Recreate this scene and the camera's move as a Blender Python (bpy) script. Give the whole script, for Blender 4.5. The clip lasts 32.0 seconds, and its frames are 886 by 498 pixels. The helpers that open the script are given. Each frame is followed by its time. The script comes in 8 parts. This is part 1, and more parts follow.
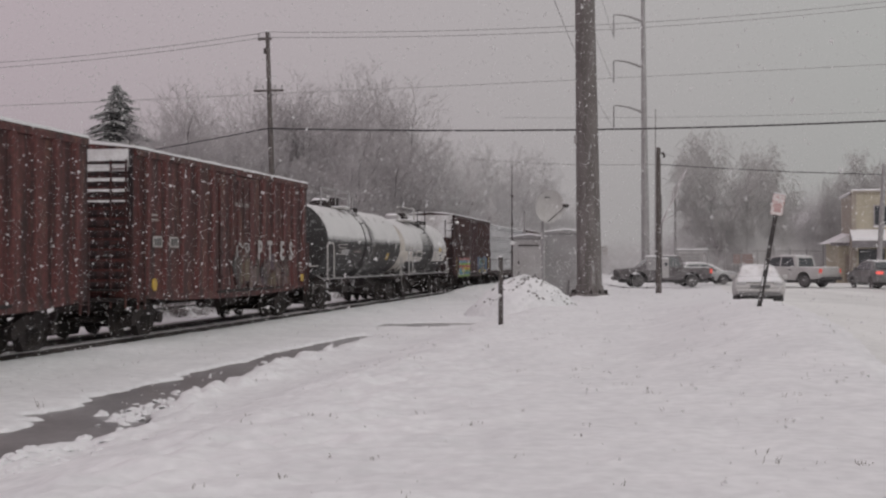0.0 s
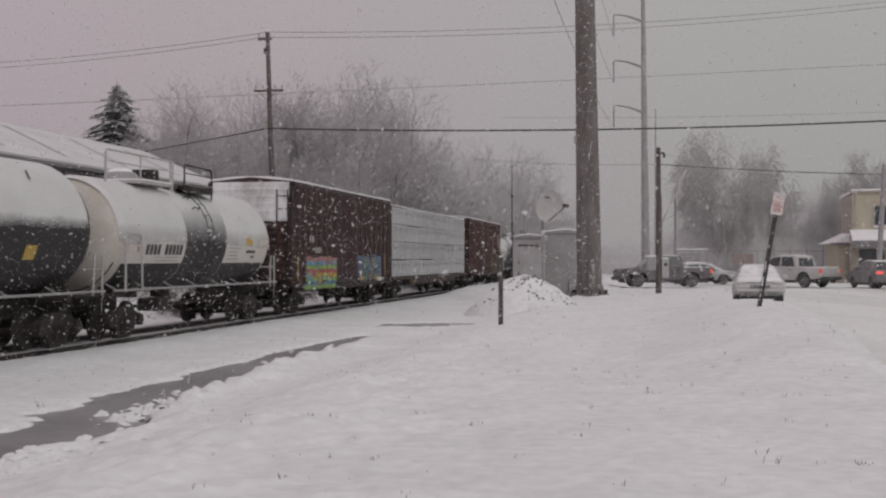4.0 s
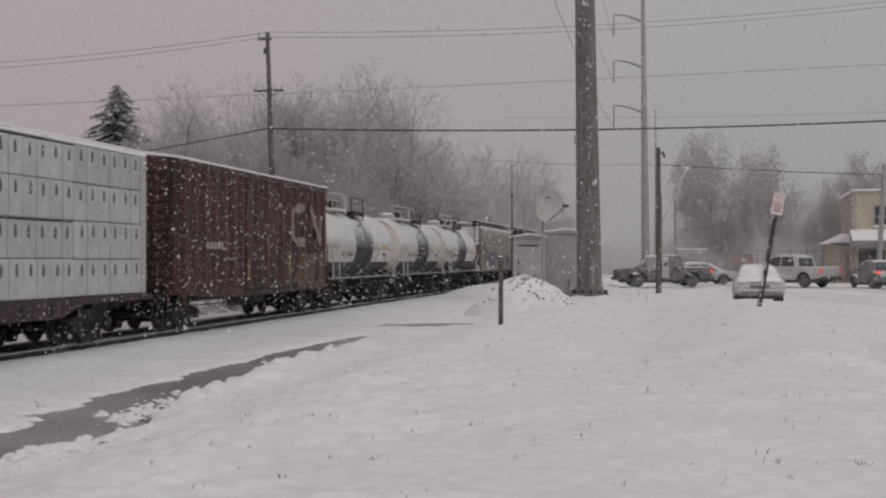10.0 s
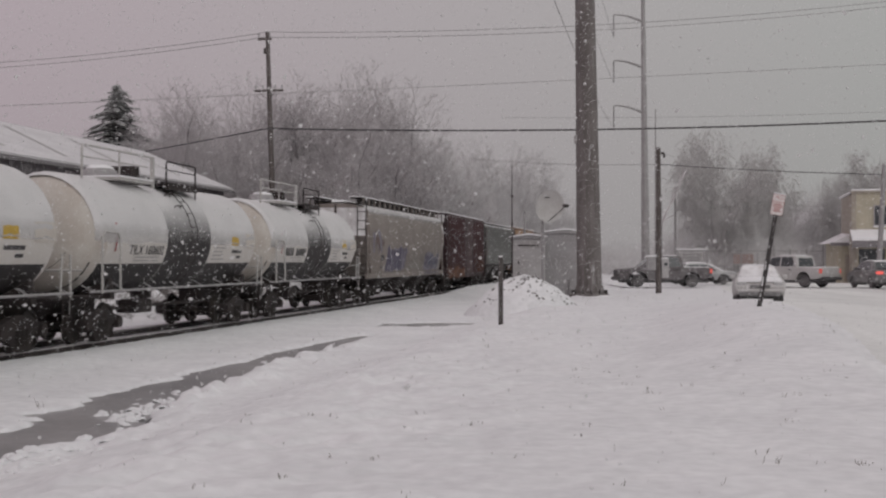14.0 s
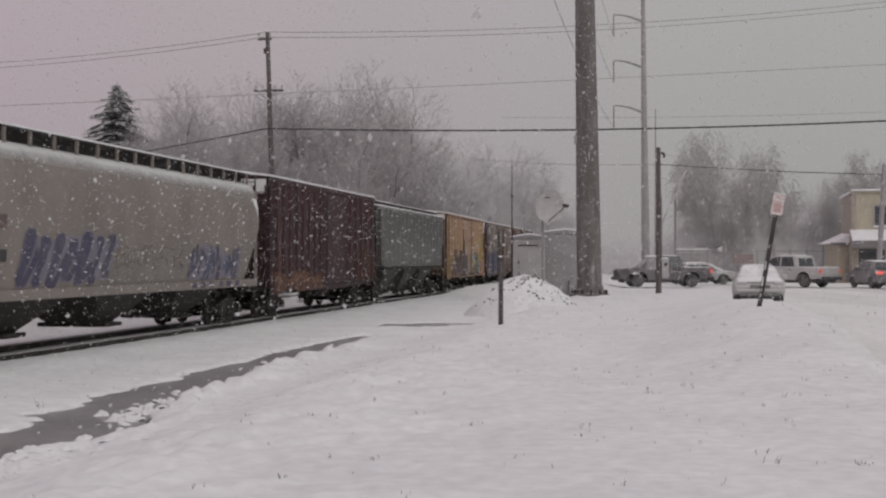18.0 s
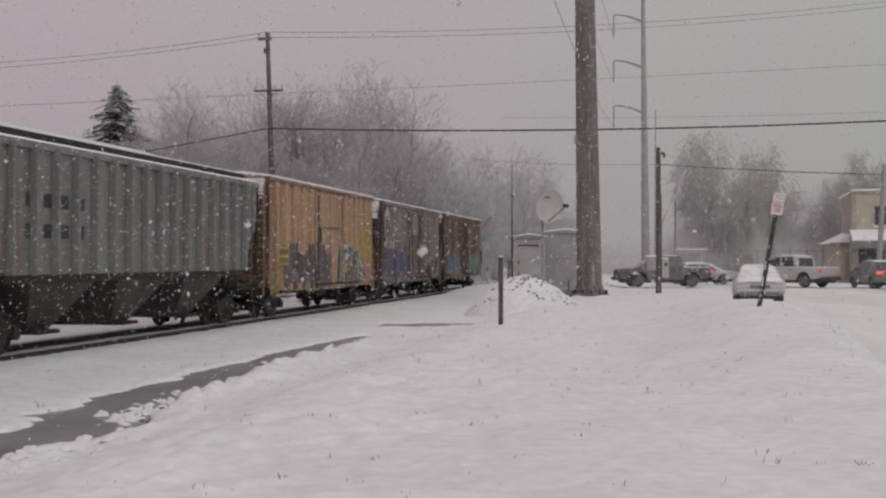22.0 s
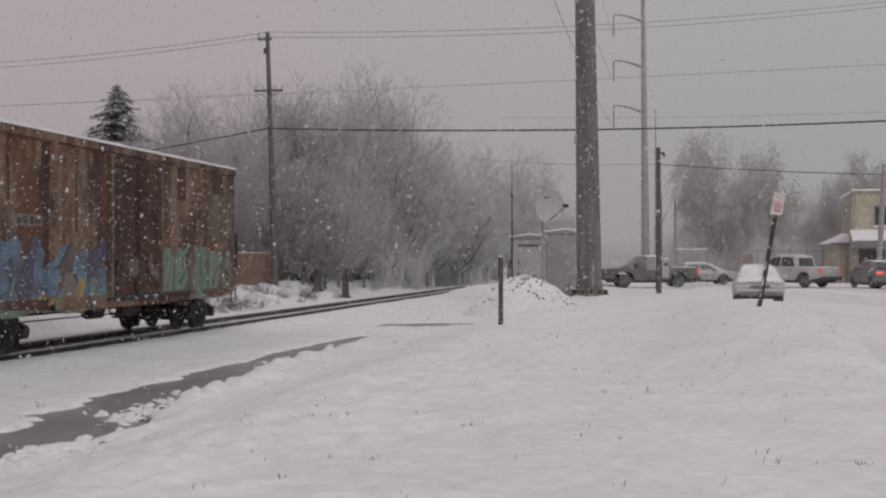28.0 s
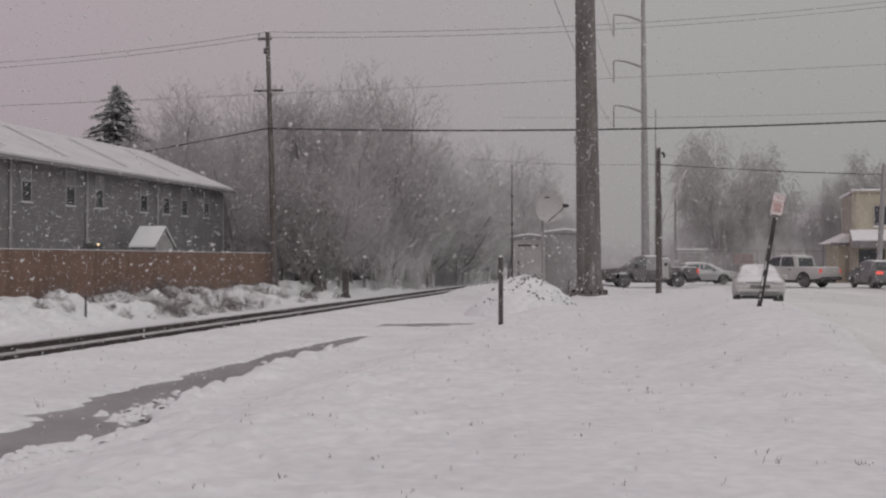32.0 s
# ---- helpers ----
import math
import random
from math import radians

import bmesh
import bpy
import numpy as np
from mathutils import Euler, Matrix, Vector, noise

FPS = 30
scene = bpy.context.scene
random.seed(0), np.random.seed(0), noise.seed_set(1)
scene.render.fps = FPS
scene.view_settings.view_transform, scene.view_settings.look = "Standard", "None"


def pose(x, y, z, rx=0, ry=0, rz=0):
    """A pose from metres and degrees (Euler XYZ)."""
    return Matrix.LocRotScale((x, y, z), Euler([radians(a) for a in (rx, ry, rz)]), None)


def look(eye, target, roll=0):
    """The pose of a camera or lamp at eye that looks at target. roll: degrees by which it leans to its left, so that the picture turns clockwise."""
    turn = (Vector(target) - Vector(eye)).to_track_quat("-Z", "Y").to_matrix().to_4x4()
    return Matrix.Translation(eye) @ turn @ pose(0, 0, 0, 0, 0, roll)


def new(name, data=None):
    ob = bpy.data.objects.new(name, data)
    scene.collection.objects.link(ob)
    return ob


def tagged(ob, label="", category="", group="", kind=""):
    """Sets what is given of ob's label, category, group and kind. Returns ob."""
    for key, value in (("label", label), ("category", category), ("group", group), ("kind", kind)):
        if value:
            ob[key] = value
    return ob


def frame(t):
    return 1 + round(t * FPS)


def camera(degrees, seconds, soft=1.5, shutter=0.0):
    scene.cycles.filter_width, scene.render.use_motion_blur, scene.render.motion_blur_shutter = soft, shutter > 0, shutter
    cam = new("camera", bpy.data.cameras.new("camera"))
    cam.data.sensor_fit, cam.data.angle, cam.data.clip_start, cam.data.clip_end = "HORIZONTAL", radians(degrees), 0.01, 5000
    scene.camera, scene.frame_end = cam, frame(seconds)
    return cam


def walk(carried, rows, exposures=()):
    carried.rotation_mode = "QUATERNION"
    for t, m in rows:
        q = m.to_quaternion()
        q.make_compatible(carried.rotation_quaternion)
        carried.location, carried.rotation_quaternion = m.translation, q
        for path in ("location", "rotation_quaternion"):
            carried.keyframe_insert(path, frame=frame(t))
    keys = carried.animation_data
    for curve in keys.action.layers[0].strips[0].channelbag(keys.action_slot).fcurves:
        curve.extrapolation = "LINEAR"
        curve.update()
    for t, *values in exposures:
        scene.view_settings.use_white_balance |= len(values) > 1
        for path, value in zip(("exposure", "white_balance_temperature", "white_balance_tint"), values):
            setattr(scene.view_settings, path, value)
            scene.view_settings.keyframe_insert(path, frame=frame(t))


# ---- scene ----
# Camera on a tripod beside the line; it does not move.
EYE = 1.75
cam = camera(37.25, 32.0, soft=2.3, shutter=0.2)
walk(cam, [(0.0, pose(0, 0, EYE, 90.456, 0, 0)), (32.0, pose(0, 0, EYE, 90.456, 0, 0))], exposures=[(0.0, 0.08), (2.0, 0.04), (4.0, 0.0), (9.0, -0.02), (14.0, -0.03), (17.0, 0.0), (19.0, 0.05), (23.0, 0.05), (28.0, 0.02), (30.5, -0.05), (32.0, -0.05)])

# Overcast winter daylight: a grey sky, pinker left and greener right, a little brighter overhead, and a very soft sun.
world = bpy.data.worlds.new("overcast_sky")
scene.world = world
world.use_nodes = True
wn = world.node_tree.nodes
wl = world.node_tree.links
wn.clear()
w_out = wn.new("ShaderNodeOutputWorld")
w_bg = wn.new("ShaderNodeBackground")
w_sky = wn.new("ShaderNodeTexSky")
w_sky.sky_type = 'NISHITA'
w_sky.sun_disc = False
w_sky.sun_elevation = radians(38)
w_sky.sun_rotation = radians(150)
w_sky.air_density, w_sky.dust_density = 2.0, 6.0
w_hs = wn.new("ShaderNodeHueSaturation")
w_hs.inputs["Saturation"].default_value = 0.05
w_hs.inputs["Value"].default_value = 0.06
w_tc = wn.new("ShaderNodeTexCoord")
w_sep = wn.new("ShaderNodeSeparateXYZ")
w_map = wn.new("ShaderNodeMapRange")
w_map.inputs["To Min"].default_value = 0.98
w_map.inputs["To Max"].default_value = 1.75
w_col = wn.new("ShaderNodeMix")
w_col.data_type = 'RGBA'
w_col.blend_type = 'MULTIPLY'
w_col.inputs[0].default_value = 1.0
w_col.inputs[6].default_value = (0.368, 0.342, 0.351, 1)
w_mix = wn.new("ShaderNodeMix")
w_mix.data_type = 'RGBA'
w_mix.inputs[0].default_value = 0.1
wl.new(w_tc.outputs["Generated"], w_sep.inputs[0])
# Side-to-side tint that copies a lens colour shift into the sky.
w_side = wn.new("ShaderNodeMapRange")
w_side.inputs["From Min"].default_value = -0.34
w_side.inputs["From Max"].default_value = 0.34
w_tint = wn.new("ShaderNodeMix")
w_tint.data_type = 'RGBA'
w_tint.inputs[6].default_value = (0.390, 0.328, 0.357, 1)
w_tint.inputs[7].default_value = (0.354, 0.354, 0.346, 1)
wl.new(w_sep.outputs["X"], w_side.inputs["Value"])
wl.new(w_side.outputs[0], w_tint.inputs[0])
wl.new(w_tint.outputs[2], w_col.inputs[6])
wl.new(w_sep.outputs["Z"], w_map.inputs["Value"])
wl.new(w_map.outputs[0], w_col.inputs[7])
wl.new(w_sky.outputs[0], w_hs.inputs["Color"])
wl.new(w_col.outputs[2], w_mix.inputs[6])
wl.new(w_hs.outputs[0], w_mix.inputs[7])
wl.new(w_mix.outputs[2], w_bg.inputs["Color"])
wl.new(w_bg.outputs[0], w_out.inputs[0])
w_bg.inputs["Strength"].default_value = 1.0

sun = new("sun", bpy.data.lights.new("sun", 'SUN'))
sun.data.energy = 0.5
sun.data.angle = radians(40)
sun.data.color = (1.0, 0.97, 0.95)
sun.matrix_basis = look((20, -30, 40), (0, 20, 0))

# ---- materials ----
def make_mat(name, color, rough=0.6, metal=0.0, other=None, amount=0.5, scale=1.5, stretch=(1, 1, 1), grain=0.12, grain_scale=30.0, bump=0.15, bump_scale=40.0, bump_dist=0.01, contrast=0.12, piece=0.0, third=None, third_amount=0.3, third_scale=0.6):
    """A surface with a large pattern towards the other colour, a fine grain and a fine relief."""
    m = bpy.data.materials.new(name)
    m.use_nodes = True
    n, l = m.node_tree.nodes, m.node_tree.links
    b = n["Principled BSDF"]
    b.inputs["Roughness"].default_value = rough
    b.inputs["Metallic"].default_value = metal
    tc = n.new("ShaderNodeTexCoord")
    mp = n.new("ShaderNodeMapping")
    mp.inputs["Scale"].default_value = stretch
    l.new(tc.outputs["Object"], mp.inputs[0])
    big = n.new("ShaderNodeTexNoise")
    big.inputs["Scale"].default_value = scale
    big.inputs["Detail"].default_value = 6
    big.inputs["Roughness"].default_value = 0.65
    l.new(mp.outputs[0], big.inputs["Vector"])
    ramp = n.new("ShaderNodeMapRange")
    ramp.inputs["From Min"].default_value = 0.5 - contrast + (0.5 - amount) * 0.5
    ramp.inputs["From Max"].default_value = 0.5 + contrast + (0.5 - amount) * 0.5
    l.new(big.outputs[0], ramp.inputs["Value"])
    mix = n.new("ShaderNodeMix")
    mix.data_type = 'RGBA'
    mix.inputs[6].default_value = (*color, 1)
    mix.inputs[7].default_value = (*(other or [c * 0.75 for c in color]), 1)
    l.new(ramp.outputs[0], mix.inputs[0])
    last = mix.outputs[2]
    if third:
        t_n = n.new("ShaderNodeTexNoise")
        t_n.inputs["Scale"].default_value = third_scale
        t_n.inputs["Detail"].default_value = 8
        t_n.inputs["Roughness"].default_value = 0.7
        l.new(mp.outputs[0], t_n.inputs["Vector"])
        t_r = n.new("ShaderNodeMapRange")
        t_r.inputs["From Min"].default_value = 0.62 - third_amount * 0.3
        t_r.inputs["From Max"].default_value = 0.72 - third_amount * 0.3
        l.new(t_n.outputs[0], t_r.inputs["Value"])
        t_m = n.new("ShaderNodeMix")
        t_m.data_type = 'RGBA'
        t_m.inputs[7].default_value = (*third, 1)
        l.new(t_r.outputs[0], t_m.inputs[0])
        l.new(last, t_m.inputs[6])
        last = t_m.outputs[2]
    fine = n.new("ShaderNodeTexNoise")
    fine.inputs["Scale"].default_value = grain_scale
    fine.inputs["Detail"].default_value = 4
    l.new(tc.outputs["Object"], fine.inputs["Vector"])
    fr = n.new("ShaderNodeMapRange")
    fr.inputs["From Min"].default_value = 0.3
    fr.inputs["From Max"].default_value = 0.7
    fr.inputs["To Min"].default_value = 1 - grain
    fr.inputs["To Max"].default_value = 1 + grain
    l.new(fine.outputs[0], fr.inputs["Value"])
    gm = n.new("ShaderNodeMix")
    gm.data_type = 'RGBA'
    gm.blend_type = 'MULTIPLY'
    gm.inputs[0].default_value = 1.0
    l.new(last, gm.inputs[6])
    l.new(fr.outputs[0], gm.inputs[7])
    last = gm.outputs[2]
    if piece:
        oi = n.new("ShaderNodeObjectInfo")
        pr = n.new("ShaderNodeMapRange")
        pr.inputs["To Min"].default_value = 1 - piece
        pr.inputs["To Max"].default_value = 1 + piece
        l.new(oi.outputs["Random"], pr.inputs["Value"])
        pm = n.new("ShaderNodeMix")
        pm.data_type = 'RGBA'
        pm.blend_type = 'MULTIPLY'
        pm.inputs[0].default_value = 1.0
        l.new(last, pm.inputs[6])
        l.new(pr.outputs[0], pm.inputs[7])
        last = pm.outputs[2]
    l.new(last, b.inputs["Base Color"])
    if bump:
        bn = n.new("ShaderNodeTexNoise")
        bn.inputs["Scale"].default_value = bump_scale
        bn.inputs["Detail"].default_value = 5
        l.new(tc.outputs["Object"], bn.inputs["Vector"])
        bp = n.new("ShaderNodeBump")
        bp.inputs["Strength"].default_value = bump
        bp.inputs["Distance"].default_value = bump_dist
        l.new(bn.outputs[0], bp.inputs["Height"])
        l.new(bp.outputs[0], b.inputs["Normal"])
    return m


def glow_mat(name, color, strength):
    m = bpy.data.materials.new(name)
    m.use_nodes = True
    b = m.node_tree.nodes["Principled BSDF"]
    b.inputs["Base Color"].default_value = (*color, 1)
    b.inputs["Emission Color"].default_value = (*color, 1)
    b.inputs["Emission Strength"].default_value = strength
    b.inputs["Roughness"].default_value = 0.3
    return m


def flake_mat(name, albedo):
    """Thin ice crystals: half of the light goes through them."""
    m = bpy.data.materials.new(name)
    m.use_nodes = True
    n, l = m.node_tree.nodes, m.node_tree.links
    n.remove(n["Principled BSDF"])
    front, back, both = n.new("ShaderNodeBsdfDiffuse"), n.new("ShaderNodeBsdfTranslucent"), n.new("ShaderNodeMixShader")
    for b in (front, back):
        b.inputs["Color"].default_value = (albedo, albedo, albedo, 1)
    l.new(front.outputs[0], both.inputs[1])
    l.new(back.outputs[0], both.inputs[2])
    l.new(both.outputs[0], n["Material Output"].inputs["Surface"])
    return m


# The ground's mottled tone stands in for shading of small pits.
SNOW_GROUND = make_mat("snow_ground", (0.795, 0.795, 0.806), 0.75, 0, (0.725, 0.725, 0.738), 0.5, 0.6, grain=0.08, grain_scale=5, bump=0.5, bump_scale=8, bump_dist=0.04)
SNOW = make_mat("snow_lying", (0.86, 0.86, 0.87), 0.75, 0, (0.80, 0.80, 0.815), 0.4, 1.2, grain=0.03, bump=0.4, bump_scale=9, bump_dist=0.02)
SNOW_THIN = make_mat("snow_thin_over_paint", (0.82, 0.82, 0.83), 0.75, 0, (0.52, 0.50, 0.50), 0.42, 1.5, (1, 1, 0.5), grain=0.06, bump=0.4, bump_scale=9)
SNOW_ROAD = make_mat("snow_packed_road", (0.78, 0.785, 0.77), 0.7, 0, (0.66, 0.665, 0.65), 0.45, 0.5, (1, 0.12, 1), grain=0.06, grain_scale=6, bump=0.6, bump_scale=5, bump_dist=0.04)
FLAKE = flake_mat("snow_flake", 0.8)
WATER = make_mat("slush_water", (0.20, 0.192, 0.197), 0.32, 0, (0.30, 0.29, 0.296), 0.45, 0.9, (0.6, 0.6, 1), grain=0.16, grain_scale=8, bump=0.15, bump_scale=5, bump_dist=0.02)
GRASS = make_mat("dry_grass", (0.12, 0.09, 0.055), 0.8, 0, (0.06, 0.045, 0.03), grain=0.2, bump=0)
RAIL = make_mat("rail_steel", (0.045, 0.038, 0.037), 0.7, 0.3, (0.075, 0.058, 0.052), 0.4, 3, bump=0.1)
RAIL_TOP = make_mat("rail_head_steel", (0.62, 0.61, 0.61), 0.4, 0.7, grain=0.1, bump=0)
BROWN = make_mat("boxcar_brown_paint", (0.074, 0.026, 0.023), 0.65, 0, (0.024, 0.012, 0.011), 0.52, 1.7, (2.2, 2.2, 0.2), contrast=0.07, grain=0.45, grain_scale=12, third=(0.13, 0.07, 0.052), third_amount=0.28, third_scale=1.6)
BROWN_RED = make_mat("boxcar_red_brown_paint", (0.098, 0.027, 0.025), 0.65, 0, (0.032, 0.012, 0.012), 0.5, 1.5, (2.2, 2.2, 0.18), contrast=0.07, grain=0.45, grain_scale=12, third=(0.13, 0.062, 0.046), third_amount=0.24, third_scale=1.6)
BROWN_DARK = make_mat("boxcar_dark_brown_paint", (0.05, 0.021, 0.021), 0.65, 0, (0.018, 0.011, 0.012), 0.5, 2.0, (2.6, 2.6, 0.14), contrast=0.08, grain=0.45, grain_scale=14, third=(0.095, 0.042, 0.034), third_amount=0.16, third_scale=1.3)
MAROON = make_mat("boxcar_maroon_paint", (0.054, 0.017, 0.02), 0.65, 0, (0.022, 0.010, 0.012), 0.5, 2.0, (2.4, 2.4, 0.14), contrast=0.09, grain=0.4, grain_scale=14, third=(0.12, 0.05, 0.038), third_amount=0.14)
ORANGE = make_mat("boxcar_orange_paint", (0.40, 0.262, 0.165), 0.65, 0, (0.27, 0.162, 0.10), 0.45, 1.8, (2.4, 2.4, 0.14), contrast=0.08, grain=0.25, grain_scale=14, third=(0.15, 0.085, 0.06), third_amount=0.35, third_scale=1.2)
RUST_BARE = make_mat("bare_orange_rust", (0.165, 0.09, 0.06), 0.85, 0, (0.085, 0.04, 0.03), 0.5, 1.6, (2.4, 2.4, 0.3), grain=0.3, grain_scale=14)
GREYCAR = make_mat("boxcar_weathered_grey_paint", (0.215, 0.182, 0.155), 0.68, 0, (0.14, 0.115, 0.098), 0.5, 1.2, (1.2, 1.2, 0.3), grain=0.2, third=(0.13, 0.07, 0.052), third_amount=0.3, third_scale=0.5)
RUSTY = make_mat("boxcar_rusty_paint", (0.185, 0.125, 0.088), 0.75, 0, (0.058, 0.026, 0.021), 0.5, 0.55, (1.5, 1.5, 0.55), contrast=0.05, grain=0.4, grain_scale=9, third=(0.125, 0.047, 0.024), third_amount=0.42, third_scale=0.8)
HOPPER_GREY = make_mat("hopper_grey_beige_paint", (0.25, 0.218, 0.198), 0.6, 0, (0.195, 0.168, 0.152), 0.5, 0.9, (0.6, 1, 0.5), grain=0.08, third=(0.20, 0.17, 0.145), third_amount=0.12)
HOPPER_GREEN = make_mat("hopper_grey_green_paint", (0.215, 0.217, 0.212), 0.62, 0, (0.155, 0.156, 0.152), 0.5, 1.0, (1, 1, 0.3), grain=0.12, third=(0.15, 0.12, 0.105), third_amount=0.2)
TANK_WHITE = make_mat("tank_white_paint", (0.60, 0.57, 0.54), 0.5, 0, (0.55, 0.52, 0.485), 0.4, 0.7, (0.5, 1, 1), grain=0.04)
TANK_CREAM = make_mat("tank_soiled_white_paint", (0.56, 0.53, 0.49), 0.55, 0, (0.45, 0.40, 0.355), 0.42, 0.8, grain=0.06)
TANK_BLACK = make_mat("tank_black_paint", (0.0125, 0.0105, 0.0115), 0.65, 0, (0.026, 0.021, 0.021), 0.45, 1.2, (0.7, 1, 0.6), grain=0.2)
UNDER = make_mat("grimy_black_steel", (0.0195, 0.0145, 0.015), 0.85, 0, (0.036, 0.027, 0.025), 0.45, 3, grain=0.3)
WHEEL = make_mat("wheel_steel", (0.024, 0.02, 0.019), 0.7, 0.2, (0.045, 0.035, 0.03), 0.4, 4, grain=0.25)
STEEL_WHITE = make_mat("white_painted_steel", (0.42, 0.41, 0.40), 0.5, 0, (0.42, 0.40, 0.38), 0.4, 3, grain=0.08)
YELLOW = make_mat("yellow_reflective_sheet", (0.55, 0.36, 0.05), 0.5, 0, grain=0.1)
WHITE_MARK = make_mat("white_lettering_paint", (0.42, 0.40, 0.38), 0.6, 0, (0.26, 0.23, 0.22), 0.45, 4, grain=0.15)
FADED_MARK = make_mat("faded_lettering_paint", (0.26, 0.23, 0.22), 0.65, 0, (0.13, 0.10, 0.095), 0.5, 5, grain=0.2)
BLACK_MARK = make_mat("black_lettering_paint", (0.045, 0.042, 0.045), 0.6, 0, grain=0.1)
def frost_mat(name, z0, z1):
    """Blown snow that thins out downwards over the shell."""
    m = make_mat(name, (0.66, 0.648, 0.652), 0.75, 0, (0.60, 0.59, 0.594), 0.42, 0.9, (0.6, 1, 1), grain=0.04, bump=0.4, bump_scale=9)
    n, l = m.node_tree.nodes, m.node_tree.links
    tc = n.new("ShaderNodeTexCoord")
    sep = n.new("ShaderNodeSeparateXYZ")
    l.new(tc.outputs["Object"], sep.inputs[0])
    nz = n.new("ShaderNodeTexNoise")
    nz.inputs["Scale"].default_value = 2.2
    nz.inputs["Detail"].default_value = 9
    nz.inputs["Roughness"].default_value = 0.7
    l.new(tc.outputs["Object"], nz.inputs["Vector"])
    ad = n.new("ShaderNodeMath")
    ad.operation = 'MULTIPLY_ADD'
    ad.inputs[1].default_value = 0.3
    l.new(nz.outputs[0], ad.inputs[0])
    l.new(sep.outputs[2], ad.inputs[2])
    rg = n.new("ShaderNodeMapRange")
    rg.inputs["From Min"].default_value = z0 + 0.15
    rg.inputs["From Max"].default_value = z1 + 0.15
    l.new(ad.outputs[0], rg.inputs["Value"])
    l.new(rg.outputs[0], n["Principled BSDF"].inputs["Alpha"])
    return m


FROST_COAT = frost_mat("frost_coat", 2.66, 2.96)
FROST_CAP = frost_mat("frost_cap", 2.1, 2.9)
FROST_BAND = frost_mat("frost_band", 2.45, 3.5)
FROST_HOOD = frost_mat("frost_shoulder", 4.0, 4.32)
HOPPER_GRIME = make_mat("hopper_grimy_paint", (0.075, 0.066, 0.062), 0.75, 0, (0.035, 0.03, 0.028), 0.5, 1.2, (0.8, 0.8, 0.5), grain=0.25)
PAINT_PINK = make_mat("spray_paint_pink", (0.36, 0.18, 0.19), 0.6, 0, (0.25, 0.13, 0.11), 0.45, 1.8, grain=0.2)
PAINT_SKY = make_mat("spray_paint_pale_blue", (0.115, 0.17, 0.25), 0.6, 0, (0.075, 0.085, 0.13), 0.45, 1.6, grain=0.2)
HOPPER_GRIME_PALE = make_mat("hopper_faded_patch", (0.19, 0.172, 0.158), 0.65, 0, (0.24, 0.22, 0.20), 0.5, 1.5, grain=0.12)
FADED_EMBLEM = make_mat("faded_emblem_paint", (0.30, 0.255, 0.22), 0.65, 0, (0.15, 0.10, 0.082), 0.48, 2.5, (2.4, 2.4, 0.3), grain=0.25)
GRIME_OLIVE = make_mat("grimy_olive_paint", (0.15, 0.12, 0.085), 0.75, 0, (0.075, 0.05, 0.038), 0.5, 1.8, (2.0, 2.0, 0.4), grain=0.3)
RUST_DARK = make_mat("dark_rusted_door", (0.085, 0.034, 0.024), 0.85, 0, (0.035, 0.018, 0.016), 0.5, 1.4, (1.4, 1.4, 0.6), grain=0.4, grain_scale=9)
OLIVE = make_mat("faded_yellow_paint", (0.34, 0.25, 0.09), 0.65, 0, (0.24, 0.16, 0.07), 0.5, 1.6, (2.0, 2.0, 0.15), grain=0.2)
WRAP = make_mat("white_lumber_wrap", (0.50, 0.495, 0.51), 0.45, 0, (0.41, 0.405, 0.42), 0.5, 1.6, (1.2, 1, 1), grain=0.07, bump=0.6, bump_scale=4, bump_dist=0.05, piece=0.08)
WRAP_MARK = make_mat("printed_wrap_mark", (0.07, 0.07, 0.085), 0.5, 0, grain=0.15)
STRAP = make_mat("grey_strap", (0.36, 0.355, 0.365), 0.5, 0, grain=0.05, bump=0)
STRAP_DARK = make_mat("dark_strap", (0.17, 0.165, 0.175), 0.55, 0, (0.26, 0.255, 0.265), 0.45, 3.0, grain=0.1, bump=0)
LUMBER = make_mat("lumber_ends", (0.10, 0.08, 0.065), 0.8, 0, (0.05, 0.04, 0.035), grain=0.2)
PAINT_BLUE = make_mat("spray_paint_blue", (0.07, 0.072, 0.12), 0.6, 0, (0.125, 0.12, 0.14), grain=0.15)
PAINT_NAVY = make_mat("spray_paint_navy", (0.055, 0.049, 0.098), 0.55, 0, (0.09, 0.082, 0.125), 0.45, 2.2, grain=0.2)
PAINT_GREEN = make_mat("spray_paint_green", (0.12, 0.20, 0.165), 0.6, 0, (0.17, 0.20, 0.17), 0.45, 1.6, (1.6, 1.6, 0.3), grain=0.25, third=(0.11, 0.06, 0.045), third_amount=0.22, third_scale=1.2)
PAINT_LIME = make_mat("spray_paint_lime", (0.22, 0.36, 0.08), 0.55, 0, (0.13, 0.19, 0.07), 0.45, 2.0, (2.4, 2.4, 0.2), grain=0.2)
PAINT_YELLOW = make_mat("spray_paint_yellow", (0.46, 0.33, 0.05), 0.6, 0, (0.30, 0.20, 0.06), 0.4, 2.0, grain=0.15)
PAINT_RED = make_mat("spray_paint_red", (0.38, 0.09, 0.09), 0.55, 0, (0.24, 0.07, 0.08), 0.45, 2.0, grain=0.15)
PAINT_CYAN = make_mat("spray_paint_cyan", (0.12, 0.25, 0.36), 0.55, 0, (0.10, 0.15, 0.22), 0.45, 2.0, (2.4, 2.4, 0.2), grain=0.2)
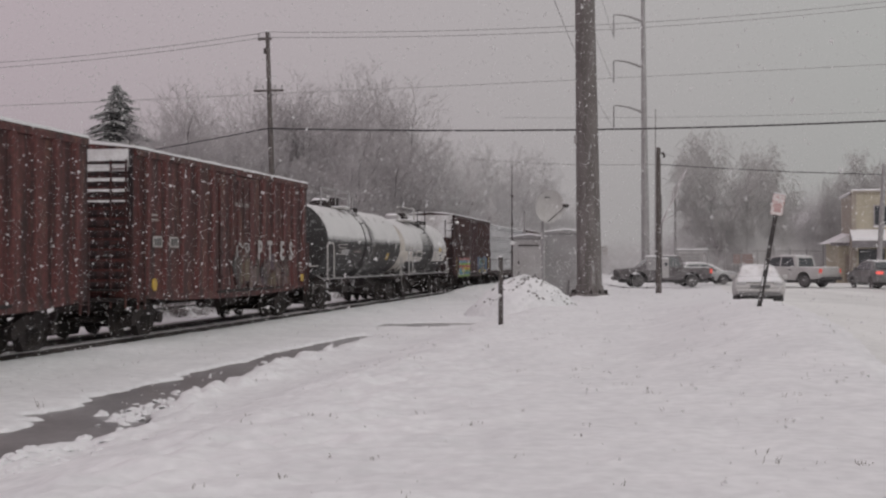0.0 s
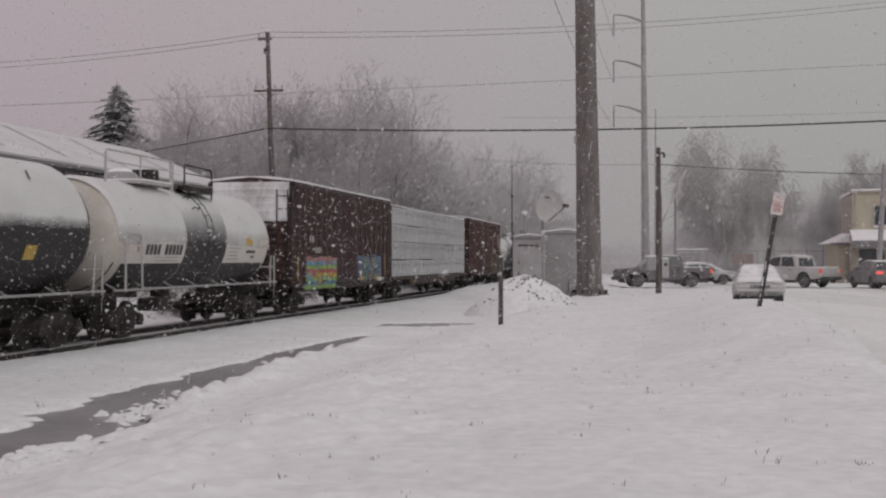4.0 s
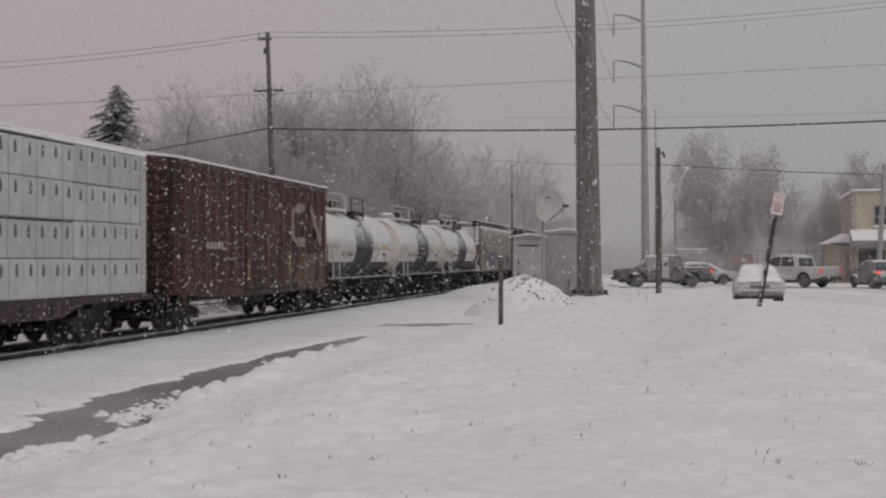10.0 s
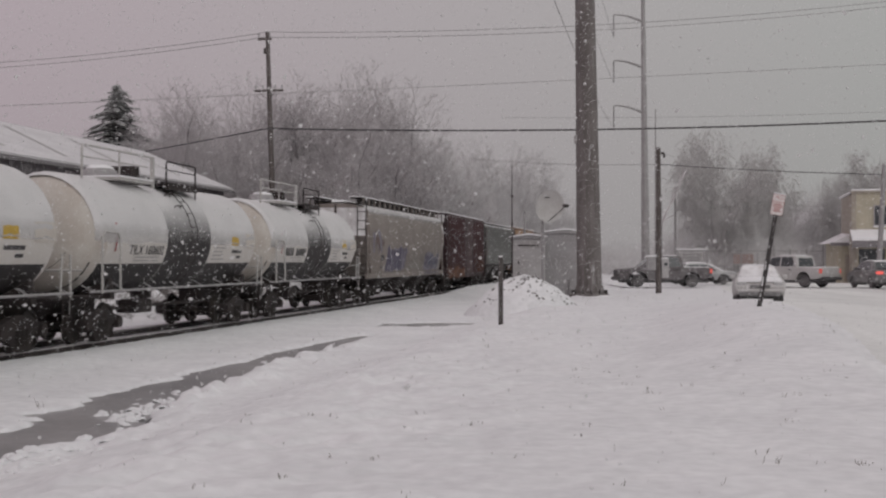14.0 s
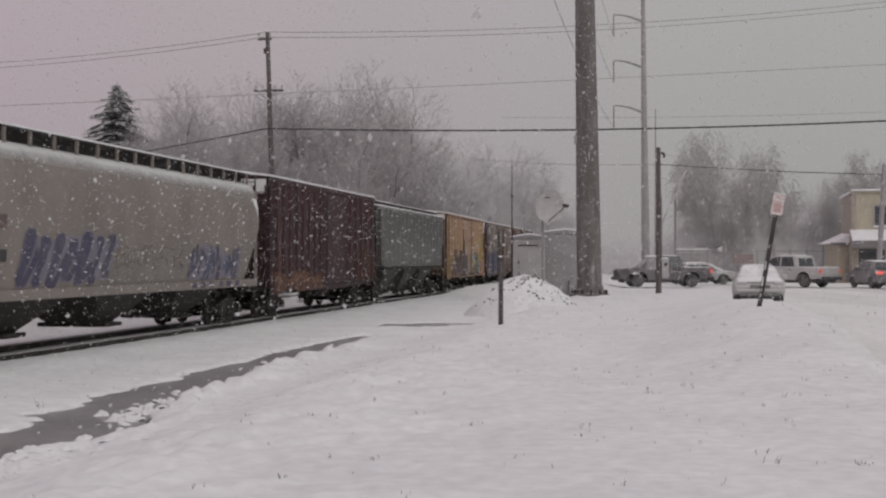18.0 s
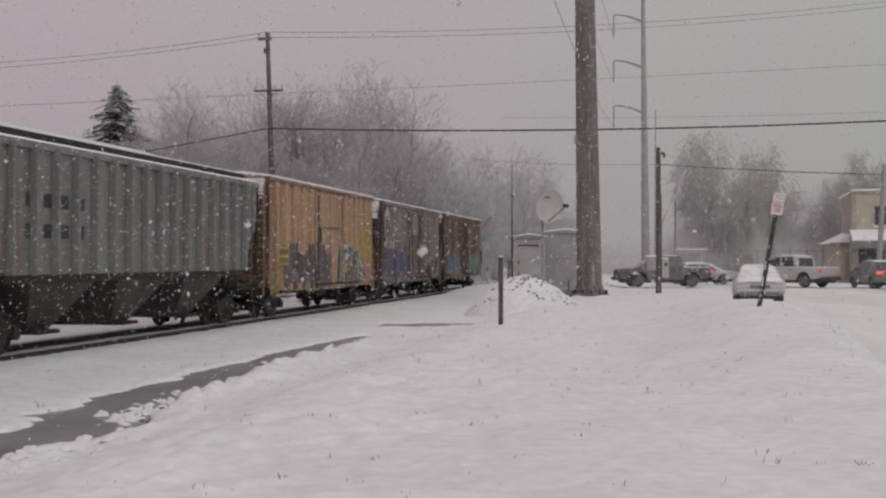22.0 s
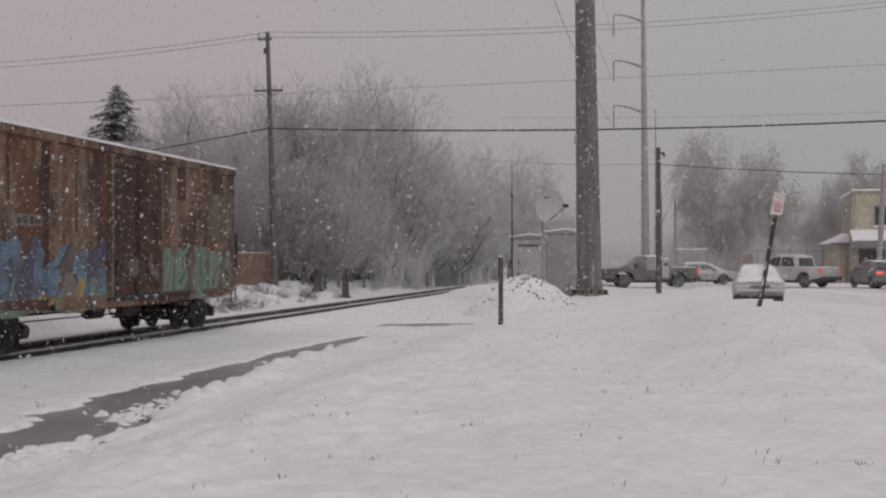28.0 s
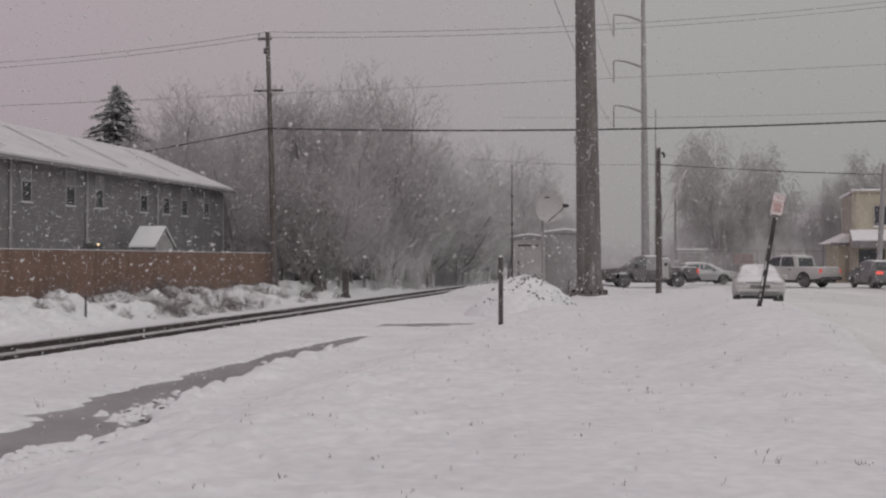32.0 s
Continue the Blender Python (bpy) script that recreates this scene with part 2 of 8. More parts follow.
PAINT_LILAC = make_mat("spray_paint_lilac", (0.22, 0.20, 0.25), 0.55, 0, grain=0.15)
PAINT_WHITE = make_mat("spray_paint_white", (0.44, 0.43, 0.43), 0.55, 0, (0.32, 0.30, 0.29), grain=0.12)
PAINT_PLUM = make_mat("spray_paint_plum", (0.085, 0.06, 0.075), 0.6, 0, (0.16, 0.11, 0.085), 0.5, 2.0, (2.4, 2.4, 0.3), grain=0.25)
PAINT_BLACK = make_mat("spray_paint_black", (0.05, 0.045, 0.045), 0.6, 0, (0.09, 0.07, 0.06), grain=0.2)
# Wood colours paled beyond their snow: distance haze put into the base colour.
BARK = make_mat("snowy_hazed_bark", (0.20, 0.18, 0.184), 0.9, 0, (0.46, 0.445, 0.45), 0.4, 2.0, (1, 1, 0.4), grain=0.2)
TWIG = make_mat("frosted_hazed_twigs", (0.44, 0.412, 0.42), 0.9, 0, (0.60, 0.578, 0.586), 0.5, 1.5, grain=0.12, bump=0)
# Twigs beyond the street, lightened so the colour holds the haze.
TWIG_FAR = make_mat("hazed_hanging_twigs", (0.49, 0.478, 0.474), 0.9, 0, (0.63, 0.62, 0.615), 0.5, 1.5, grain=0.12, bump=0)
# Sapling bark lightened a little, haze put into the colour.
BARK_NEAR = make_mat("dark_wet_bark", (0.12, 0.104, 0.098), 0.9, 0, (0.34, 0.325, 0.32), 0.38, 2.0, (1, 1, 0.4), grain=0.25)
TWIG_NEAR = make_mat("brown_twigs", (0.29, 0.267, 0.265), 0.9, 0, (0.48, 0.465, 0.468), 0.45, 1.5, grain=0.2, bump=0)
BRUSH_SNOWY = make_mat("snow_caught_brush", (0.105, 0.085, 0.078), 0.9, 0, (0.50, 0.485, 0.49), 0.33, 5.0, grain=0.2, bump=0)
NEEDLE = make_mat("spruce_needles", (0.15, 0.155, 0.148), 0.85, 0, (0.42, 0.42, 0.42), 0.52, 1.6, grain=0.25, bump=0)
FENCE = make_mat("cedar_fence_boards", (0.215, 0.132, 0.102), 0.85, 0, (0.155, 0.10, 0.08), 0.45, 2, (1, 1, 0.25), grain=0.15, piece=0.13)
SIDING = make_mat("grey_clapboard", (0.225, 0.21, 0.22), 0.75, 0, (0.19, 0.178, 0.185), 0.5, 0.8, grain=0.06)
BLIND = make_mat("drawn_window_blind", (0.27, 0.255, 0.262), 0.7, 0, (0.23, 0.215, 0.222), grain=0.06)
SIDING_TRIM = make_mat("pale_trim", (0.42, 0.40, 0.41), 0.7, 0, grain=0.06)
ROOF_SNOW = make_mat("thin_roof_snow", (0.67, 0.655, 0.67), 0.75, 0, (0.58, 0.565, 0.58), 0.45, 0.8, (0.4, 1, 1), grain=0.05, bump=0.4, bump_scale=6, bump_dist=0.03)
GLASS = make_mat("window_glass", (0.045, 0.05, 0.055), 0.12, 0, (0.07, 0.075, 0.08), grain=0.05, bump=0)
POLE_WOOD = make_mat("weathered_pole_wood", (0.088, 0.075, 0.07), 0.9, 0, (0.15, 0.133, 0.127), 0.45, 3, (2, 2, 0.12), grain=0.25)
POLE_CORTEN = make_mat("weathered_brown_steel_pole", (0.115, 0.102, 0.097), 0.85, 0, (0.185, 0.168, 0.163), 0.5, 1.6, (2, 2, 0.25), grain=0.25, third=(0.55, 0.55, 0.56), third_amount=0.02, third_scale=2.4)
# Far pole colour, lightened to put distance haze into it.
POLE_PALE = make_mat("hazed_galvanised_steel", (0.40, 0.39, 0.39), 0.6, 0.2, (0.33, 0.32, 0.32), grain=0.06, bump=0)
WIRE = make_mat("black_cable", (0.06, 0.056, 0.058), 0.7, 0, grain=0.1, bump=0)
WIRE_PALE = make_mat("pale_conductor", (0.40, 0.39, 0.392), 0.7, 0, grain=0.1, bump=0)
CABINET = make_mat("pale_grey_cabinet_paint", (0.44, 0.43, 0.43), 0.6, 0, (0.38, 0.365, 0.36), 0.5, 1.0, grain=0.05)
# Darker copy of the cabinet paint, shade put into the grey.
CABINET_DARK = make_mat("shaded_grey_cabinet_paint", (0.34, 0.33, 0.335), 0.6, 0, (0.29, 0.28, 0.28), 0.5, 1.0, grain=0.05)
# Paler twigs for farther woods, with more haze put into the colour.
HAZED_BRUSH = make_mat("frosted_hazed_far_twigs", (0.57, 0.558, 0.56), 0.9, 0, (0.70, 0.69, 0.692), 0.5, 1.2, grain=0.12, bump=0)
THICKET = make_mat("hazed_thicket_twigs", (0.54, 0.51, 0.518), 0.9, 0, (0.68, 0.66, 0.668), 0.5, 1.2, grain=0.15, bump=0)
FADED_RED = make_mat("faded_red_board", (0.33, 0.24, 0.22), 0.7, 0, (0.28, 0.22, 0.21), 0.5, 2.0, grain=0.1)
DISH = make_mat("pale_dish_paint", (0.56, 0.545, 0.535), 0.5, 0, (0.50, 0.48, 0.47), grain=0.04)
GRAVEL = make_mat("gravel_stone", (0.14, 0.128, 0.122), 0.9, 0, (0.09, 0.082, 0.08), grain=0.25, piece=0.2)
# Shop wall colours paled and dulled, distance haze put into them.
BRICK_TAN = make_mat("yellow_tan_wall", (0.48, 0.44, 0.345), 0.85, 0, (0.41, 0.375, 0.295), 0.5, 1.0, grain=0.08)
BRICK_BROWN = make_mat("brown_pier_shaded_side", (0.40, 0.36, 0.305), 0.85, 0, (0.32, 0.285, 0.25), 0.5, 1.4, grain=0.12)
SIGN_WHITE = make_mat("sign_white_sheet", (0.72, 0.69, 0.68), 0.5, 0, (0.62, 0.56, 0.55), 0.4, 6, grain=0.04)
SIGN_RED = make_mat("sign_red_paint", (0.42, 0.13, 0.12), 0.5, 0, grain=0.1)
POST_DARK = make_mat("dark_sign_post", (0.035, 0.032, 0.032), 0.6, 0.3, (0.07, 0.06, 0.06), grain=0.2)
POST_TIMBER = make_mat("dark_timber_post", (0.06, 0.052, 0.05), 0.9, 0, (0.11, 0.10, 0.095), grain=0.25)
# Dark car paint lightened to put distance haze into it.
CAR_BLACK = make_mat("dark_car_paint", (0.085, 0.074, 0.077), 0.45, 0.05, (0.17, 0.16, 0.164), 0.46, 1.5, grain=0.15, bump=0)
CAR_WHITE = make_mat("white_car_paint", (0.50, 0.49, 0.485), 0.4, 0, (0.43, 0.42, 0.41), 0.4, 1.2, grain=0.05, bump=0)
CAR_SILVER = make_mat("silver_car_paint", (0.40, 0.40, 0.405), 0.35, 0.2, (0.34, 0.335, 0.34), grain=0.06, bump=0)
CAR_GREY = make_mat("dark_grey_car_paint", (0.15, 0.148, 0.148), 0.4, 0.1, (0.25, 0.248, 0.25), 0.45, 1.4, grain=0.15, bump=0)
# Rubber lightened likewise, for haze over the far vehicles.
TYRE = make_mat("tyre_rubber", (0.06, 0.057, 0.058), 0.85, 0, (0.17, 0.165, 0.165), 0.42, 3, grain=0.25)
RIM = make_mat("alloy_rim", (0.32, 0.31, 0.31), 0.4, 0.6, grain=0.1)
# Plastic lightened for the same painted haze.
PLASTIC = make_mat("black_plastic", (0.055, 0.053, 0.054), 0.65, 0, (0.13, 0.127, 0.128), 0.38, 3, grain=0.2)
LENS_RED = make_mat("red_lamp_lens", (0.30, 0.03, 0.03), 0.25, 0, grain=0.1, bump=0)
BRAKE_ON = glow_mat("lit_brake_lamp", (1.0, 0.13, 0.11), 0.62)
TAIL_ON = glow_mat("lit_tail_lamp", (0.62, 0.10, 0.08), 0.35)
LAMP_WARM = glow_mat("lit_house_lamp", (1.0, 0.72, 0.4), 1.5)
HEADLAMP = make_mat("headlamp_lens", (0.5, 0.5, 0.5), 0.15, 0.2, grain=0.05, bump=0)

# ---- building tools ----
class Geo:
    """Collects vertices and faces of one part."""

    def __init__(self):
        self.v = []
        self.f = []

    def add(self, verts, faces):
        k = len(self.v)
        self.v.extend(verts)
        self.f.extend([tuple(i + k for i in q) for q in faces])
        return self

    def box(self, x0, x1, y0, y1, z0, z1, ch=0.0):
        """A box, with chamfered edges if ch is given."""
        if not ch:
            vs = [(x, y, z) for x in (x0, x1) for y in (y0, y1) for z in (z0, z1)]
            return self.add(vs, [(0, 1, 3, 2), (4, 6, 7, 5), (0, 4, 5, 1), (2, 3, 7, 6), (0, 2, 6, 4), (1, 5, 7, 3)])
        vs = []
        idx = {}
        for ix in (0, 1):
            for iy in (0, 1):
                for iz in (0, 1):
                    p = ((x0, x1)[ix], (y0, y1)[iy], (z0, z1)[iz])
                    sgn = (1 - 2 * ix, 1 - 2 * iy, 1 - 2 * iz)
                    for ax in range(3):
                        q = [p[a] + (0 if a == ax else sgn[a] * ch) for a in range(3)]
                        idx[ix, iy, iz, ax] = len(vs)
                        vs.append(tuple(q))
        fs = []
        for ax in range(3):
            o = [a for a in range(3) if a != ax]
            for s in (0, 1):
                quad = []
                for a, b in ((0, 0), (1, 0), (1, 1), (0, 1)):
                    k = [0, 0, 0]
                    k[ax], k[o[0]], k[o[1]] = s, a, b
                    quad.append(idx[k[0], k[1], k[2], ax])
                flip = (s == 0) != (ax == 1)
                fs.append(tuple(reversed(quad)) if flip else tuple(quad))
            for a in (0, 1):
                for b in (0, 1):
                    k0, k1 = [0, 0, 0], [0, 0, 0]
                    k0[o[0]] = k1[o[0]] = a
                    k0[o[1]] = k1[o[1]] = b
                    k1[ax] = 1
                    fs.append((idx[(*k0, o[0])], idx[(*k1, o[0])], idx[(*k1, o[1])], idx[(*k0, o[1])]))
        for ix in (0, 1):
            for iy in (0, 1):
                for iz in (0, 1):
                    fs.append(tuple(idx[ix, iy, iz, a] for a in range(3)))
        return self.add(vs, fs)

    def loft(self, rings, cap=True, close=True):
        n = len(rings[0])
        vs = [tuple(p) for r in rings for p in r]
        fs = []
        for i in range(len(rings) - 1):
            for j in range(n if close else n - 1):
                k = (j + 1) % n
                fs.append((i * n + j, i * n + k, (i + 1) * n + k, (i + 1) * n + j))
        if cap:
            fs.append(tuple(reversed(range(n))))
            fs.append(tuple((len(rings) - 1) * n + j for j in range(n)))
        return self.add(vs, fs)

    def tube(self, p0, p1, r0, r1=None, seg=8, cap=True):
        r1 = r0 if r1 is None else r1
        a, b = Vector(p0), Vector(p1)
        d = (b - a)
        if d.length < 1e-6:
            return self
        d.normalize()
        u = d.orthogonal().normalized()
        w = d.cross(u)
        ring = [(math.cos(2 * math.pi * i / seg), math.sin(2 * math.pi * i / seg)) for i in range(seg)]
        return self.loft([[a + (u * c + w * s) * r0 for c, s in ring], [b + (u * c + w * s) * r1 for c, s in ring]], cap)

    def pipe(self, pts, r, seg=6):
        pts = [Vector(p) for p in pts]
        rings = []
        u = None
        for i, p in enumerate(pts):
            d = (pts[min(i + 1, len(pts) - 1)] - pts[max(i - 1, 0)]).normalized()
            u = d.orthogonal().normalized() if u is None else (u - d * u.dot(d)).normalized()
            w = d.cross(u)
            rings.append([p + (u * math.cos(6.2832 * k / seg) + w * math.sin(6.2832 * k / seg)) * r for k in range(seg)])
        return self.loft(rings)

    def prism(self, outline, y0, y1):
        """An outline of (x, z) pulled from y0 to y1."""
        return self.loft([[(x, y0, z) for x, z in outline], [(x, y1, z) for x, z in outline]])

    def revolve(self, profile, axis_y=0.0, seg=20):
        """A profile of (radius, y) turned about the y axis."""
        rings = []
        for r, y in profile:
            rings.append([(r * math.cos(2 * math.pi * i / seg), y + axis_y, r * math.sin(2 * math.pi * i / seg)) for i in range(seg)])
        return self.loft(rings)

    def lump(self, c, rx, ry, rz, rnd, seg=8, rows=5):
        """A rough heap: the upper part of a bumpy ball."""
        rings = []
        for i in range(rows):
            a = i / rows * math.pi / 2
            rings.append([(c[0] + rx * math.cos(a) * math.cos(2 * math.pi * j / seg) * rnd.uniform(0.8, 1.15), c[1] + ry * math.cos(a) * math.sin(2 * math.pi * j / seg) * rnd.uniform(0.8, 1.15), c[2] + rz * math.sin(a) * rnd.uniform(0.85, 1.1)) for j in range(seg)])
        return self.loft(rings)

    def mesh(self, name, material, smooth=False):
        me = bpy.data.meshes.new(name)
        me.from_pydata([tuple(p) for p in self.v], [], self.f)
        b = bmesh.new()
        b.from_mesh(me)
        bmesh.ops.recalc_face_normals(b, faces=b.faces)
        b.to_mesh(me)
        b.free()
        me.materials.append(material)
        if smooth:
            me.shade_smooth()
            me.set_sharp_from_angle(angle=radians(40))
        return me


def part(name, geo, material, parent, label="", smooth=False, m=None):
    me = geo if isinstance(geo, bpy.types.Mesh) else geo.mesh(name, material, smooth)
    ob = new(name, me)
    ob.parent = parent
    if m is not None:
        ob.matrix_basis = m
    if label:
        tagged(ob, label)
    return ob


def thing(name, label, category, m=None, group="", kind=""):
    ob = new(name)
    ob.empty_display_size = 0.2
    if m is not None:
        ob.matrix_basis = m
    return tagged(ob, label, category, group, kind)


def solid(name, geo, material, label, category, m=None, group="", kind="", smooth=False):
    ob = new(name, geo.mesh(name, material, smooth))
    if m is not None:
        ob.matrix_basis = m
    return tagged(ob, label, category, group, kind)


def writing(text, size, depth=0.004, bold=0.0):
    """A flat mesh of words in the built-in font, in the x-z plane, facing -y."""
    cu = bpy.data.curves.new("words", 'FONT')
    cu.body = text
    cu.size = size
    cu.offset = bold
    cu.align_x = 'CENTER'
    cu.extrude = depth
    tmp = new("words", cu)
    bpy.context.view_layer.update()
    me = bpy.data.meshes.new_from_object(tmp)
    bpy.data.objects.remove(tmp)
    me.transform(Matrix.Rotation(radians(90), 4, 'X'))
    return me


def smooth01(a, b, v):
    t = np.clip((v - a) / (b - a), 0, 1)
    return t * t * (3 - 2 * t)


GRID = np.random.RandomState(7).rand(256, 256)


def rough(x, y, size):
    """Smooth value noise, 0 to 1, for arrays."""
    x, y = np.asarray(x) / size + 900.3, np.asarray(y) / size + 700.7
    i, j = np.floor(x).astype(int), np.floor(y).astype(int)
    u, v = x - i, y - j
    u, v = u * u * (3 - 2 * u), v * v * (3 - 2 * v)
    g = lambda a, b: GRID[a % 256, b % 256]
    return (g(i, j) * (1 - u) + g(i + 1, j) * u) * (1 - v) + (g(i, j + 1) * (1 - u) + g(i + 1, j + 1) * u) * v


# The straight track: X = SLOPE * Y - OFFSET along its middle.
SLOPE, OFFSET = 0.171664, 14.80
NORM = math.hypot(1, SLOPE)
HEADING = math.degrees(math.atan2(1, SLOPE))
RAIL_Z = -0.25
SPEED = 8.853


def beside(s, u, z=0.0):
    """A place s metres along the track and u metres to its near side."""
    y = s / NORM
    return Vector((SLOPE * y - OFFSET + u / NORM, y - u * SLOPE / NORM, z))


def ditch(y):
    """The two edges of the ditch, as distances from the track."""
    lo = np.interp(y, [12, 17.2, 18.2, 19.5, 21.4, 24, 29, 33, 39], [6.0, 6.08, 5.93, 5.8, 5.54, 5.5, 5.5, 5.45, 5.7])
    hi = np.interp(y, [12, 16, 17.4, 18.4, 20, 21.2, 22.8, 27.6, 30, 34, 39], [7.1, 7.32, 7.58, 7.3, 6.85, 6.7, 6.49, 6.04, 6.1, 6.0, 5.95])
    return lo, hi


def ground_height(x, y):
    x, y = np.asarray(x, float), np.asarray(y, float)
    u = (x - (SLOPE * y - OFFSET)) / NORM
    z = np.full_like(u, -0.45)
    z = z + 0.45 * smooth01(7.7, 10.3, u)
    z = z + 0.62 * smooth01(13.5, 17.0, u) * smooth01(14, 27, y) * (1 - smooth01(34, 60, y))
    z = z - 0.10 * smooth01(17.3, 17.9, u) * (1 - smooth01(40, 70, y))
    z = z + 0.64 * smooth01(-3.2, -7.2, u) * (1 - 0.75 * smooth01(60, 68, y) * smooth01(-7.0, -5.5, u))
    # the ditch with standing slush water
    lo, hi = ditch(y)
    mid, width = (lo + hi) / 2, (hi - lo) / 2
    wob = ((rough(x, y, 1.1) - 0.5) * 0.55 + (rough(x, y, 0.4) - 0.5) * 0.5 + (rough(x, y, 0.17) - 0.5) * 0.26) * np.clip(width / 0.8, 0.42, 1) - 0.05
    d = np.abs(u - mid) - width + wob
    z = z - 0.2 * smooth01(0.22, -0.12, d) * (y < 39.3)
    d2 = np.abs(y - 45.0 - 0.25 * (u - 6)) - 1.0 + wob * 4
    z = z - 0.16 * smooth01(0.25, -0.2, d2) * smooth01(4.6, 5.2, u) * (1 - smooth01(7.4, 8.2, u))
    calm = (0.25 + 0.75 * smooth01(7.5, 10, np.abs(u))) * (1 - 0.68 * smooth01(10.5, 15, u))
    z = z + ((rough(x, y, 6) - 0.5) * 0.12 + (rough(x, y, 1.7) - 0.5) * 0.04) * calm + (rough(x, y, 0.21) - 0.5) * 0.085 * calm * smooth01(30, 20, y) * smooth01(14, 10.5, u) + (rough(x, y, 0.6) - 0.5) * 0.06 * calm + (rough(x, y, 0.36) - 0.5) * 0.075 * calm + np.clip(rough(x, y, 0.5) - 0.62, 0, 1) * -0.16 * calm
    # trodden clods along the ditch
    lump = np.clip(rough(x, y, 0.34) - 0.55, 0, 1) * smooth01(0.12, 0.4, d) * (1 - smooth01(0.6, 1.5, d)) * (y < 34) * (u > mid)
    z = z + lump * (0.22 + 0.18 * smooth01(17, 20, y))
    # snow packed against the rails, and a low swell that hides them further on
    z = z + 0.11 * smooth01(0.83, 1.05, np.abs(u)) * (1 - smooth01(1.8, 3.0, np.abs(u))) + 0.05 * (1 - smooth01(0.5, 0.68, np.abs(u)))
    z = z + 0.40 * smooth01(72, 85, y) * smooth01(0.9, 2.0, u) * (1 - smooth01(9, 12, u))
    # rough bank below the fence
    z = z + ((rough(x, y, 0.9) - 0.35) * 0.6 + (rough(x, y, 0.45) - 0.5) * 0.38) * smooth01(-3.4, -4.6, u) * (1 - smooth01(-7.4, -8.4, u) * 1.0)
    return z


def ground_at(x, y):
    return float(ground_height(np.array([x]), np.array([y]))[0])

# ---- ground, road, track ----
def spread(lo, hi, fine_lo, fine_hi, step, grow=1.22):
    out = list(np.arange(fine_lo, fine_hi, step))
    d, p = step, fine_hi
    while p < hi:
        out.append(p)
        d *= grow
        p += d
    out.append(hi)
    d, p = step * grow, fine_lo - step
    while p > lo:
        out.insert(0, p)
        d *= grow
        p -= d
    out.insert(0, lo)
    return np.array(out)


def sheet(name, xs, ys, height, material, keep=None):
    gx, gy = np.meshgrid(xs, ys)
    gz = height(gx, gy)
    nx, ny = len(xs), len(ys)
    k = np.arange((ny - 1) * nx).reshape(ny - 1, nx)[:, :-1].ravel()
    faces = np.stack([k, k + 1, k + nx + 1, k + nx], 1)
    if keep is not None:
        cx, cy = gx.ravel()[faces].mean(1), gy.ravel()[faces].mean(1)
        faces = faces[keep(cx, cy)]
    me = bpy.data.meshes.new(name)
    me.from_pydata(np.stack([gx, gy, gz], -1).reshape(-1, 3).tolist(), [], faces.tolist())
    me.materials.append(material)
    me.shade_smooth()
    return new(name, me)


ground = sheet("ground", spread(-2500, 2500, -15, 14, 0.1), np.concatenate([spread(-400, 22, 8, 22, 0.075)[:-1], spread(22, 4000, 22, 46, 0.125, 1.06)[1:]]), ground_height, SNOW_GROUND)
tagged(ground, "level ground under fresh trodden snow", "ground", kind="structure")

# the street runs along the track, the crossing lane away from it
s_grid, u_grid = np.meshgrid(np.concatenate([np.arange(-60.0, 2.0, 2.0), np.arange(2.0, 150, 0.5)]), np.concatenate([[17.5, 17.8, 18.2], np.arange(18.5, 34.1, 0.35)]))
rx = SLOPE * s_grid / NORM - OFFSET + u_grid / NORM
ry = s_grid / NORM - u_grid * SLOPE / NORM
lift = 0.035 * smooth01(17.5, 18.2, u_grid) - 0.06 * (1 - smooth01(17.5, 17.9, u_grid)) - 0.08 * smooth01(33, 34, u_grid)
rz = ground_height(rx, ry) + lift + 0.03 * (rough(u_grid, s_grid * 0.08, 0.5) - 0.5) * smooth01(17.8, 19, u_grid)
road_me = bpy.data.meshes.new("road")
nu, ns = s_grid.shape
k0 = np.arange((nu - 1) * ns).reshape(nu - 1, ns)[:, :-1].ravel()
road_me.from_pydata(np.stack([rx, ry, rz], -1).reshape(-1, 3).tolist(), [], np.stack([k0, k0 + 1, k0 + ns + 1, k0 + ns], 1).tolist())
road_me.materials.append(SNOW_ROAD)
road_me.shade_smooth()
road = new("road", road_me)
tagged(road, "side street under greyish packed snow", "road", kind="structure")

pool = Geo()
rings = []
for y in np.linspace(8, 39.6, 40):
    lo, hi = ditch(y)
    rings.append([beside(y * NORM, float(lo) - 0.45, -0.505), beside(y * NORM, float(hi) + 0.45, -0.505)])
pool.loft(rings, cap=False, close=False)
pool.loft([[beside(s, 4.5, -0.505), beside(s, 8.2, -0.505)] for s in (43.4, 45.5, 48.4)], cap=False, close=False)
solid("water", pool, WATER, "dark grey slush water standing in a shallow ditch", "puddle", kind="structure")

# broken snow clods trodden into the near edge of the ditch
rnd = random.Random(14)
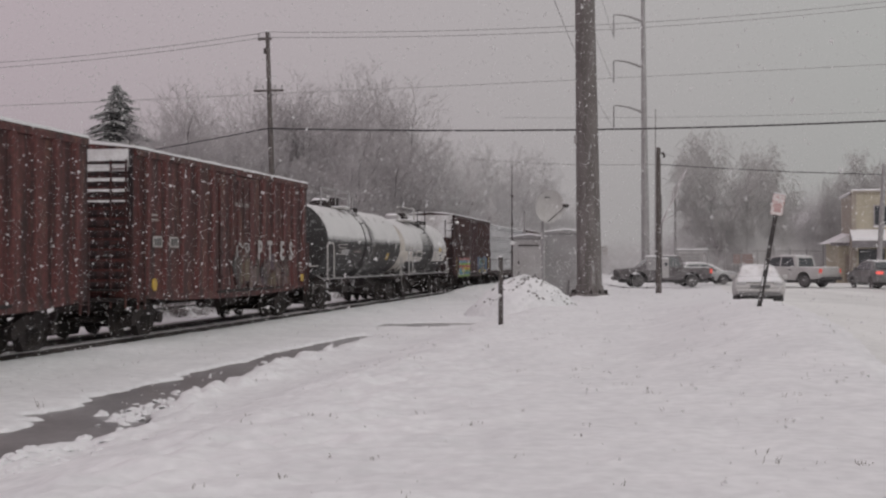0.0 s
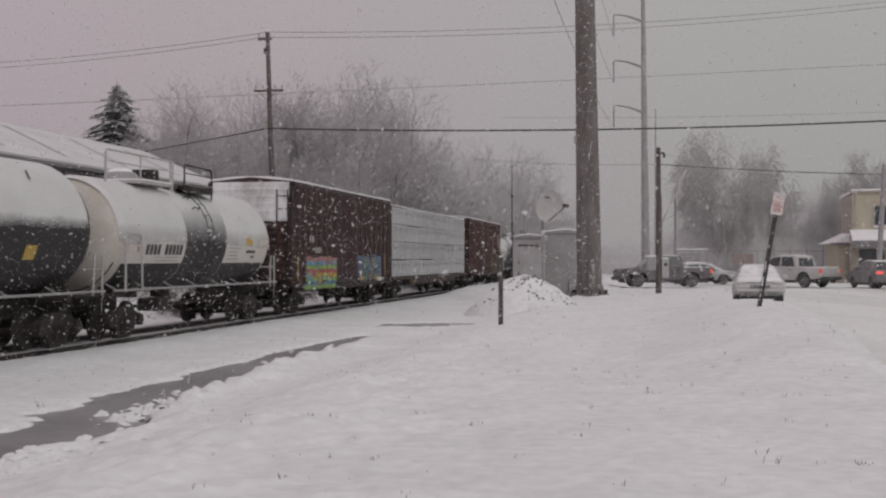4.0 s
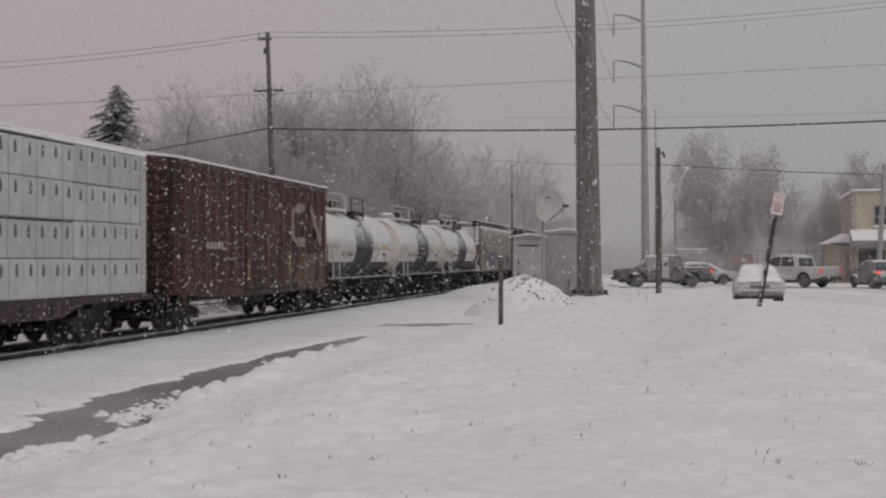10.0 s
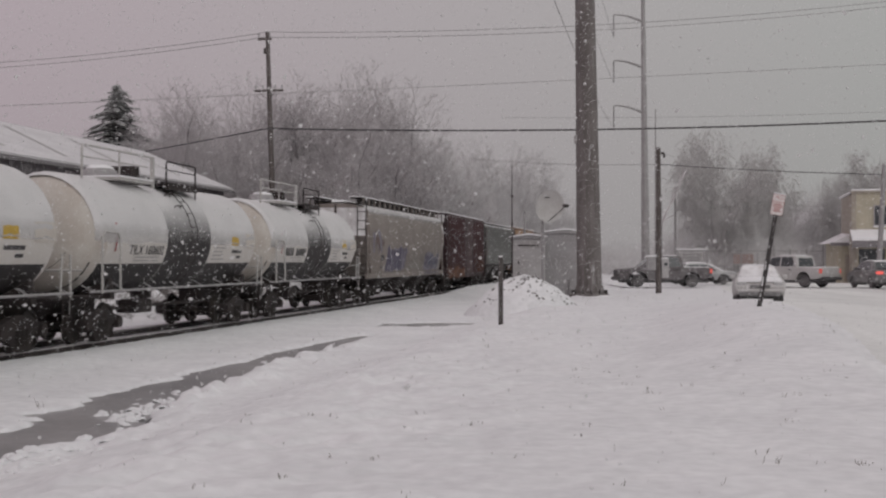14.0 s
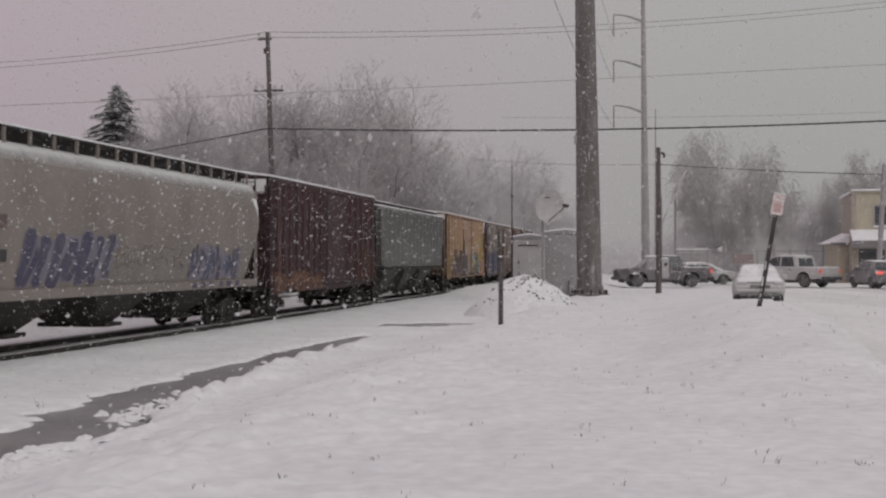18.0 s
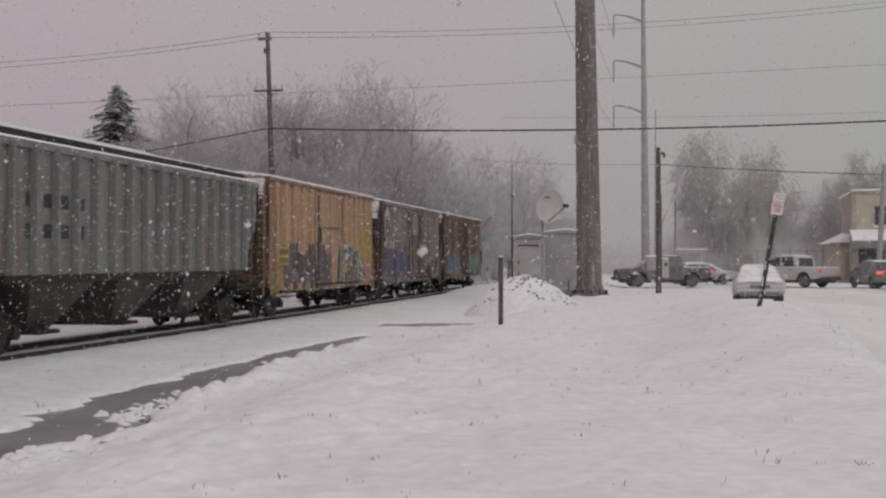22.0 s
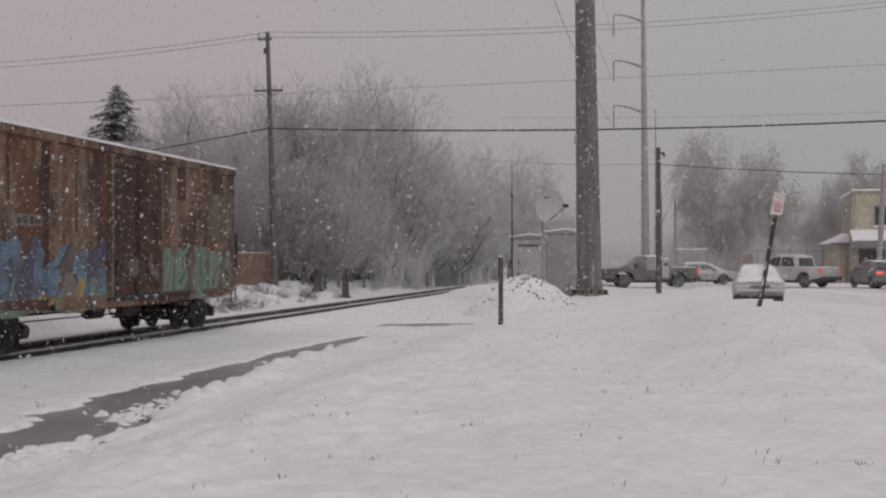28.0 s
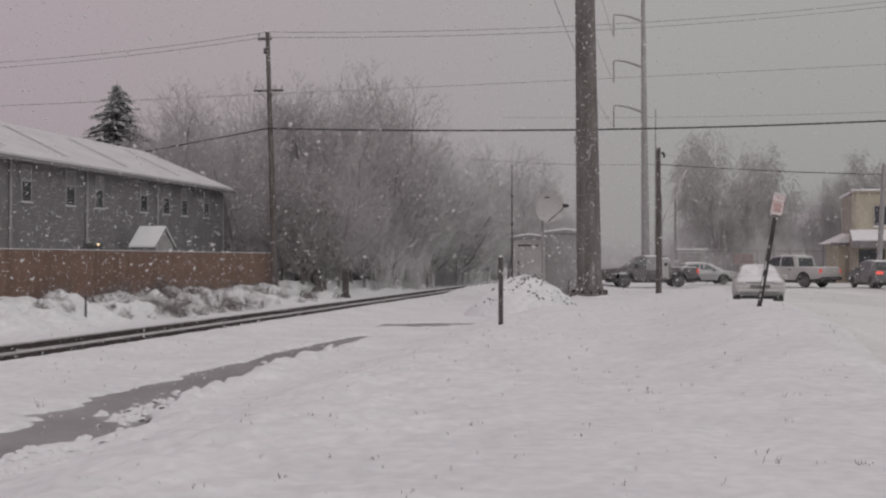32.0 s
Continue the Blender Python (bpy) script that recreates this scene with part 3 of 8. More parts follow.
for k in range(110):
    y = rnd.choice((rnd.gauss(20.6, 0.9), rnd.gauss(15.4, 0.5), rnd.uniform(14.5, 25), rnd.gauss(20.6, 0.9)))
    lo, hi = ditch(y)
    q = beside(y * NORM, float(hi) + rnd.gauss(0.07, 0.15) * float(hi - lo) * (0.6 if y < 17 else 1.0), -0.5)
    r = rnd.uniform(0.035, 0.1)
    q.z = max(-0.515, ground_at(q.x, q.y) - 0.02)
    solid("snow_clod", Geo().lump((0, 0, 0), r * rnd.uniform(1.1, 2.0), r, r * rnd.uniform(0.5, 1.0), rnd, 7, 3), SNOW_GROUND, "broken snow clod trodden beside the ditch water", "snow clod", pose(q.x, q.y, q.z, rnd.uniform(-25, 25), rnd.uniform(-25, 25), rnd.uniform(0, 180)), group="snow clods")
for k in range(80):
    y = rnd.uniform(12.2, 17.5)
    lo, hi = ditch(y)
    q = beside(y * NORM, float(hi) + 0.25 + abs(rnd.gauss(0, 0.4)), 0)
    r = rnd.uniform(0.03, 0.075)
    solid("snow_clod", Geo().lump((0, 0, 0), r * rnd.uniform(1.2, 2.2), r, r * rnd.uniform(0.4, 0.8), rnd, 7, 3), SNOW_GROUND, "trodden snow clod on the snowy verge", "snow clod", pose(q.x, q.y, ground_at(q.x, q.y) - 0.012, rnd.uniform(-15, 15), rnd.uniform(-15, 15), rnd.uniform(0, 180)), group="snow clods")
for y in (29.6, 35.5):
    lo, hi = ditch(y)
    q = beside(y * NORM, float(lo) + 0.7 * float(hi - lo), -0.53)
    solid("snow_clod", Geo().lump((0, 0, 0), 0.13, 0.08, 0.07, rnd, 8, 4), SNOW_GROUND, "broken snow clod lying in the ditch water", "snow clod", pose(q.x, q.y, q.z, 0, 0, rnd.uniform(0, 180)), group="snow clods", smooth=True)

track = thing("railway_track", "snow-covered single railway track with dark steel rails", "railway track", pose(0, 0, 0))
TRACK_POSE = pose(*beside(0, 0, RAIL_Z), 0, 0, HEADING)
track.matrix_basis = TRACK_POSE
for side in (-0.7525, 0.7525):
    rail = part("rail", Geo().prism([(-0.07, -0.17), (0.07, -0.17), (0.07, -0.155), (0.012, -0.13), (0.012, -0.05), (0.037, -0.035), (0.037, -0.002), (-0.037, -0.002), (-0.037, -0.035), (-0.012, -0.05), (-0.012, -0.13), (-0.07, -0.155)], -40, 520), RAIL, track, m=pose(0, side, 0, 0, 0, -90))
    part("rail_head", Geo().box(-40, 520, -0.039, 0.039, -0.03, 0.003), RAIL_TOP, rail, "polished running surface", m=pose(0, 0, 0, 0, 0, 90))
rnd = random.Random(4)
tie_mesh = Geo().box(-0.11, 0.11, -1.3, 1.3, -0.30, -0.165, 0.01).mesh("sleeper", POLE_WOOD)
for i in range(110):
    part("sleeper", tie_mesh, None, track, m=pose(20 + i * 0.55, rnd.uniform(-0.03, 0.03), -0.06 + rnd.uniform(-0.012, 0.006), 0, 0, rnd.uniform(-0.6, 0.6)))

# A little dry grass pokes through the snow.
tuft = Geo()
rnd = random.Random(11)
for i in range(110):
    y = rnd.uniform(9.5, 34)
    x = rnd.uniform(-0.30, 0.34) * y
    u = (x - (SLOPE * y - OFFSET)) / NORM
    if u < 8.2 or rnd.random() < 0.45 and x < 2:
        continue
    z = ground_at(x, y)
    for k in range(rnd.randint(2, 6)):
        a = rnd.uniform(0, 6.28)
        px, py = x + rnd.gauss(0, 0.05), y + rnd.gauss(0, 0.05)
        hgt = rnd.uniform(0.012, 0.05)
        tuft.tube((px, py, z - 0.02), (px + math.cos(a) * hgt * 0.7, py + math.sin(a) * hgt * 0.7, z + hgt), rnd.uniform(0.003, 0.007), 0.001, 3)
for x, y, hgt, n in ((0.38, 14.2, 0.07, 5), (0.24, 14.2, 0.03, 6), (2.72, 17.6, 0.06, 4), (4.6, 21.3, 0.07, 3), (3.75, 14.2, 0.04, 7), (5.5, 17.9, 0.05, 4), (4.25, 16.4, 0.05, 4), (2.8, 11.3, 0.10, 4), (3.55, 11.2, 0.05, 9), (-0.62, 11.6, 0.05, 4), (1.35, 13.1, 0.05, 4), (-0.3, 9.7, 0.04, 3), (-0.5, 24.0, 0.06, 3), (4.5, 12.4, 0.05, 4), (-6.0, 19.6, 0.25, 3), (-2.2, 15.0, 0.03, 5), (2.9, 11.9, 0.06, 3)):
    z = ground_at(x, y)
    for k in range(n):
        a, px, py, hh = rnd.uniform(0, 6.28), x + rnd.gauss(0, 0.045), y + rnd.gauss(0, 0.05), hgt * rnd.uniform(0.3, 0.75)
        tuft.tube((px, py, z - 0.03), (px + math.cos(a) * hh * 0.6, py + math.sin(a) * hh * 0.6, z + hh), rnd.uniform(0.003, 0.006), 0.002, 3)
solid("grass_tufts", tuft, GRASS, "dry brown grass blades poking through snow", "grass", kind="stuff")


# ---- utility poles, wires, sign, posts ----
def at_ground(x, y, rz=0.0, dz=-0.05):
    return pose(x, y, ground_at(x, y) + dz, 0, 0, rz)


big_pole = thing("transmission_pole", "huge weathered brown steel pole dusted with snow", "utility pole", at_ground(7.02, 63))
shaft = Geo()
rings = []
for i in range(13):
    z = 30.0 * i / 12
    r = 0.61 - 0.215 * min(1, z / 22)
    rings.append([(r * math.cos(2 * math.pi * j / 20) - 0.0145 * z, r * math.sin(2 * math.pi * j / 20), z) for j in range(20)])
shaft.loft(rings)
part("shaft", shaft, POLE_CORTEN, big_pole, smooth=True)
part("base_plate", Geo().loft([[(r * math.cos(2 * math.pi * j / 16), r * math.sin(2 * math.pi * j / 16), z) for j in range(16)] for r, z in ((0.98, 0.0), (0.95, 0.12), (0.72, 0.2), (0.65, 0.55))]), POLE_CORTEN, big_pole, "flared base plate", smooth=False)
bolt_mesh = Geo().tube((0, 0, 0.1), (0, 0, 0.34), 0.05, 0.05, 6).mesh("bolt", RAIL)
for j in range(12):
    a = 2 * math.pi * j / 12
    part("bolt", bolt_mesh, None, big_pole, m=pose(0.82 * math.cos(a), 0.82 * math.sin(a), 0))
part("snow_skirt", Geo().lump((0.1, -0.55, 0), 1.1, 0.5, 0.12, random.Random(3), 12, 3), SNOW, big_pole, "snow drifted on the base", smooth=True)
part("plate", Geo().box(-0.72, -0.55, -0.15, 0.15, 7.35, 7.75, 0.03), CABINET, big_pole, "small pale tag box")


def cross_arm(parent, z, half, pins, mat=POLE_WOOD, y=-0.16, turn=0.0):
    arm = part("crossarm", Geo().box(-half, half, -0.055, 0.055, -0.06, 0.06, 0.01), mat, parent, m=pose(0, y, z, 0, 0, turn))
    ins = Geo().loft([[(r * math.cos(2 * math.pi * j / 8), r * math.sin(2 * math.pi * j / 8), zz) for j in range(8)] for r, zz in ((0.02, 0.06), (0.02, 0.14), (0.06, 0.15), (0.065, 0.2), (0.035, 0.24), (0.05, 0.27), (0.03, 0.31))]).mesh("insulator", CABINET_DARK)
    for p in pins:
        part("insulator", ins, None, arm, m=pose(p, 0, 0))
    return arm


pole_a = thing("utility_pole", "old wooden utility pole with two crossarms beside the track", "utility pole", at_ground(-9.75, 74))
part("shaft", Geo().loft([[((0.20 - 0.006 * z) * math.cos(2 * math.pi * j / 12) - 0.031 * z + 0.3, (0.20 - 0.006 * z) * math.sin(2 * math.pi * j / 12), z) for j in range(12)] for z in (0, 3, 6, 9, 12, 14.45)]), POLE_WOOD, pole_a, smooth=True)
arm_top = cross_arm(pole_a, 14.0, 0.42, (-0.36, 0.3), turn=-20)
arm_top.location.x = -0.27
arm_low = cross_arm(pole_a, 11.1, 0.85, (-0.75, -0.35, 0.35, 0.75), turn=-8)
arm_low.location.x = -0.04
for sgn in (-1, 1):
    part("brace", Geo().tube((sgn * 0.5 - 0.12, -0.18, 11.06), (-0.12, -0.14, 10.55), 0.02, 0.02, 5), POLE_WOOD, pole_a)
part("top_snow", Geo().lump((-0.17, 0, 14.43), 0.14, 0.14, 0.08, random.Random(5)), SNOW, pole_a, "cap of snow", smooth=True)
part("transformer_bracket", Geo().box(-0.35, -0.18, -0.12, 0.1, 13.2, 13.5, 0.02), RAIL, pole_a)

pole_b = thing("utility_pole", "short wooden pole carrying a meter box", "utility pole", at_ground(11.2, 68.3))
part("shaft", Geo().loft([[((0.16 - 0.006 * z) * math.cos(2 * math.pi * j / 12) , (0.16 - 0.006 * z) * math.sin(2 * math.pi * j / 12), z) for j in range(12)] for z in (0, 2, 4, 6, 7.62)]), POLE_WOOD, pole_b, smooth=True)
box_m = part("meter_box", Geo().box(0.14, 0.5, -0.2, 0.06, 0.85, 1.85, 0.02), CABINET, pole_b, "grey electricity meter box")
part("dial", Geo().tube((0.34, -0.2, 1.55), (0.34, -0.26, 1.55), 0.09, 0.09, 12), GLASS, box_m)
part("snow_cap", Geo().lump((0.32, -0.08, 1.84), 0.21, 0.16, 0.08, random.Random(6)), SNOW, box_m, "snow on the box", smooth=True)
box_n = part("side_box", Geo().box(-0.62, -0.14, -0.12, 0.12, 1.25, 1.93, 0.02), CABINET_DARK, pole_b, "dark equipment box")
part("snow_cap", Geo().box(-0.68, -0.12, -0.16, 0.16, 1.935, 2.02, 0.03), SNOW, box_n, "slab of snow on the box")
part("conduit", Geo().tube((0.17, -0.06, 1.8), (0.15, -0.04, 5.2), 0.03, 0.03, 6), CABINET_DARK, pole_b)
part("bracket", Geo().box(0.0, 0.32, -0.05, 0.05, 7.28, 7.38).box(0.24, 0.34, -0.06, 0.06, 7.1, 7.3), RAIL, pole_b)

# Steel tower far off, paled for haze, with three curved arms on its left.
tower = thing("transmission_pole", "tall galvanised pole with three curved arms, paled for haze", "utility pole", at_ground(21.6, 140))
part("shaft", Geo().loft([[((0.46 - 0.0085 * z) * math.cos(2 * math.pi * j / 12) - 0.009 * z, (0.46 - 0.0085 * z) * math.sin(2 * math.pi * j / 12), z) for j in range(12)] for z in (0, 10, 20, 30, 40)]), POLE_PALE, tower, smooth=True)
for z in (18.0, 22.8, 27.7, 32.6):
    arm = Geo()
    tip = None
    for i in range(6):
        a, b = i / 6, (i + 1) / 6
        pa = (-0.25 - 3.15 * a, 0, z - 0.55 + 0.75 * math.sin(a * 1.7))
        pb = (-0.25 - 3.15 * b, 0, z - 0.55 + 0.75 * math.sin(b * 1.7))
        arm.tube(pa, pb, 0.15 - 0.08 * a, 0.15 - 0.08 * b, 8)
        tip = pb
    arm_ob = part("arm", arm, POLE_PALE, tower, smooth=True)
    ins = Geo()
    for i in range(9):
        ins.tube((tip[0], 0, tip[2] - 0.2 - 0.24 * i), (tip[0], 0, tip[2] - 0.32 - 0.24 * i), 0.13, 0.07, 8)
    ins.tube((tip[0], 0, tip[2]), (tip[0], 0, tip[2] - 2.4), 0.03, 0.03, 5)
    part("insulator_string", ins, CABINET_DARK, arm_ob)
mast = thing("street_lamp", "slim pale pole standing beyond the street", "pole", at_ground(17.8, 110))
part("shaft", Geo().tube((0, 0, 0), (0, 0, 14.4), 0.11, 0.05, 8), POLE_PALE, mast, smooth=True)


def wire(name, a, b, sag, r, material, label, segs=24):
    g = Geo()
    a, b = Vector(a), Vector(b)
    pts = []
    for i in range(segs + 1):
        t = i / segs
        p = a.lerp(b, t)
        p.z -= sag * 4 * t * (1 - t)
        pts.append(p)
    g.pipe(pts, r, 5)
    return solid(name, g, material, label, "cable", group="overhead wires")


def view(x, y, d):
    """The place at depth d that lies on the sight line (x, y), both as parts of the focal length."""
    return Vector((x * d, d, EYE + y * d))


thick = Vector((-9.85, 73.8, EYE + 0.0995 * 74))
wire("communication_cable", thick, view(0.50, 0.1146, 70), 0.5, 0.05, WIRE, "thick black cable strung between poles")
wire("communication_cable", thick, view(-0.345, 0.062, 118), 0.1, 0.04, WIRE, "thick black cable strung between poles")
for dy, off in ((0.0, 0.0), (0.004, 0.25)):
    wire("power_line", Vector((-10.1 + off, 73.9, EYE + (0.169 + dy) * 74)), view(0.46, 0.2085 + dy, 82), 0.9, 0.022, WIRE_PALE, "thin overhead power line")
    wire("power_line", Vector((-10.1 + off, 73.9, EYE + (0.169 + dy) * 74)), view(-0.42, 0.142 + dy, 80), 0.35, 0.022, WIRE_PALE, "thin overhead power line")
for dy in (0.0,):
    wire("power_line", view(-0.36, 0.116 + dy, 96), view(0.40, 0.152 + dy, 118), 0.12, 0.026, WIRE_PALE, "thin overhead power line")
wire("power_line", view(0.045, 0.108, 110), view(0.45, 0.118, 130), 0.4, 0.02, WIRE_PALE, "thin overhead power line")
wire("power_line", view(0.02, 0.0768, 100), view(0.164, 0.0725, 90), 0.2, 0.022, WIRE_PALE, "dark service line between poles")
wire("power_line", view(0.164, 0.0725, 90), view(0.5, 0.066, 90), 0.4, 0.03, WIRE, "dark service line between poles")
wire("service_drop", view(0.166, 0.081, 68.2), view(0.29, 0.067, 96), 0.5, 0.012, WIRE_PALE, "slim pale service wire")
for z in (15.8, 20.6, 25.5):
    wire("conductor", Vector((18.2, 140, z)), Vector((0.96, 40, z + 0.4)), 1.2, 0.022, WIRE_PALE, "pale overhead transmission conductor")

# The leaning no-parking sign at the verge.
sx, sy = 7.68, 32.0
sign = thing("road_sign", "leaning dark post with a small white no parking sign", "sign", pose(sx, sy, ground_at(sx, sy) - 0.1, 0, 10.2, 0))
part("post", Geo().box(-0.035, 0.035, -0.02, 0.02, 0, 2.8, 0.006).box(-0.05, -0.035, -0.03, 0.03, 0, 2.8).box(0.035, 0.05, -0.03, 0.03, 0, 2.8), POST_DARK, sign)
panel = part("sign_panel", Geo().box(-0.152, 0.152, -0.045, -0.035, 2.36, 2.87, 0.003), SIGN_WHITE, sign, "white metal sign panel with red border")
br = Geo()
for a in ((-0.14, 0.14, 2.855, 2.862), (-0.14, 0.14, 2.368, 2.375), (-0.142, -0.135, 2.37, 2.86), (0.135, 0.142, 2.37, 2.86)):
    br.box(a[0], a[1], -0.0485, -0.0455, a[2], a[3])
part("border", br, SIGN_RED, panel)
for txt, size, z in (("NO", 0.115, 2.75), ("PARKING", 0.062, 2.655)):
    me = writing(txt, size, 0.0012)
    me.materials.append(SIGN_RED)
    part("lettering", me, None, panel, "red words", m=pose(0, -0.0475, z))
bars = Geo()
for z, w in ((2.60, 0.1), (2.545, 0.11), (2.49, 0.085), (2.44, 0.1)):
    bars.box(-w, w, -0.0485, -0.0455, z, z + 0.028)
part("lettering_block", bars, SIGN_RED, panel)
part("snow_cap", Geo().box(-0.15, 0.15, -0.07, 0.0, 2.872, 2.9, 0.01), SNOW, panel)
snow_on = Geo()
rnd = random.Random(8)
for i in range(14):
    z = rnd.uniform(0.2, 2.3)
    snow_on.box(-0.045, -0.02, -0.036, -0.031, z, z + rnd.uniform(0.02, 0.08))
tagged(part("stuck_snow", snow_on, SNOW, sign), kind="stuff")

marker = thing("marker_post", "dark square timber marker post capped with snow", "post", at_ground(1.54, 35.0, 10))
mk_z = EYE + 4.5 * 35 / 2325 - (ground_at(1.54, 35.0) - 0.05)
part("post", Geo().box(-0.055, 0.055, -0.055, 0.055, 0, mk_z, 0.012), POST_TIMBER, marker)
part("snow_cap", Geo().lump((0, 0, mk_z - 0.005), 0.06, 0.06, 0.035, random.Random(2), 8, 3), SNOW, marker, smooth=True)


# ---- gravel heap ----
heap = thing("gravel_heap", "heap of dark gravel half covered by snow", "gravel heap", at_ground(3.35, 52, 0.0, -0.22))
HEAP_H = 1.34 - ground_at(3.35, 52)
rnd = random.Random(21)
hp = Geo()
rings = []
for i in range(9):
    t = i / 8
    rings.append([((2.3 * (1 - t) ** 0.6 + 0.05) * math.cos(2 * math.pi * j / 28) * rnd.uniform(0.95, 1.05) - 0.1, (1.9 * (1 - t) ** 0.6 + 0.05) * math.sin(2 * math.pi * j / 28) * rnd.uniform(0.95, 1.05), HEAP_H * (t ** 0.85) * rnd.uniform(0.96, 1.03)) for j in range(28)])
hp.loft(rings)
part("snow_cover", hp, SNOW_GROUND, heap, smooth=True)
stones = [Geo().lump((0, 0, -0.03), 0.09, 0.08, 0.08, rnd, 6, 3).mesh("stone", GRAVEL) for k in range(4)]
for i in range(170):
    a = rnd.uniform(3.3, 6.1)
    t = rnd.uniform(0.12, 0.97) ** 0.8
    rr = (1 - t) ** 0.6
    sc = rnd.uniform(0.3, 0.85)
    ob = part("stone", stones[i % 4], None, heap, m=pose((2.3 * rr) * math.cos(a) - 0.1, 1.9 * rr * math.sin(a), HEAP_H * t ** 0.85, rnd.uniform(-25, 25), rnd.uniform(-25, 25), rnd.uniform(0, 360)) @ Matrix.Scale(sc, 4))


# ---- equipment cabinets, dish, masts ----
def cabinet(label, x, y, w, d, h, turn, mat, door):
    c = thing("equipment_cabinet", label, "cabinet", at_ground(x, y, turn), group="trackside cabinets")
    part("body", Geo().box(-w / 2, w / 2, -d / 2, d / 2, 0, h - 0.2, 0.02), mat, c)
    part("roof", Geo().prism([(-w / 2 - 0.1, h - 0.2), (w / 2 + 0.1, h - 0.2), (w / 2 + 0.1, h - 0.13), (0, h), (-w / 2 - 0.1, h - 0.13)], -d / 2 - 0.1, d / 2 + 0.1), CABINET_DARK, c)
    part("snow_cover", Geo().prism([(-w / 2 - 0.12, h - 0.126), (-w / 2 - 0.12, h - 0.07), (0, h + 0.1), (w / 2 + 0.12, h - 0.07), (w / 2 + 0.12, h - 0.126), (0, h + 0.004)], -d / 2 - 0.12, d / 2 + 0.12), SNOW, c, "snow on the roof")
    if door:
        dr = part("door", Geo().box(-0.55, 0.45, -d / 2 - 0.03, -d / 2 - 0.002, 0.3, h - 0.62, 0.01), mat, c)
        part("handle", Geo().box(0.3, 0.34, -d / 2 - 0.07, -d / 2 - 0.03, 1.2, 1.45), RAIL, dr)
        part("drip_rail", Geo().box(-0.6, 0.5, -d / 2 - 0.08, -d / 2 - 0.002, h - 0.6, h - 0.55), RAIL, c)
        hinge = Geo().box(-0.6, -0.54, -d / 2 - 0.05, -d / 2 - 0.02, -0.08, 0.08).mesh("hinge", RAIL)
        for z in (0.7, 1.5, 2.1):
            part("hinge", hinge, None, dr, m=pose(0, 0, z))
    return c


cabinet("pale grey steel railway cabinet with a door", 4.65, 72, 1.72, 2.0, 3.6, 0, CABINET, True)
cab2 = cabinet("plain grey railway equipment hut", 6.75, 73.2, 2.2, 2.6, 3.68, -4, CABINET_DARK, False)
part("air_unit", Geo().box(0.25, 0.62, -1.55, -1.31, 0.1, 0.95, 0.02), CABINET_DARK, cab2, "grey wall unit")

dish = thing("satellite_dish", "large pale satellite dish on a post", "satellite dish", at_ground(5.25, 69, 0, 0.55))
part("post", Geo().tube((0, 0.1, -0.7), (0, 0.1, 3.9), 0.075, 0.075, 10), CABINET_DARK, dish, smooth=True)
dg = Geo()
for back in (0, 1):
    rings = []
    for i in range(1, 9):
        r = 0.86 * i / 8
        rings.append([(r * math.cos(2 * math.pi * j / 28), -0.30 * (r / 0.86) ** 2 + 0.03 * back, r * 1.0 * math.sin(2 * math.pi * j / 28)) for j in range(28)])
    dg.loft(rings, cap=False)
    dg.add([rings[0][j] for j in range(28)], [tuple(range(28))])
reflector = part("reflector", dg, DISH, dish, "shallow round reflector", smooth=True, m=pose(0.2, 0.0, 4.45, 8, 0, 28))
part("feed_arm", Geo().tube((0.0, -0.25, -0.82), (0.5, -1.05, 0.1), 0.03, 0.025, 6), RAIL, reflector)
part("feed_horn", Geo().tube((0.5, -1.05, 0.1), (0.42, -0.9, 0.13), 0.1, 0.07, 10).box(0.44, 0.62, -1.15, -0.98, 0.03, 0.2, 0.02), RAIL, reflector, "dark feed horn")
part("mount", Geo().box(-0.12, 0.12, 0.03, 0.2, -0.5, 0.1, 0.02), RAIL, reflector)
part("mark", Geo().box(-0.2, 0.1, -0.12, -0.1, 0.42, 0.47), RAIL, reflector)

aerial = thing("antenna_mast", "thin dark steel antenna mast beside the cabinet", "antenna", at_ground(3.7, 70.5))
part("mast", Geo().tube((0, 0, 0), (0, 0, 7.4), 0.05, 0.02, 6), RAIL, aerial)
for z in (2.6, 4.1, 5.6):
    part("clamp", Geo().box(-0.06, 0.06, -0.06, 0.06, z, z + 0.12), RAIL, aerial)
vent = thing("vent_pipe", "short upright pipe above the cabinet roof", "pipe", at_ground(4.55, 73.3))
part("pipe", Geo().tube((0, 0, 0), (0, 0, 4.85), 0.06, 0.06, 8), CABINET_DARK, vent)
part("cap", Geo().tube((0, 0, 4.83), (0, 0, 4.98), 0.1, 0.06, 8), CABINET_DARK, vent)

# ---- the train ----
WHEEL_R = 0.46
MOVING = []
WHEELS = []

wheelset_mesh = Geo()
wheelset_mesh.tube((0, -1.05, 0), (0, 1.05, 0), 0.08, 0.08, 10)
for sgn in (-1, 1):
    prof = [(0.10, 0.70), (0.24, 0.71), (0.37, 0.715), (0.39, 0.69), (WHEEL_R + 0.025, 0.69), (WHEEL_R + 0.025, 0.715), (WHEEL_R, 0.735), (WHEEL_R - 0.006, 0.82), (0.39, 0.82), (0.375, 0.785), (0.25, 0.765), (0.13, 0.80), (0.12, 0.92), (0.06, 0.93)]
    wheelset_mesh.revolve([(r, sgn * y) for r, y in prof], 0, 24)
wheelset_mesh = wheelset_mesh.mesh("wheelset", WHEEL, True)

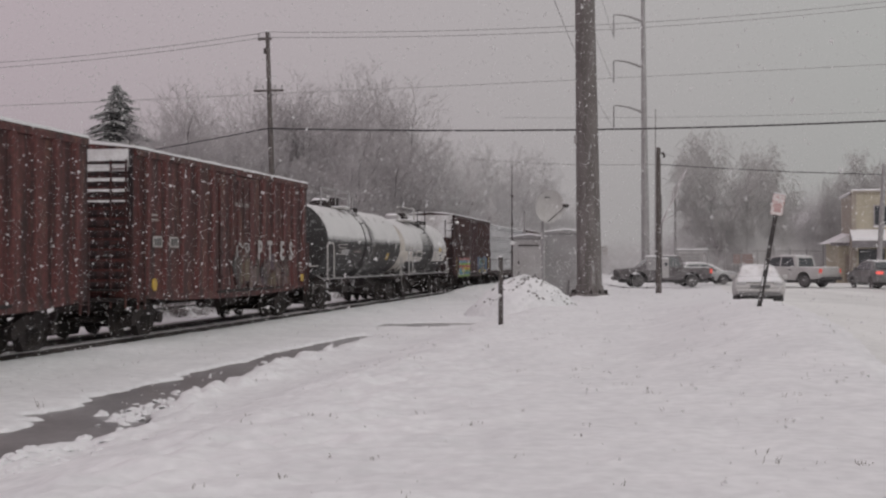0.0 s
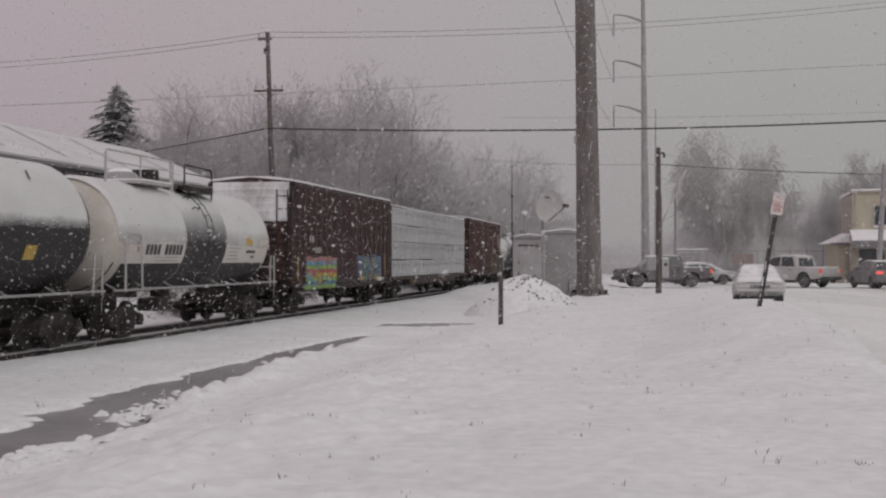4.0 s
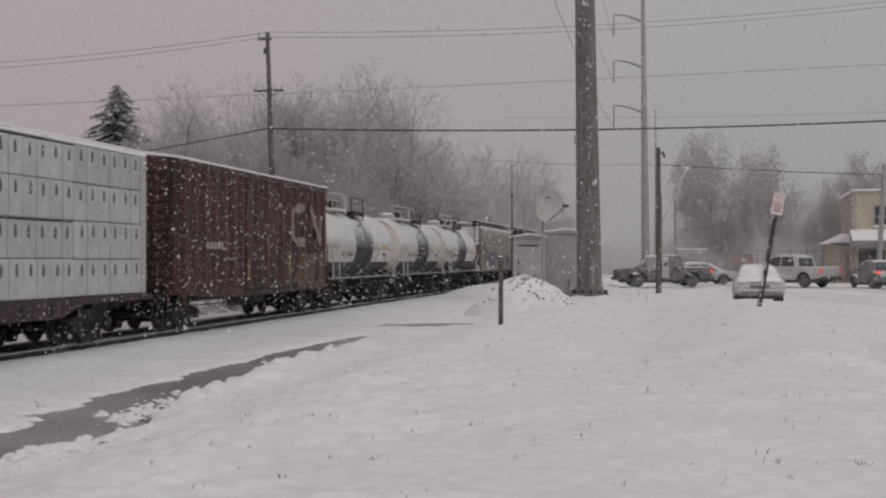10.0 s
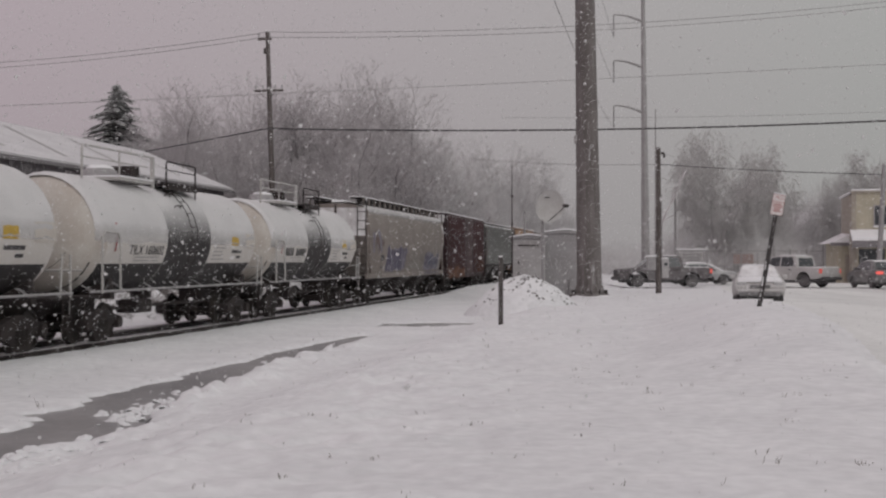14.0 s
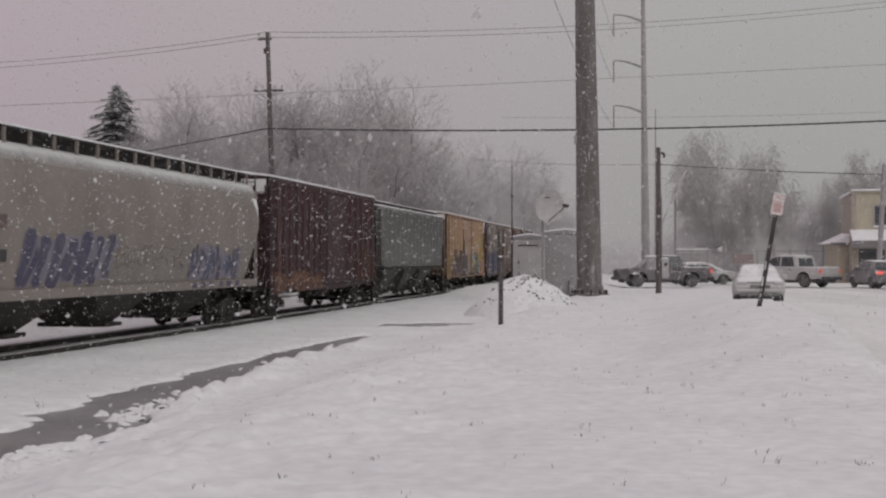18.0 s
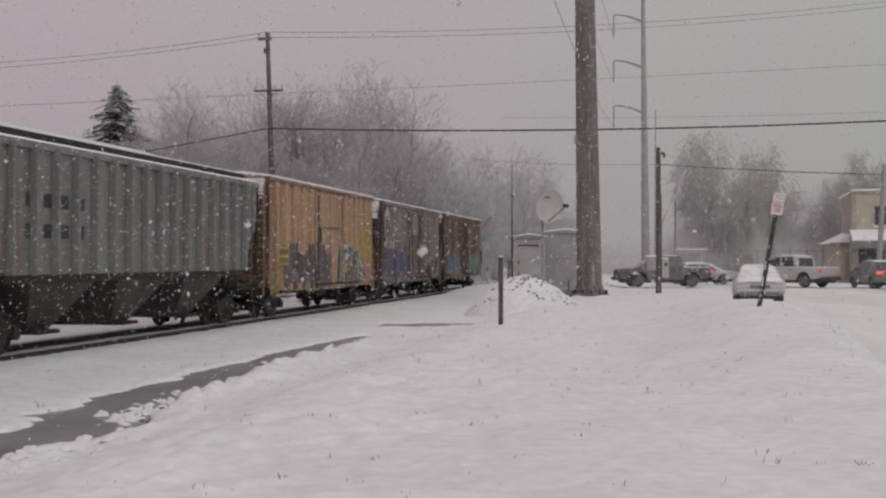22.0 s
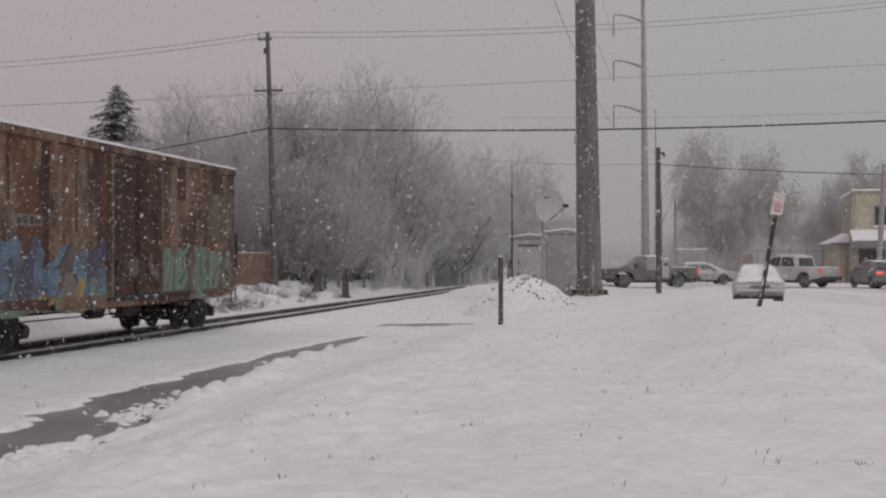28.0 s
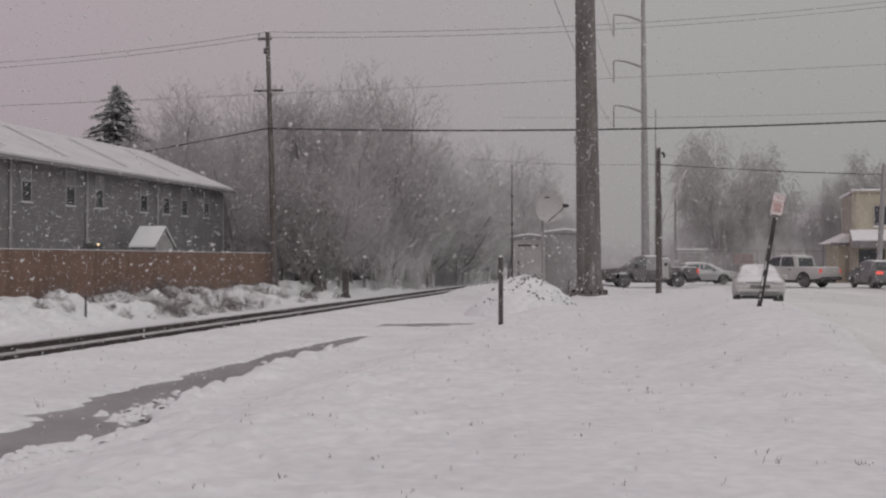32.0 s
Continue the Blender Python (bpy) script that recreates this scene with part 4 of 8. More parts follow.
frame_geo = Geo().prism([(-1.16, 0.28), (-0.62, 0.28), (-0.34, -0.12), (0.34, -0.12), (0.62, 0.28), (1.16, 0.28), (1.14, 0.44), (0.75, 0.52), (0.3, 0.66), (-0.3, 0.66), (-0.75, 0.52), (-1.14, 0.44)], -0.09, 0.09)
frame_mesh = frame_geo.mesh("side_frame", UNDER)
spring_geo = Geo().pipe([(0.075 * math.cos(k * 1.047), -0.06 + 0.075 * math.sin(k * 1.047), -0.1 + k * 0.0125) for k in range(31)], 0.018, 4)
spring_mesh = spring_geo.mesh("spring", WHEEL)
bearing_mesh = Geo().tube((0, -0.14, 0), (0, 0.1, 0), 0.15, 0.15, 12).mesh("bearing_cap", UNDER, True)
bolster_mesh = Geo().box(-0.22, 0.22, -1.1, 1.1, 0.22, 0.58, 0.03).tube((0, 0, 0.5), (0, 0, 0.85), 0.32, 0.3, 12).mesh("bolster", UNDER)
coupler_geo = Geo().box(-0.6, 0.05, -0.09, 0.09, -0.1, 0.1, 0.02).prism([(-0.9, -0.16), (-0.55, -0.16), (-0.5, 0.16), (-0.85, 0.18)], -0.16, 0.14)
coupler_mesh = coupler_geo.mesh("coupler", UNDER)
hose_mesh = Geo().pipe([(-0.3, 0.3, -0.1), (-0.45, 0.3, -0.35), (-0.7, 0.28, -0.42), (-0.85, 0.25, -0.35)], 0.025, 6).mesh("air_hose", PLASTIC)


def truck(car, x):
    t = part("truck", bolster_mesh, None, car, "black cast-steel two-axle truck", m=pose(x, 0, 0.02))
    for y in (-1.0, 1.0):
        part("side_frame", frame_mesh, None, t, m=pose(0, y, 0.13))
        for dx in (-0.2, 0.0, 0.2):
            part("spring", spring_mesh, None, t, m=pose(dx, y * 1.03, 0.22, 0, 0, 0 if y < 0 else 180))
        for dx in (-0.89, 0.89):
            part("bearing_cap", bearing_mesh, None, t, m=pose(dx, y * 1.04, 0.44, 0, 0, 0 if y < 0 else 180))
    for dx in (-0.89, 0.89):
        w = part("wheelset", wheelset_mesh, None, t, "steel wheels on an axle", m=pose(dx, 0, WHEEL_R - 0.02))
        WHEELS.append((w, dx))
    return t


def running_gear(car, half, inset):
    for sgn in (-1, 1):
        truck(car, sgn * (half - inset))
        part("coupler", coupler_mesh, None, car, m=pose(sgn * (half + 0.0), 0, 0.87, 0, 0, 0 if sgn < 0 else 180))
        part("air_hose", hose_mesh, None, car, m=pose(sgn * half, 0, 0.85, 0, 0, 0 if sgn < 0 else 180))


def rung_ladder(parent, x0, x1, y, z0, z1, count, mat, across=True):
    """A ladder on the side (across x) or on the end (across y)."""
    g = Geo()
    if across:
        for x in (x0, x1):
            g.box(x - 0.02, x + 0.02, y - 0.02, y + 0.02, z0, z1)
    else:
        for x in (x0, x1):
            g.box(y - 0.02, y + 0.02, x - 0.02, x + 0.02, z0, z1)
    lad = part("ladder", g, mat, parent)
    rg = Geo().tube((x0, y, 0), (x1, y, 0), 0.016, 0.016, 6) if across else Geo().tube((y, x0, 0), (y, x1, 0), 0.016, 0.016, 6)
    rg = rg.mesh("rung", mat)
    for i in range(count):
        part("rung", rg, None, lad, m=pose(0, 0, z0 + (z1 - z0) * (i + 0.5) / count))
    return lad


def as_surface(y):
    """A flat side as a surface function of (x, z)."""
    return y if callable(y) else (lambda x, z: y)


def graffiti(parent, x0, x1, z0, z1, surf, fills, edge, seed, letters=6, slant=0.15, name="graffiti", bold=1.0, upright=False):
    """Letter-like tangles of strokes, unreadable, lying on the ribs and panels of the side."""
    rnd = random.Random(seed)
    surf = as_surface(surf)
    letters = int(letters * 1.3) + 1
    w = (x1 - x0) / letters
    back = Geo()
    made = []

    def stroke(g, a, b, r, lift):
        d = Vector((b[0] - a[0], b[1] - a[1]))
        ln = max(d.length, 0.02)
        d.normalize()
        p = Vector((-d.y, d.x))
        n = max(2, int(ln / 0.09))
        rows = []
        for i in range(-1, n + 2):
            t = min(max(i / n, -0.3 * r / ln), 1 + 0.3 * r / ln)
            q = 0.6 if i in (-1, n + 1) else 1.0
            row = []
            for k in (-1.0, -0.5, 0.0, 0.5, 1.0):
                x, z = a[0] + d.x * ln * t + p.x * r * k * q, a[1] + d.y * ln * t + p.y * r * k * q
                row.append((x, surf(x, z) - lift, z))
            rows.append(row)
        g.loft(rows, cap=False, close=False)

    for i in range(letters):
        cx, cz = x0 + w * (i + 0.5), (z0 + z1) / 2 + rnd.uniform(-0.08, 0.08) * (z1 - z0)
        hw, hh = w * 0.46, (z1 - z0) / 2 * rnd.uniform(0.7, 1.02)
        nodes = [(cx + a * hw + slant * b * hh, cz + b * hh) for a in (-1, -0.1, 0.9) for b in (-1, -0.35, 0.3, 1)]
        g = Geo()
        r = min(w * 0.2, (z1 - z0) * 0.2) * rnd.uniform(0.75, 1.15) * bold
        cur = rnd.choice(nodes[:4])
        for k in range(rnd.randint(4, 6)):
            nxt = rnd.choice([q for q in nodes if q != cur])
            if upright:
                # the strokes run up and down, letter by letter, with a few cross strokes
                nxt = nodes[(0, 3, 4, 7, 8, 11)[(k * 2 + k // 2 + 1) % 6]] if k < 4 else nodes[(1, 9, 2, 10)[rnd.randint(0, 3)]]
            nxt = (nxt[0] + rnd.uniform(-0.1, 0.1) * hw, nxt[1] + rnd.uniform(-0.08, 0.08) * hh)
            stroke(back, cur, nxt, r * 1.4, 0.008 + 0.0001 * (i * 6 + k))
            stroke(g, cur, nxt, r, 0.014 + 0.0001 * (i * 6 + k))
            cur = nxt
        made.append((fills[i % len(fills)], g))
    ob = part(name, back, edge, parent, "unreadable sprayed graffiti")
    for m, g in made:
        part("letter", g, m, ob)
    return ob


def spray_field(parent, x0, x1, z0, z1, surf, mat, seed, ragged=0.2, lift=0.004, name="spray_field"):
    """A sprayed patch of one colour with ragged upper and lower edges."""
    surf = as_surface(surf)
    rnd = random.Random(seed)
    n = max(4, int((x1 - x0) / 0.06))
    ph = [rnd.uniform(0, 6.28) for _ in range(6)]

    def wave(x, k):
        return 0.6 * math.sin(x * 1.9 + ph[k]) + 0.3 * math.sin(x * 4.3 + ph[k + 1]) + 0.1 * math.sin(x * 11 + ph[k + 2])

    rows = []
    for i in range(n + 1):
        x = x0 + (x1 - x0) * i / n
        lo, hi = z0 + ragged * 0.25 * wave(x, 0), z1 + ragged * wave(x, 3)
        rows.append([(x, surf(x, z) - lift, z) for z in (lo + (hi - lo) * k / 4 for k in range(5))])
    return part(name, Geo().loft(rows, cap=False, close=False), mat, parent, "patch of sprayed colour")


def patches(parent, name, mat, boxes, y, label=""):
    for x0, x1, z0, z1 in boxes:
        part(name, Geo().box(x0, x1, y - 0.004, y + 0.004, z0, z1), mat, parent, label)


car_surface = {}


def boxcar(s0, s1, label, paint, door_at, door_w, posts, door_paint=None, eave=4.72, end_snow=True, end_paint=None, rods=(0.24, 0.42, 0.58, 0.76), dark_rods=(), door_ribs=5):
    """A boxcar between two places on the train; the near side is at -y, the leading end at -x."""
    half = (s1 - s0) / 2
    mid = (s0 + s1) / 2
    car = thing("boxcar", label, "freight car", group="freight cars of the train")
    W = 1.53
    body = part("body", Geo().box(-half, half, -W, W, 1.05, eave, 0.02), paint, car)
    end_paint = end_paint or paint
    # roof with a low ridge and cross seams
    part("roof", Geo().loft([[(x, -W - 0.04, eave + 0.002), (x, -W - 0.04, eave + 0.04), (x, 0, eave + 0.2), (x, W + 0.04, eave + 0.04), (x, W + 0.04, eave + 0.002)] for x in (-half - 0.04, half + 0.04)]), paint, car)
    rnd = random.Random(int(s0 * 7))
    rings = []
    n = 26
    for i in range(n + 1):
        x = -half - 0.05 + (2 * half + 0.1) * i / n
        e = rnd.uniform(0.0, 0.05)
        t = rnd.uniform(0.05, 0.09)
        rings.append([(x, -W - 0.05, eave + 0.043), (x, -W - 0.05 - e * 0.4, eave + 0.06 + t * 0.6), (x, -0.6, eave + 0.17 + t), (x, 0.6, eave + 0.17 + t), (x, W + 0.05, eave + 0.06 + t), (x, W + 0.05, eave + 0.043), (x, 0, eave + 0.203)])
    part("roof_snow", Geo().loft(rings), SNOW, car, "layer of snow on the roof", smooth=True)
    # side posts
    post_mesh = Geo().prism([(-0.13, 0), (-0.065, -0.11), (0.065, -0.11), (0.13, 0)], 0, 1)
    post_mesh.v = [(x, z, 1.1 + y * (eave - 1.22)) for x, y, z in post_mesh.v]
    post_mesh = post_mesh.mesh("side_post", paint)
    d0, d1 = door_at - door_w / 2, door_at + door_w / 2
    for a, b, cnt in ((-half + 0.15, d0 - 0.1, posts[0]), (d1 + 0.1, half - 0.15, posts[1])):
        for i in range(cnt):
            x = a + (b - a) * (i + 0.5) / cnt
            for sgn in (-1, 1):
                part("side_post", post_mesh, None, car, m=pose(x * (1 if sgn < 0 else 1), sgn * W, 0, 0, 0, 0 if sgn < 0 else 180))
    # sill and top chord
    for sgn in (-1, 1):
        part("side_sill", Geo().prism([(-half, 1.05), (-half + 2.6, 0.92), (-1.8, 0.86), (1.8, 0.86), (half - 2.6, 0.92), (half, 1.05), (half, 1.16), (-half, 1.16)], sgn * (W + 0.005) - 0.03, sgn * (W + 0.005) + 0.03), paint, car)
        part("top_chord", Geo().box(-half, half, sgn * (W + 0.03) - 0.04, sgn * (W + 0.03) + 0.04, eave - 0.14, eave - 0.002, 0.01), paint, car)
    # sliding door with its rods
    dp = door_paint or paint
    for sgn in (-1, 1):
        dy = sgn * (W + 0.05)
        door = part("door", Geo().box(d0, d1, min(dy, dy - sgn * 0.05), max(dy, dy - sgn * 0.05), 1.12, eave - 0.2, 0.01), dp, car, "sliding door")
        g = Geo()
        for k in range(door_ribs):
            z = 1.45 + k * (eave - 1.9) / max(1, door_ribs - 1)
            g.box(d0 + 0.08, d1 - 0.08, min(dy, dy + sgn * 0.035), max(dy, dy + sgn * 0.035), z, z + 0.09, 0.01)
        if door_ribs:
            part("door_rib", g, dp, door)
        for f in rods:
            x = d0 + (d1 - d0) * f
            part("lock_rod", Geo().tube((x, dy + sgn * 0.05, 1.2), (x, dy + sgn * 0.05, eave - 0.3), 0.025, 0.025, 6), UNDER if f in dark_rods else dp, door)
        part("door_track", Geo().box(d0 - 0.3, d1 + door_w * 0.8, min(dy, dy + sgn * 0.06), max(dy, dy + sgn * 0.06), 1.02, 1.1, 0.01), UNDER, car)
    # corrugated ends, snow caught on the leading end's ledges
    for sgn in (-1, 1):
        rib = Geo().prism([(0, -0.1), (0.07, -0.035), (0.07, 0.035), (0, 0.1)], -W + 0.14, W - 0.14)
        rib.v = [(sgn * (half + x - 0.002), y, z) for x, y, z in rib.v]
        rib = rib.mesh("end_rib", end_paint)
        for k in range(13):
            part("end_rib", rib, None, car, m=pose(0, 0, 1.35 + k * (eave - 1.65) / 12))
        part("end_post", Geo().box(min(sgn * half, sgn * (half + 0.05)), max(sgn * half, sgn * (half + 0.05)), -W, -W + 0.1, 1.05, eave), end_paint, car)
        part("end_post", Geo().box(min(sgn * half, sgn * (half + 0.05)), max(sgn * half, sgn * (half + 0.05)), W - 0.1, W, 1.05, eave), end_paint, car)
        part("end_sill", Geo().box(min(sgn * (half - 0.1), sgn * (half + 0.28)), max(sgn * (half - 0.1), sgn * (half + 0.28)), -1.35, 1.35, 0.95, 1.05, 0.01), UNDER, car)
    if end_snow:
        for k in range(5 if end_snow is True else 2):
            z = 1.35 + (12 - k) * (eave - 1.65) / 12
            th = 0.12 - 0.024 * k
            part("snow_ledge", Geo().loft([[(-half - 0.01, y, z + 0.035), (-half - 0.1, y, z + 0.015 + rnd.uniform(0, 0.02)), (-half - 0.085, y, z + 0.06 + th * 0.5), (-half - 0.01, y, z + 0.05 + th)] for y in np.linspace(-W + 0.14, W - 0.14, 9)]), SNOW_THIN, car, "snow caught on an end ledge", smooth=True)
        part("end_snow", Geo().box(-half - 0.045, -half - 0.005, -W + 0.12, W - 0.12, eave - 0.42, eave + 0.03, 0.01), SNOW_THIN, car, "snow plastered on the end")
    centres = []
    for a, b, cnt in ((-half + 0.15, d0 - 0.1, posts[0]), (d1 + 0.1, half - 0.15, posts[1])):
        centres += [a + (b - a) * (i + 0.5) / cnt for i in range(cnt)]

    def surf(x, z):
        if d0 <= x <= d1:
            return -W - 0.09
        d = min(abs(x - q) for q in centres)
        return -W - 0.115 * min(1.0, max(0.0, (0.15 - d) / 0.065)) if posts[0] > 1 else -W - 0.115 * (d < 0.15)

    part("crossover", Geo().box(-half - 0.4, -half - 0.06, -1.2, 1.2, 1.22, 1.26).box(half + 0.06, half + 0.4, -1.2, 1.2, 1.22, 1.26), UNDER, car)
    rung_ladder(car, -half + 0.08, -half + 0.5, -W - 0.09, 0.75, eave - 0.25, 8, paint)
    rung_ladder(car, half - 0.5, half - 0.08, -W - 0.09, 0.75, 2.6, 4, paint)
    rung_ladder(car, -W + 0.15, -W + 0.55, -half - 0.12, 0.8, eave - 0.25, 8, paint, across=False)
    bw = part("brake_wheel", Geo().revolve([(0.26, -0.02), (0.29, 0), (0.26, 0.02), (0.24, 0.0)], 0, 16).tube((-0.25, 0, 0), (0.25, 0, 0), 0.015).tube((0, 0, -0.25), (0, 0, 0.25), 0.015), UNDER, car, m=pose(-half - 0.2, 0.55, 2.5, 0, 0, 90))
    # underframe
    part("center_sill", Geo().box(-half + 0.1, half - 0.1, -0.33, 0.33, 0.72, 1.05), UNDER, car)
    cross = Geo().prism([(-1.35, 1.05), (-0.35, 0.72), (0.35, 0.72), (1.35, 1.05)], -0.08, 0.08).mesh("cross_bearer", UNDER)
    for x in np.linspace(-half * 0.55, half * 0.55, 6):
        part("cross_bearer", cross, None, car, m=pose(x, 0, 0, 0, 0, 90))
    part("brake_cylinder", Geo().tube((-1.0, -0.75, 0.72), (-0.3, -0.75, 0.72), 0.17, 0.17, 12), UNDER, car)
    part("air_reservoir", Geo().tube((0.5, -0.8, 0.75), (1.7, -0.8, 0.75), 0.2, 0.2, 12), UNDER, car)
    part("brake_rod", Geo().tube((-half + 3, -0.55, 0.62), (half - 3, -0.55, 0.62), 0.02, 0.02, 5), UNDER, car)
    running_gear(car, half, 1.75)
    MOVING.append((car, mid))
    car_surface[car.name] = surf
    return car, half, W


def tank_car(s0, s1, label, shell_paint, radius, zc, band, cream_head, text="", wide_platform=False, snow_low=0.42):
    """A tank car; the shell is split into painted courses."""
    half = (s1 - s0) / 2
    car = thing("tank_car", label, "freight car", group="freight cars of the train")
    head = 0.72
    body_half = half - 0.35

    def r_at(x):
        d = (abs(x) - (body_half - head)) / head
        return radius * math.sqrt(max(0.0, 1 - max(0.0, d) ** 2.3))

    def course(name, x0, x1, mat, label="", grow=0.0):
        xs = [x for x in np.concatenate([np.linspace(-body_half, -body_half + head, 12), np.linspace(-body_half + head, body_half - head, 14), np.linspace(body_half - head, body_half, 12)]) if x0 < x < x1]
        xs = [x0] + xs + [x1]
        return part(name, Geo().loft([[(x, -(r_at(x) + grow) * math.cos(2 * math.pi * j / 40), zc + (r_at(x) + grow) * math.sin(2 * math.pi * j / 40)) for j in range(40)] for x in xs]), mat, car, label, smooth=True)

    e = body_half - 0.002
    if shell_paint == "black":
        course("shell", -e, e, TANK_BLACK)
    else:
        hx = -body_half + head + 0.25
        course("leading_head", -e, hx, TANK_CREAM if cream_head else TANK_WHITE, "soiled cream domed head")
        course("shell_front", hx, -band, TANK_WHITE)
        course("middle_band", -band, band, TANK_BLACK, "black painted band", 0.004)
        course("shell_rear", band, e, TANK_WHITE)
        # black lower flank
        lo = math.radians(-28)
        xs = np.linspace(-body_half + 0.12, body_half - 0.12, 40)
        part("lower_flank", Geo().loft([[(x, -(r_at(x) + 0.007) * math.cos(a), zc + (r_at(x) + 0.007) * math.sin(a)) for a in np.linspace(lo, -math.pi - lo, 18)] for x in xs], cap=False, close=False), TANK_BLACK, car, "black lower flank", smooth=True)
    # weld seams
    for x in (-band - 0.0, band):
        part("weld_seam", Geo().loft([[(x + dx, -(radius + 0.012) * math.cos(2 * math.pi * j / 40), zc + (radius + 0.012) * math.sin(2 * math.pi * j / 40)) for j in range(40)] for dx in (-0.012, 0.012)]), TANK_BLACK if shell_paint == "black" else STEEL_WHITE, car)
    # snow and frost lying on the crown
    rnd = random.Random(int(s0 * 3))
    lim = body_half - (head if shell_paint == "black" else 0.42)
    xs = list(np.linspace(-lim, -band - 0.001, 40)) + list(np.linspace(-band, band, 24)) + list(np.linspace(band + 0.001, lim, 40))
    rings = []
    for x in xs:
        r = r_at(x) + 0.014
        a0 = snow_low - 0.16 - 0.25 * (shell_paint != "black") + 0.025 * math.sin(x * 1.3 + s0) + 0.015 * math.sin(x * 3.7) + rnd.uniform(-0.01, 0.01)
        thin = 1.0
        if shell_paint != "black" and abs(x) < band:
            thin = 0.3
        ang = np.linspace(a0, math.pi - a0, 19)
        rings.append([(x, -(r + 0.06 * math.sin(a) ** 3 * thin) * math.cos(a), zc + (r + 0.06 * math.sin(a) ** 3 * thin) * math.sin(a)) for a in ang])
    if shell_paint == "black":
        part("snow_cover", Geo().loft(rings, cap=False, close=False), FROST_COAT, car, "frosty snow lying along the top", smooth=True)
    else:
        for lo_k, hi_k, coat in ((0, 40, FROST_CAP), (40, 64, FROST_BAND), (64, 104, FROST_CAP)):
            part("snow_cover", Geo().loft(rings[lo_k:hi_k], cap=False, close=False), coat, car, "frosty snow lying along the top", smooth=True)
    # long top platform with rails, and a short one beyond the ladder
    top = zc + radius
    x0, x1 = (-5.9, -1.25) if wide_platform else (-min(5.8, half - 1.0), -1.45)
    x2, x3 = (-0.55, 0.15) if wide_platform else (-0.45, 1.8)
    pl = part("platform", Geo().box((x0 + x1) / 2 if not wide_platform else x1 - 1.0, x1, -0.95, 0.95, top - 0.02, top + 0.05, 0.01), STEEL_WHITE, car, "snowy steel top platform")
    part("platform_snow", Geo().box((x0 + x1) / 2 if not wide_platform else x1 - 1.0, x1 - 0.02, -0.97, 0.93, top + 0.052, top + 0.1, 0.02), SNOW, pl)
    mid_x = (x0 + x1) / 2
    for y in (-0.92,):
        rail_mat = CABINET_DARK if shell_paint == "black" else STEEL_WHITE
        part("handrail", Geo().pipe([(x0, y, top - 0.1), (x0, y, top + 0.62), (x0 + 0.08, y, top + 0.7), (x1 - 0.08, y, top + 0.7), (x1, y, top + 0.62), (x1, y, top - 0.1)], 0.03), rail_mat, pl)
        part("knee_rail", Geo().pipe([(x0, y, top + 0.42), (x1 - 0.3, y, top + 0.42)], 0.018), rail_mat, pl)
        part("rail_post", Geo().pipe([(mid_x, y, top + 0.1), (mid_x, y, top + 0.7)], 0.022), rail_mat, pl)
        part("rail_post", Geo().box(x1 - 0.06, x1 + 0.06, y - 0.04, y + 0.04, top - 0.12, top + 0.72), rail_mat, pl)
        part("short_rail", Geo().pipe([(x2, y, top + 0.0), (x2, y, top + 0.6), (x2 + 0.08, y, top + 0.68), (x3 - 0.05, y, top + 0.66), (x3, y, top + 0.6), (x3, y, top - 0.3)], 0.026), rail_mat if shell_paint == "black" else UNDER, pl)
        part("knee_rail", Geo().pipe([(x2, y, top + 0.45), (x3, y, top + 0.43)], 0.016), rail_mat if shell_paint == "black" else UNDER, pl)
    part("kick_board", Geo().box(x2, x3, -0.97, -0.92, top - 0.1, top + 0.1).box(x2, x3, -0.97, 0.9, top + 0.02, top + 0.06), UNDER, pl, "dark short platform")
    hx0 = x1 - 1.3
    part("valve_housing", Geo().loft([[(r * math.cos(2 * math.pi * j / 16) + hx0, r * math.sin(2 * math.pi * j / 16), z) for j in range(16)] for r, z in ((0.46, top - 0.05), (0.46, top + 0.22), (0.38, top + 0.32), (0.1, top + 0.38))]), UNDER if shell_paint == "black" else CABINET_DARK, pl, "round valve housing", smooth=True)
    part("housing_snow", Geo().lump((hx0, 0, top + 0.32), 0.36, 0.36, 0.12, rnd, 12, 3), SNOW, pl, smooth=True)
    part("valve_box", Geo().box(x1 + 0.12, x1 + 0.52, -0.35, 0.35, top - 0.02, top + 0.5, 0.03), UNDER, pl, "dark upright valve box")
    # ladder down the near side
    lad = Geo()
    rr = radius + 0.14
    for x in (-0.2, 0.25):
        lad.pipe([(x, -rr * math.cos(a), zc + rr * math.sin(a)) for a in np.linspace(-0.9, 1.15, 9)], 0.013, 5)
    lad_mat = CABINET_DARK if shell_paint == "black" else UNDER
    ld = part("ladder", lad, lad_mat, car)
    rg = Geo().tube((-0.2, 0, 0), (0.25, 0, 0), 0.012, 0.012, 5).mesh("rung", lad_mat)
    for a in np.linspace(-0.8, 0.95, 8):
        part("rung", rg, None, ld, m=pose(0, -rr * math.cos(a), zc + rr * math.sin(a)))
    for k in range(2):
        a = 0.62 + 0.3 * k
        part("grab_iron", Geo().pipe([(-0.55 + 0.03 * k, -radius * math.cos(a), zc + radius * math.sin(a)), (-0.55 + 0.03 * k, -(radius + 0.1) * math.cos(a), zc + (radius + 0.1) * math.sin(a)), (-0.15 + 0.03 * k, -(radius + 0.1) * math.cos(a), zc + (radius + 0.1) * math.sin(a)), (-0.15 + 0.03 * k, -radius * math.cos(a), zc + radius * math.sin(a))], 0.018, 5), UNDER, car)
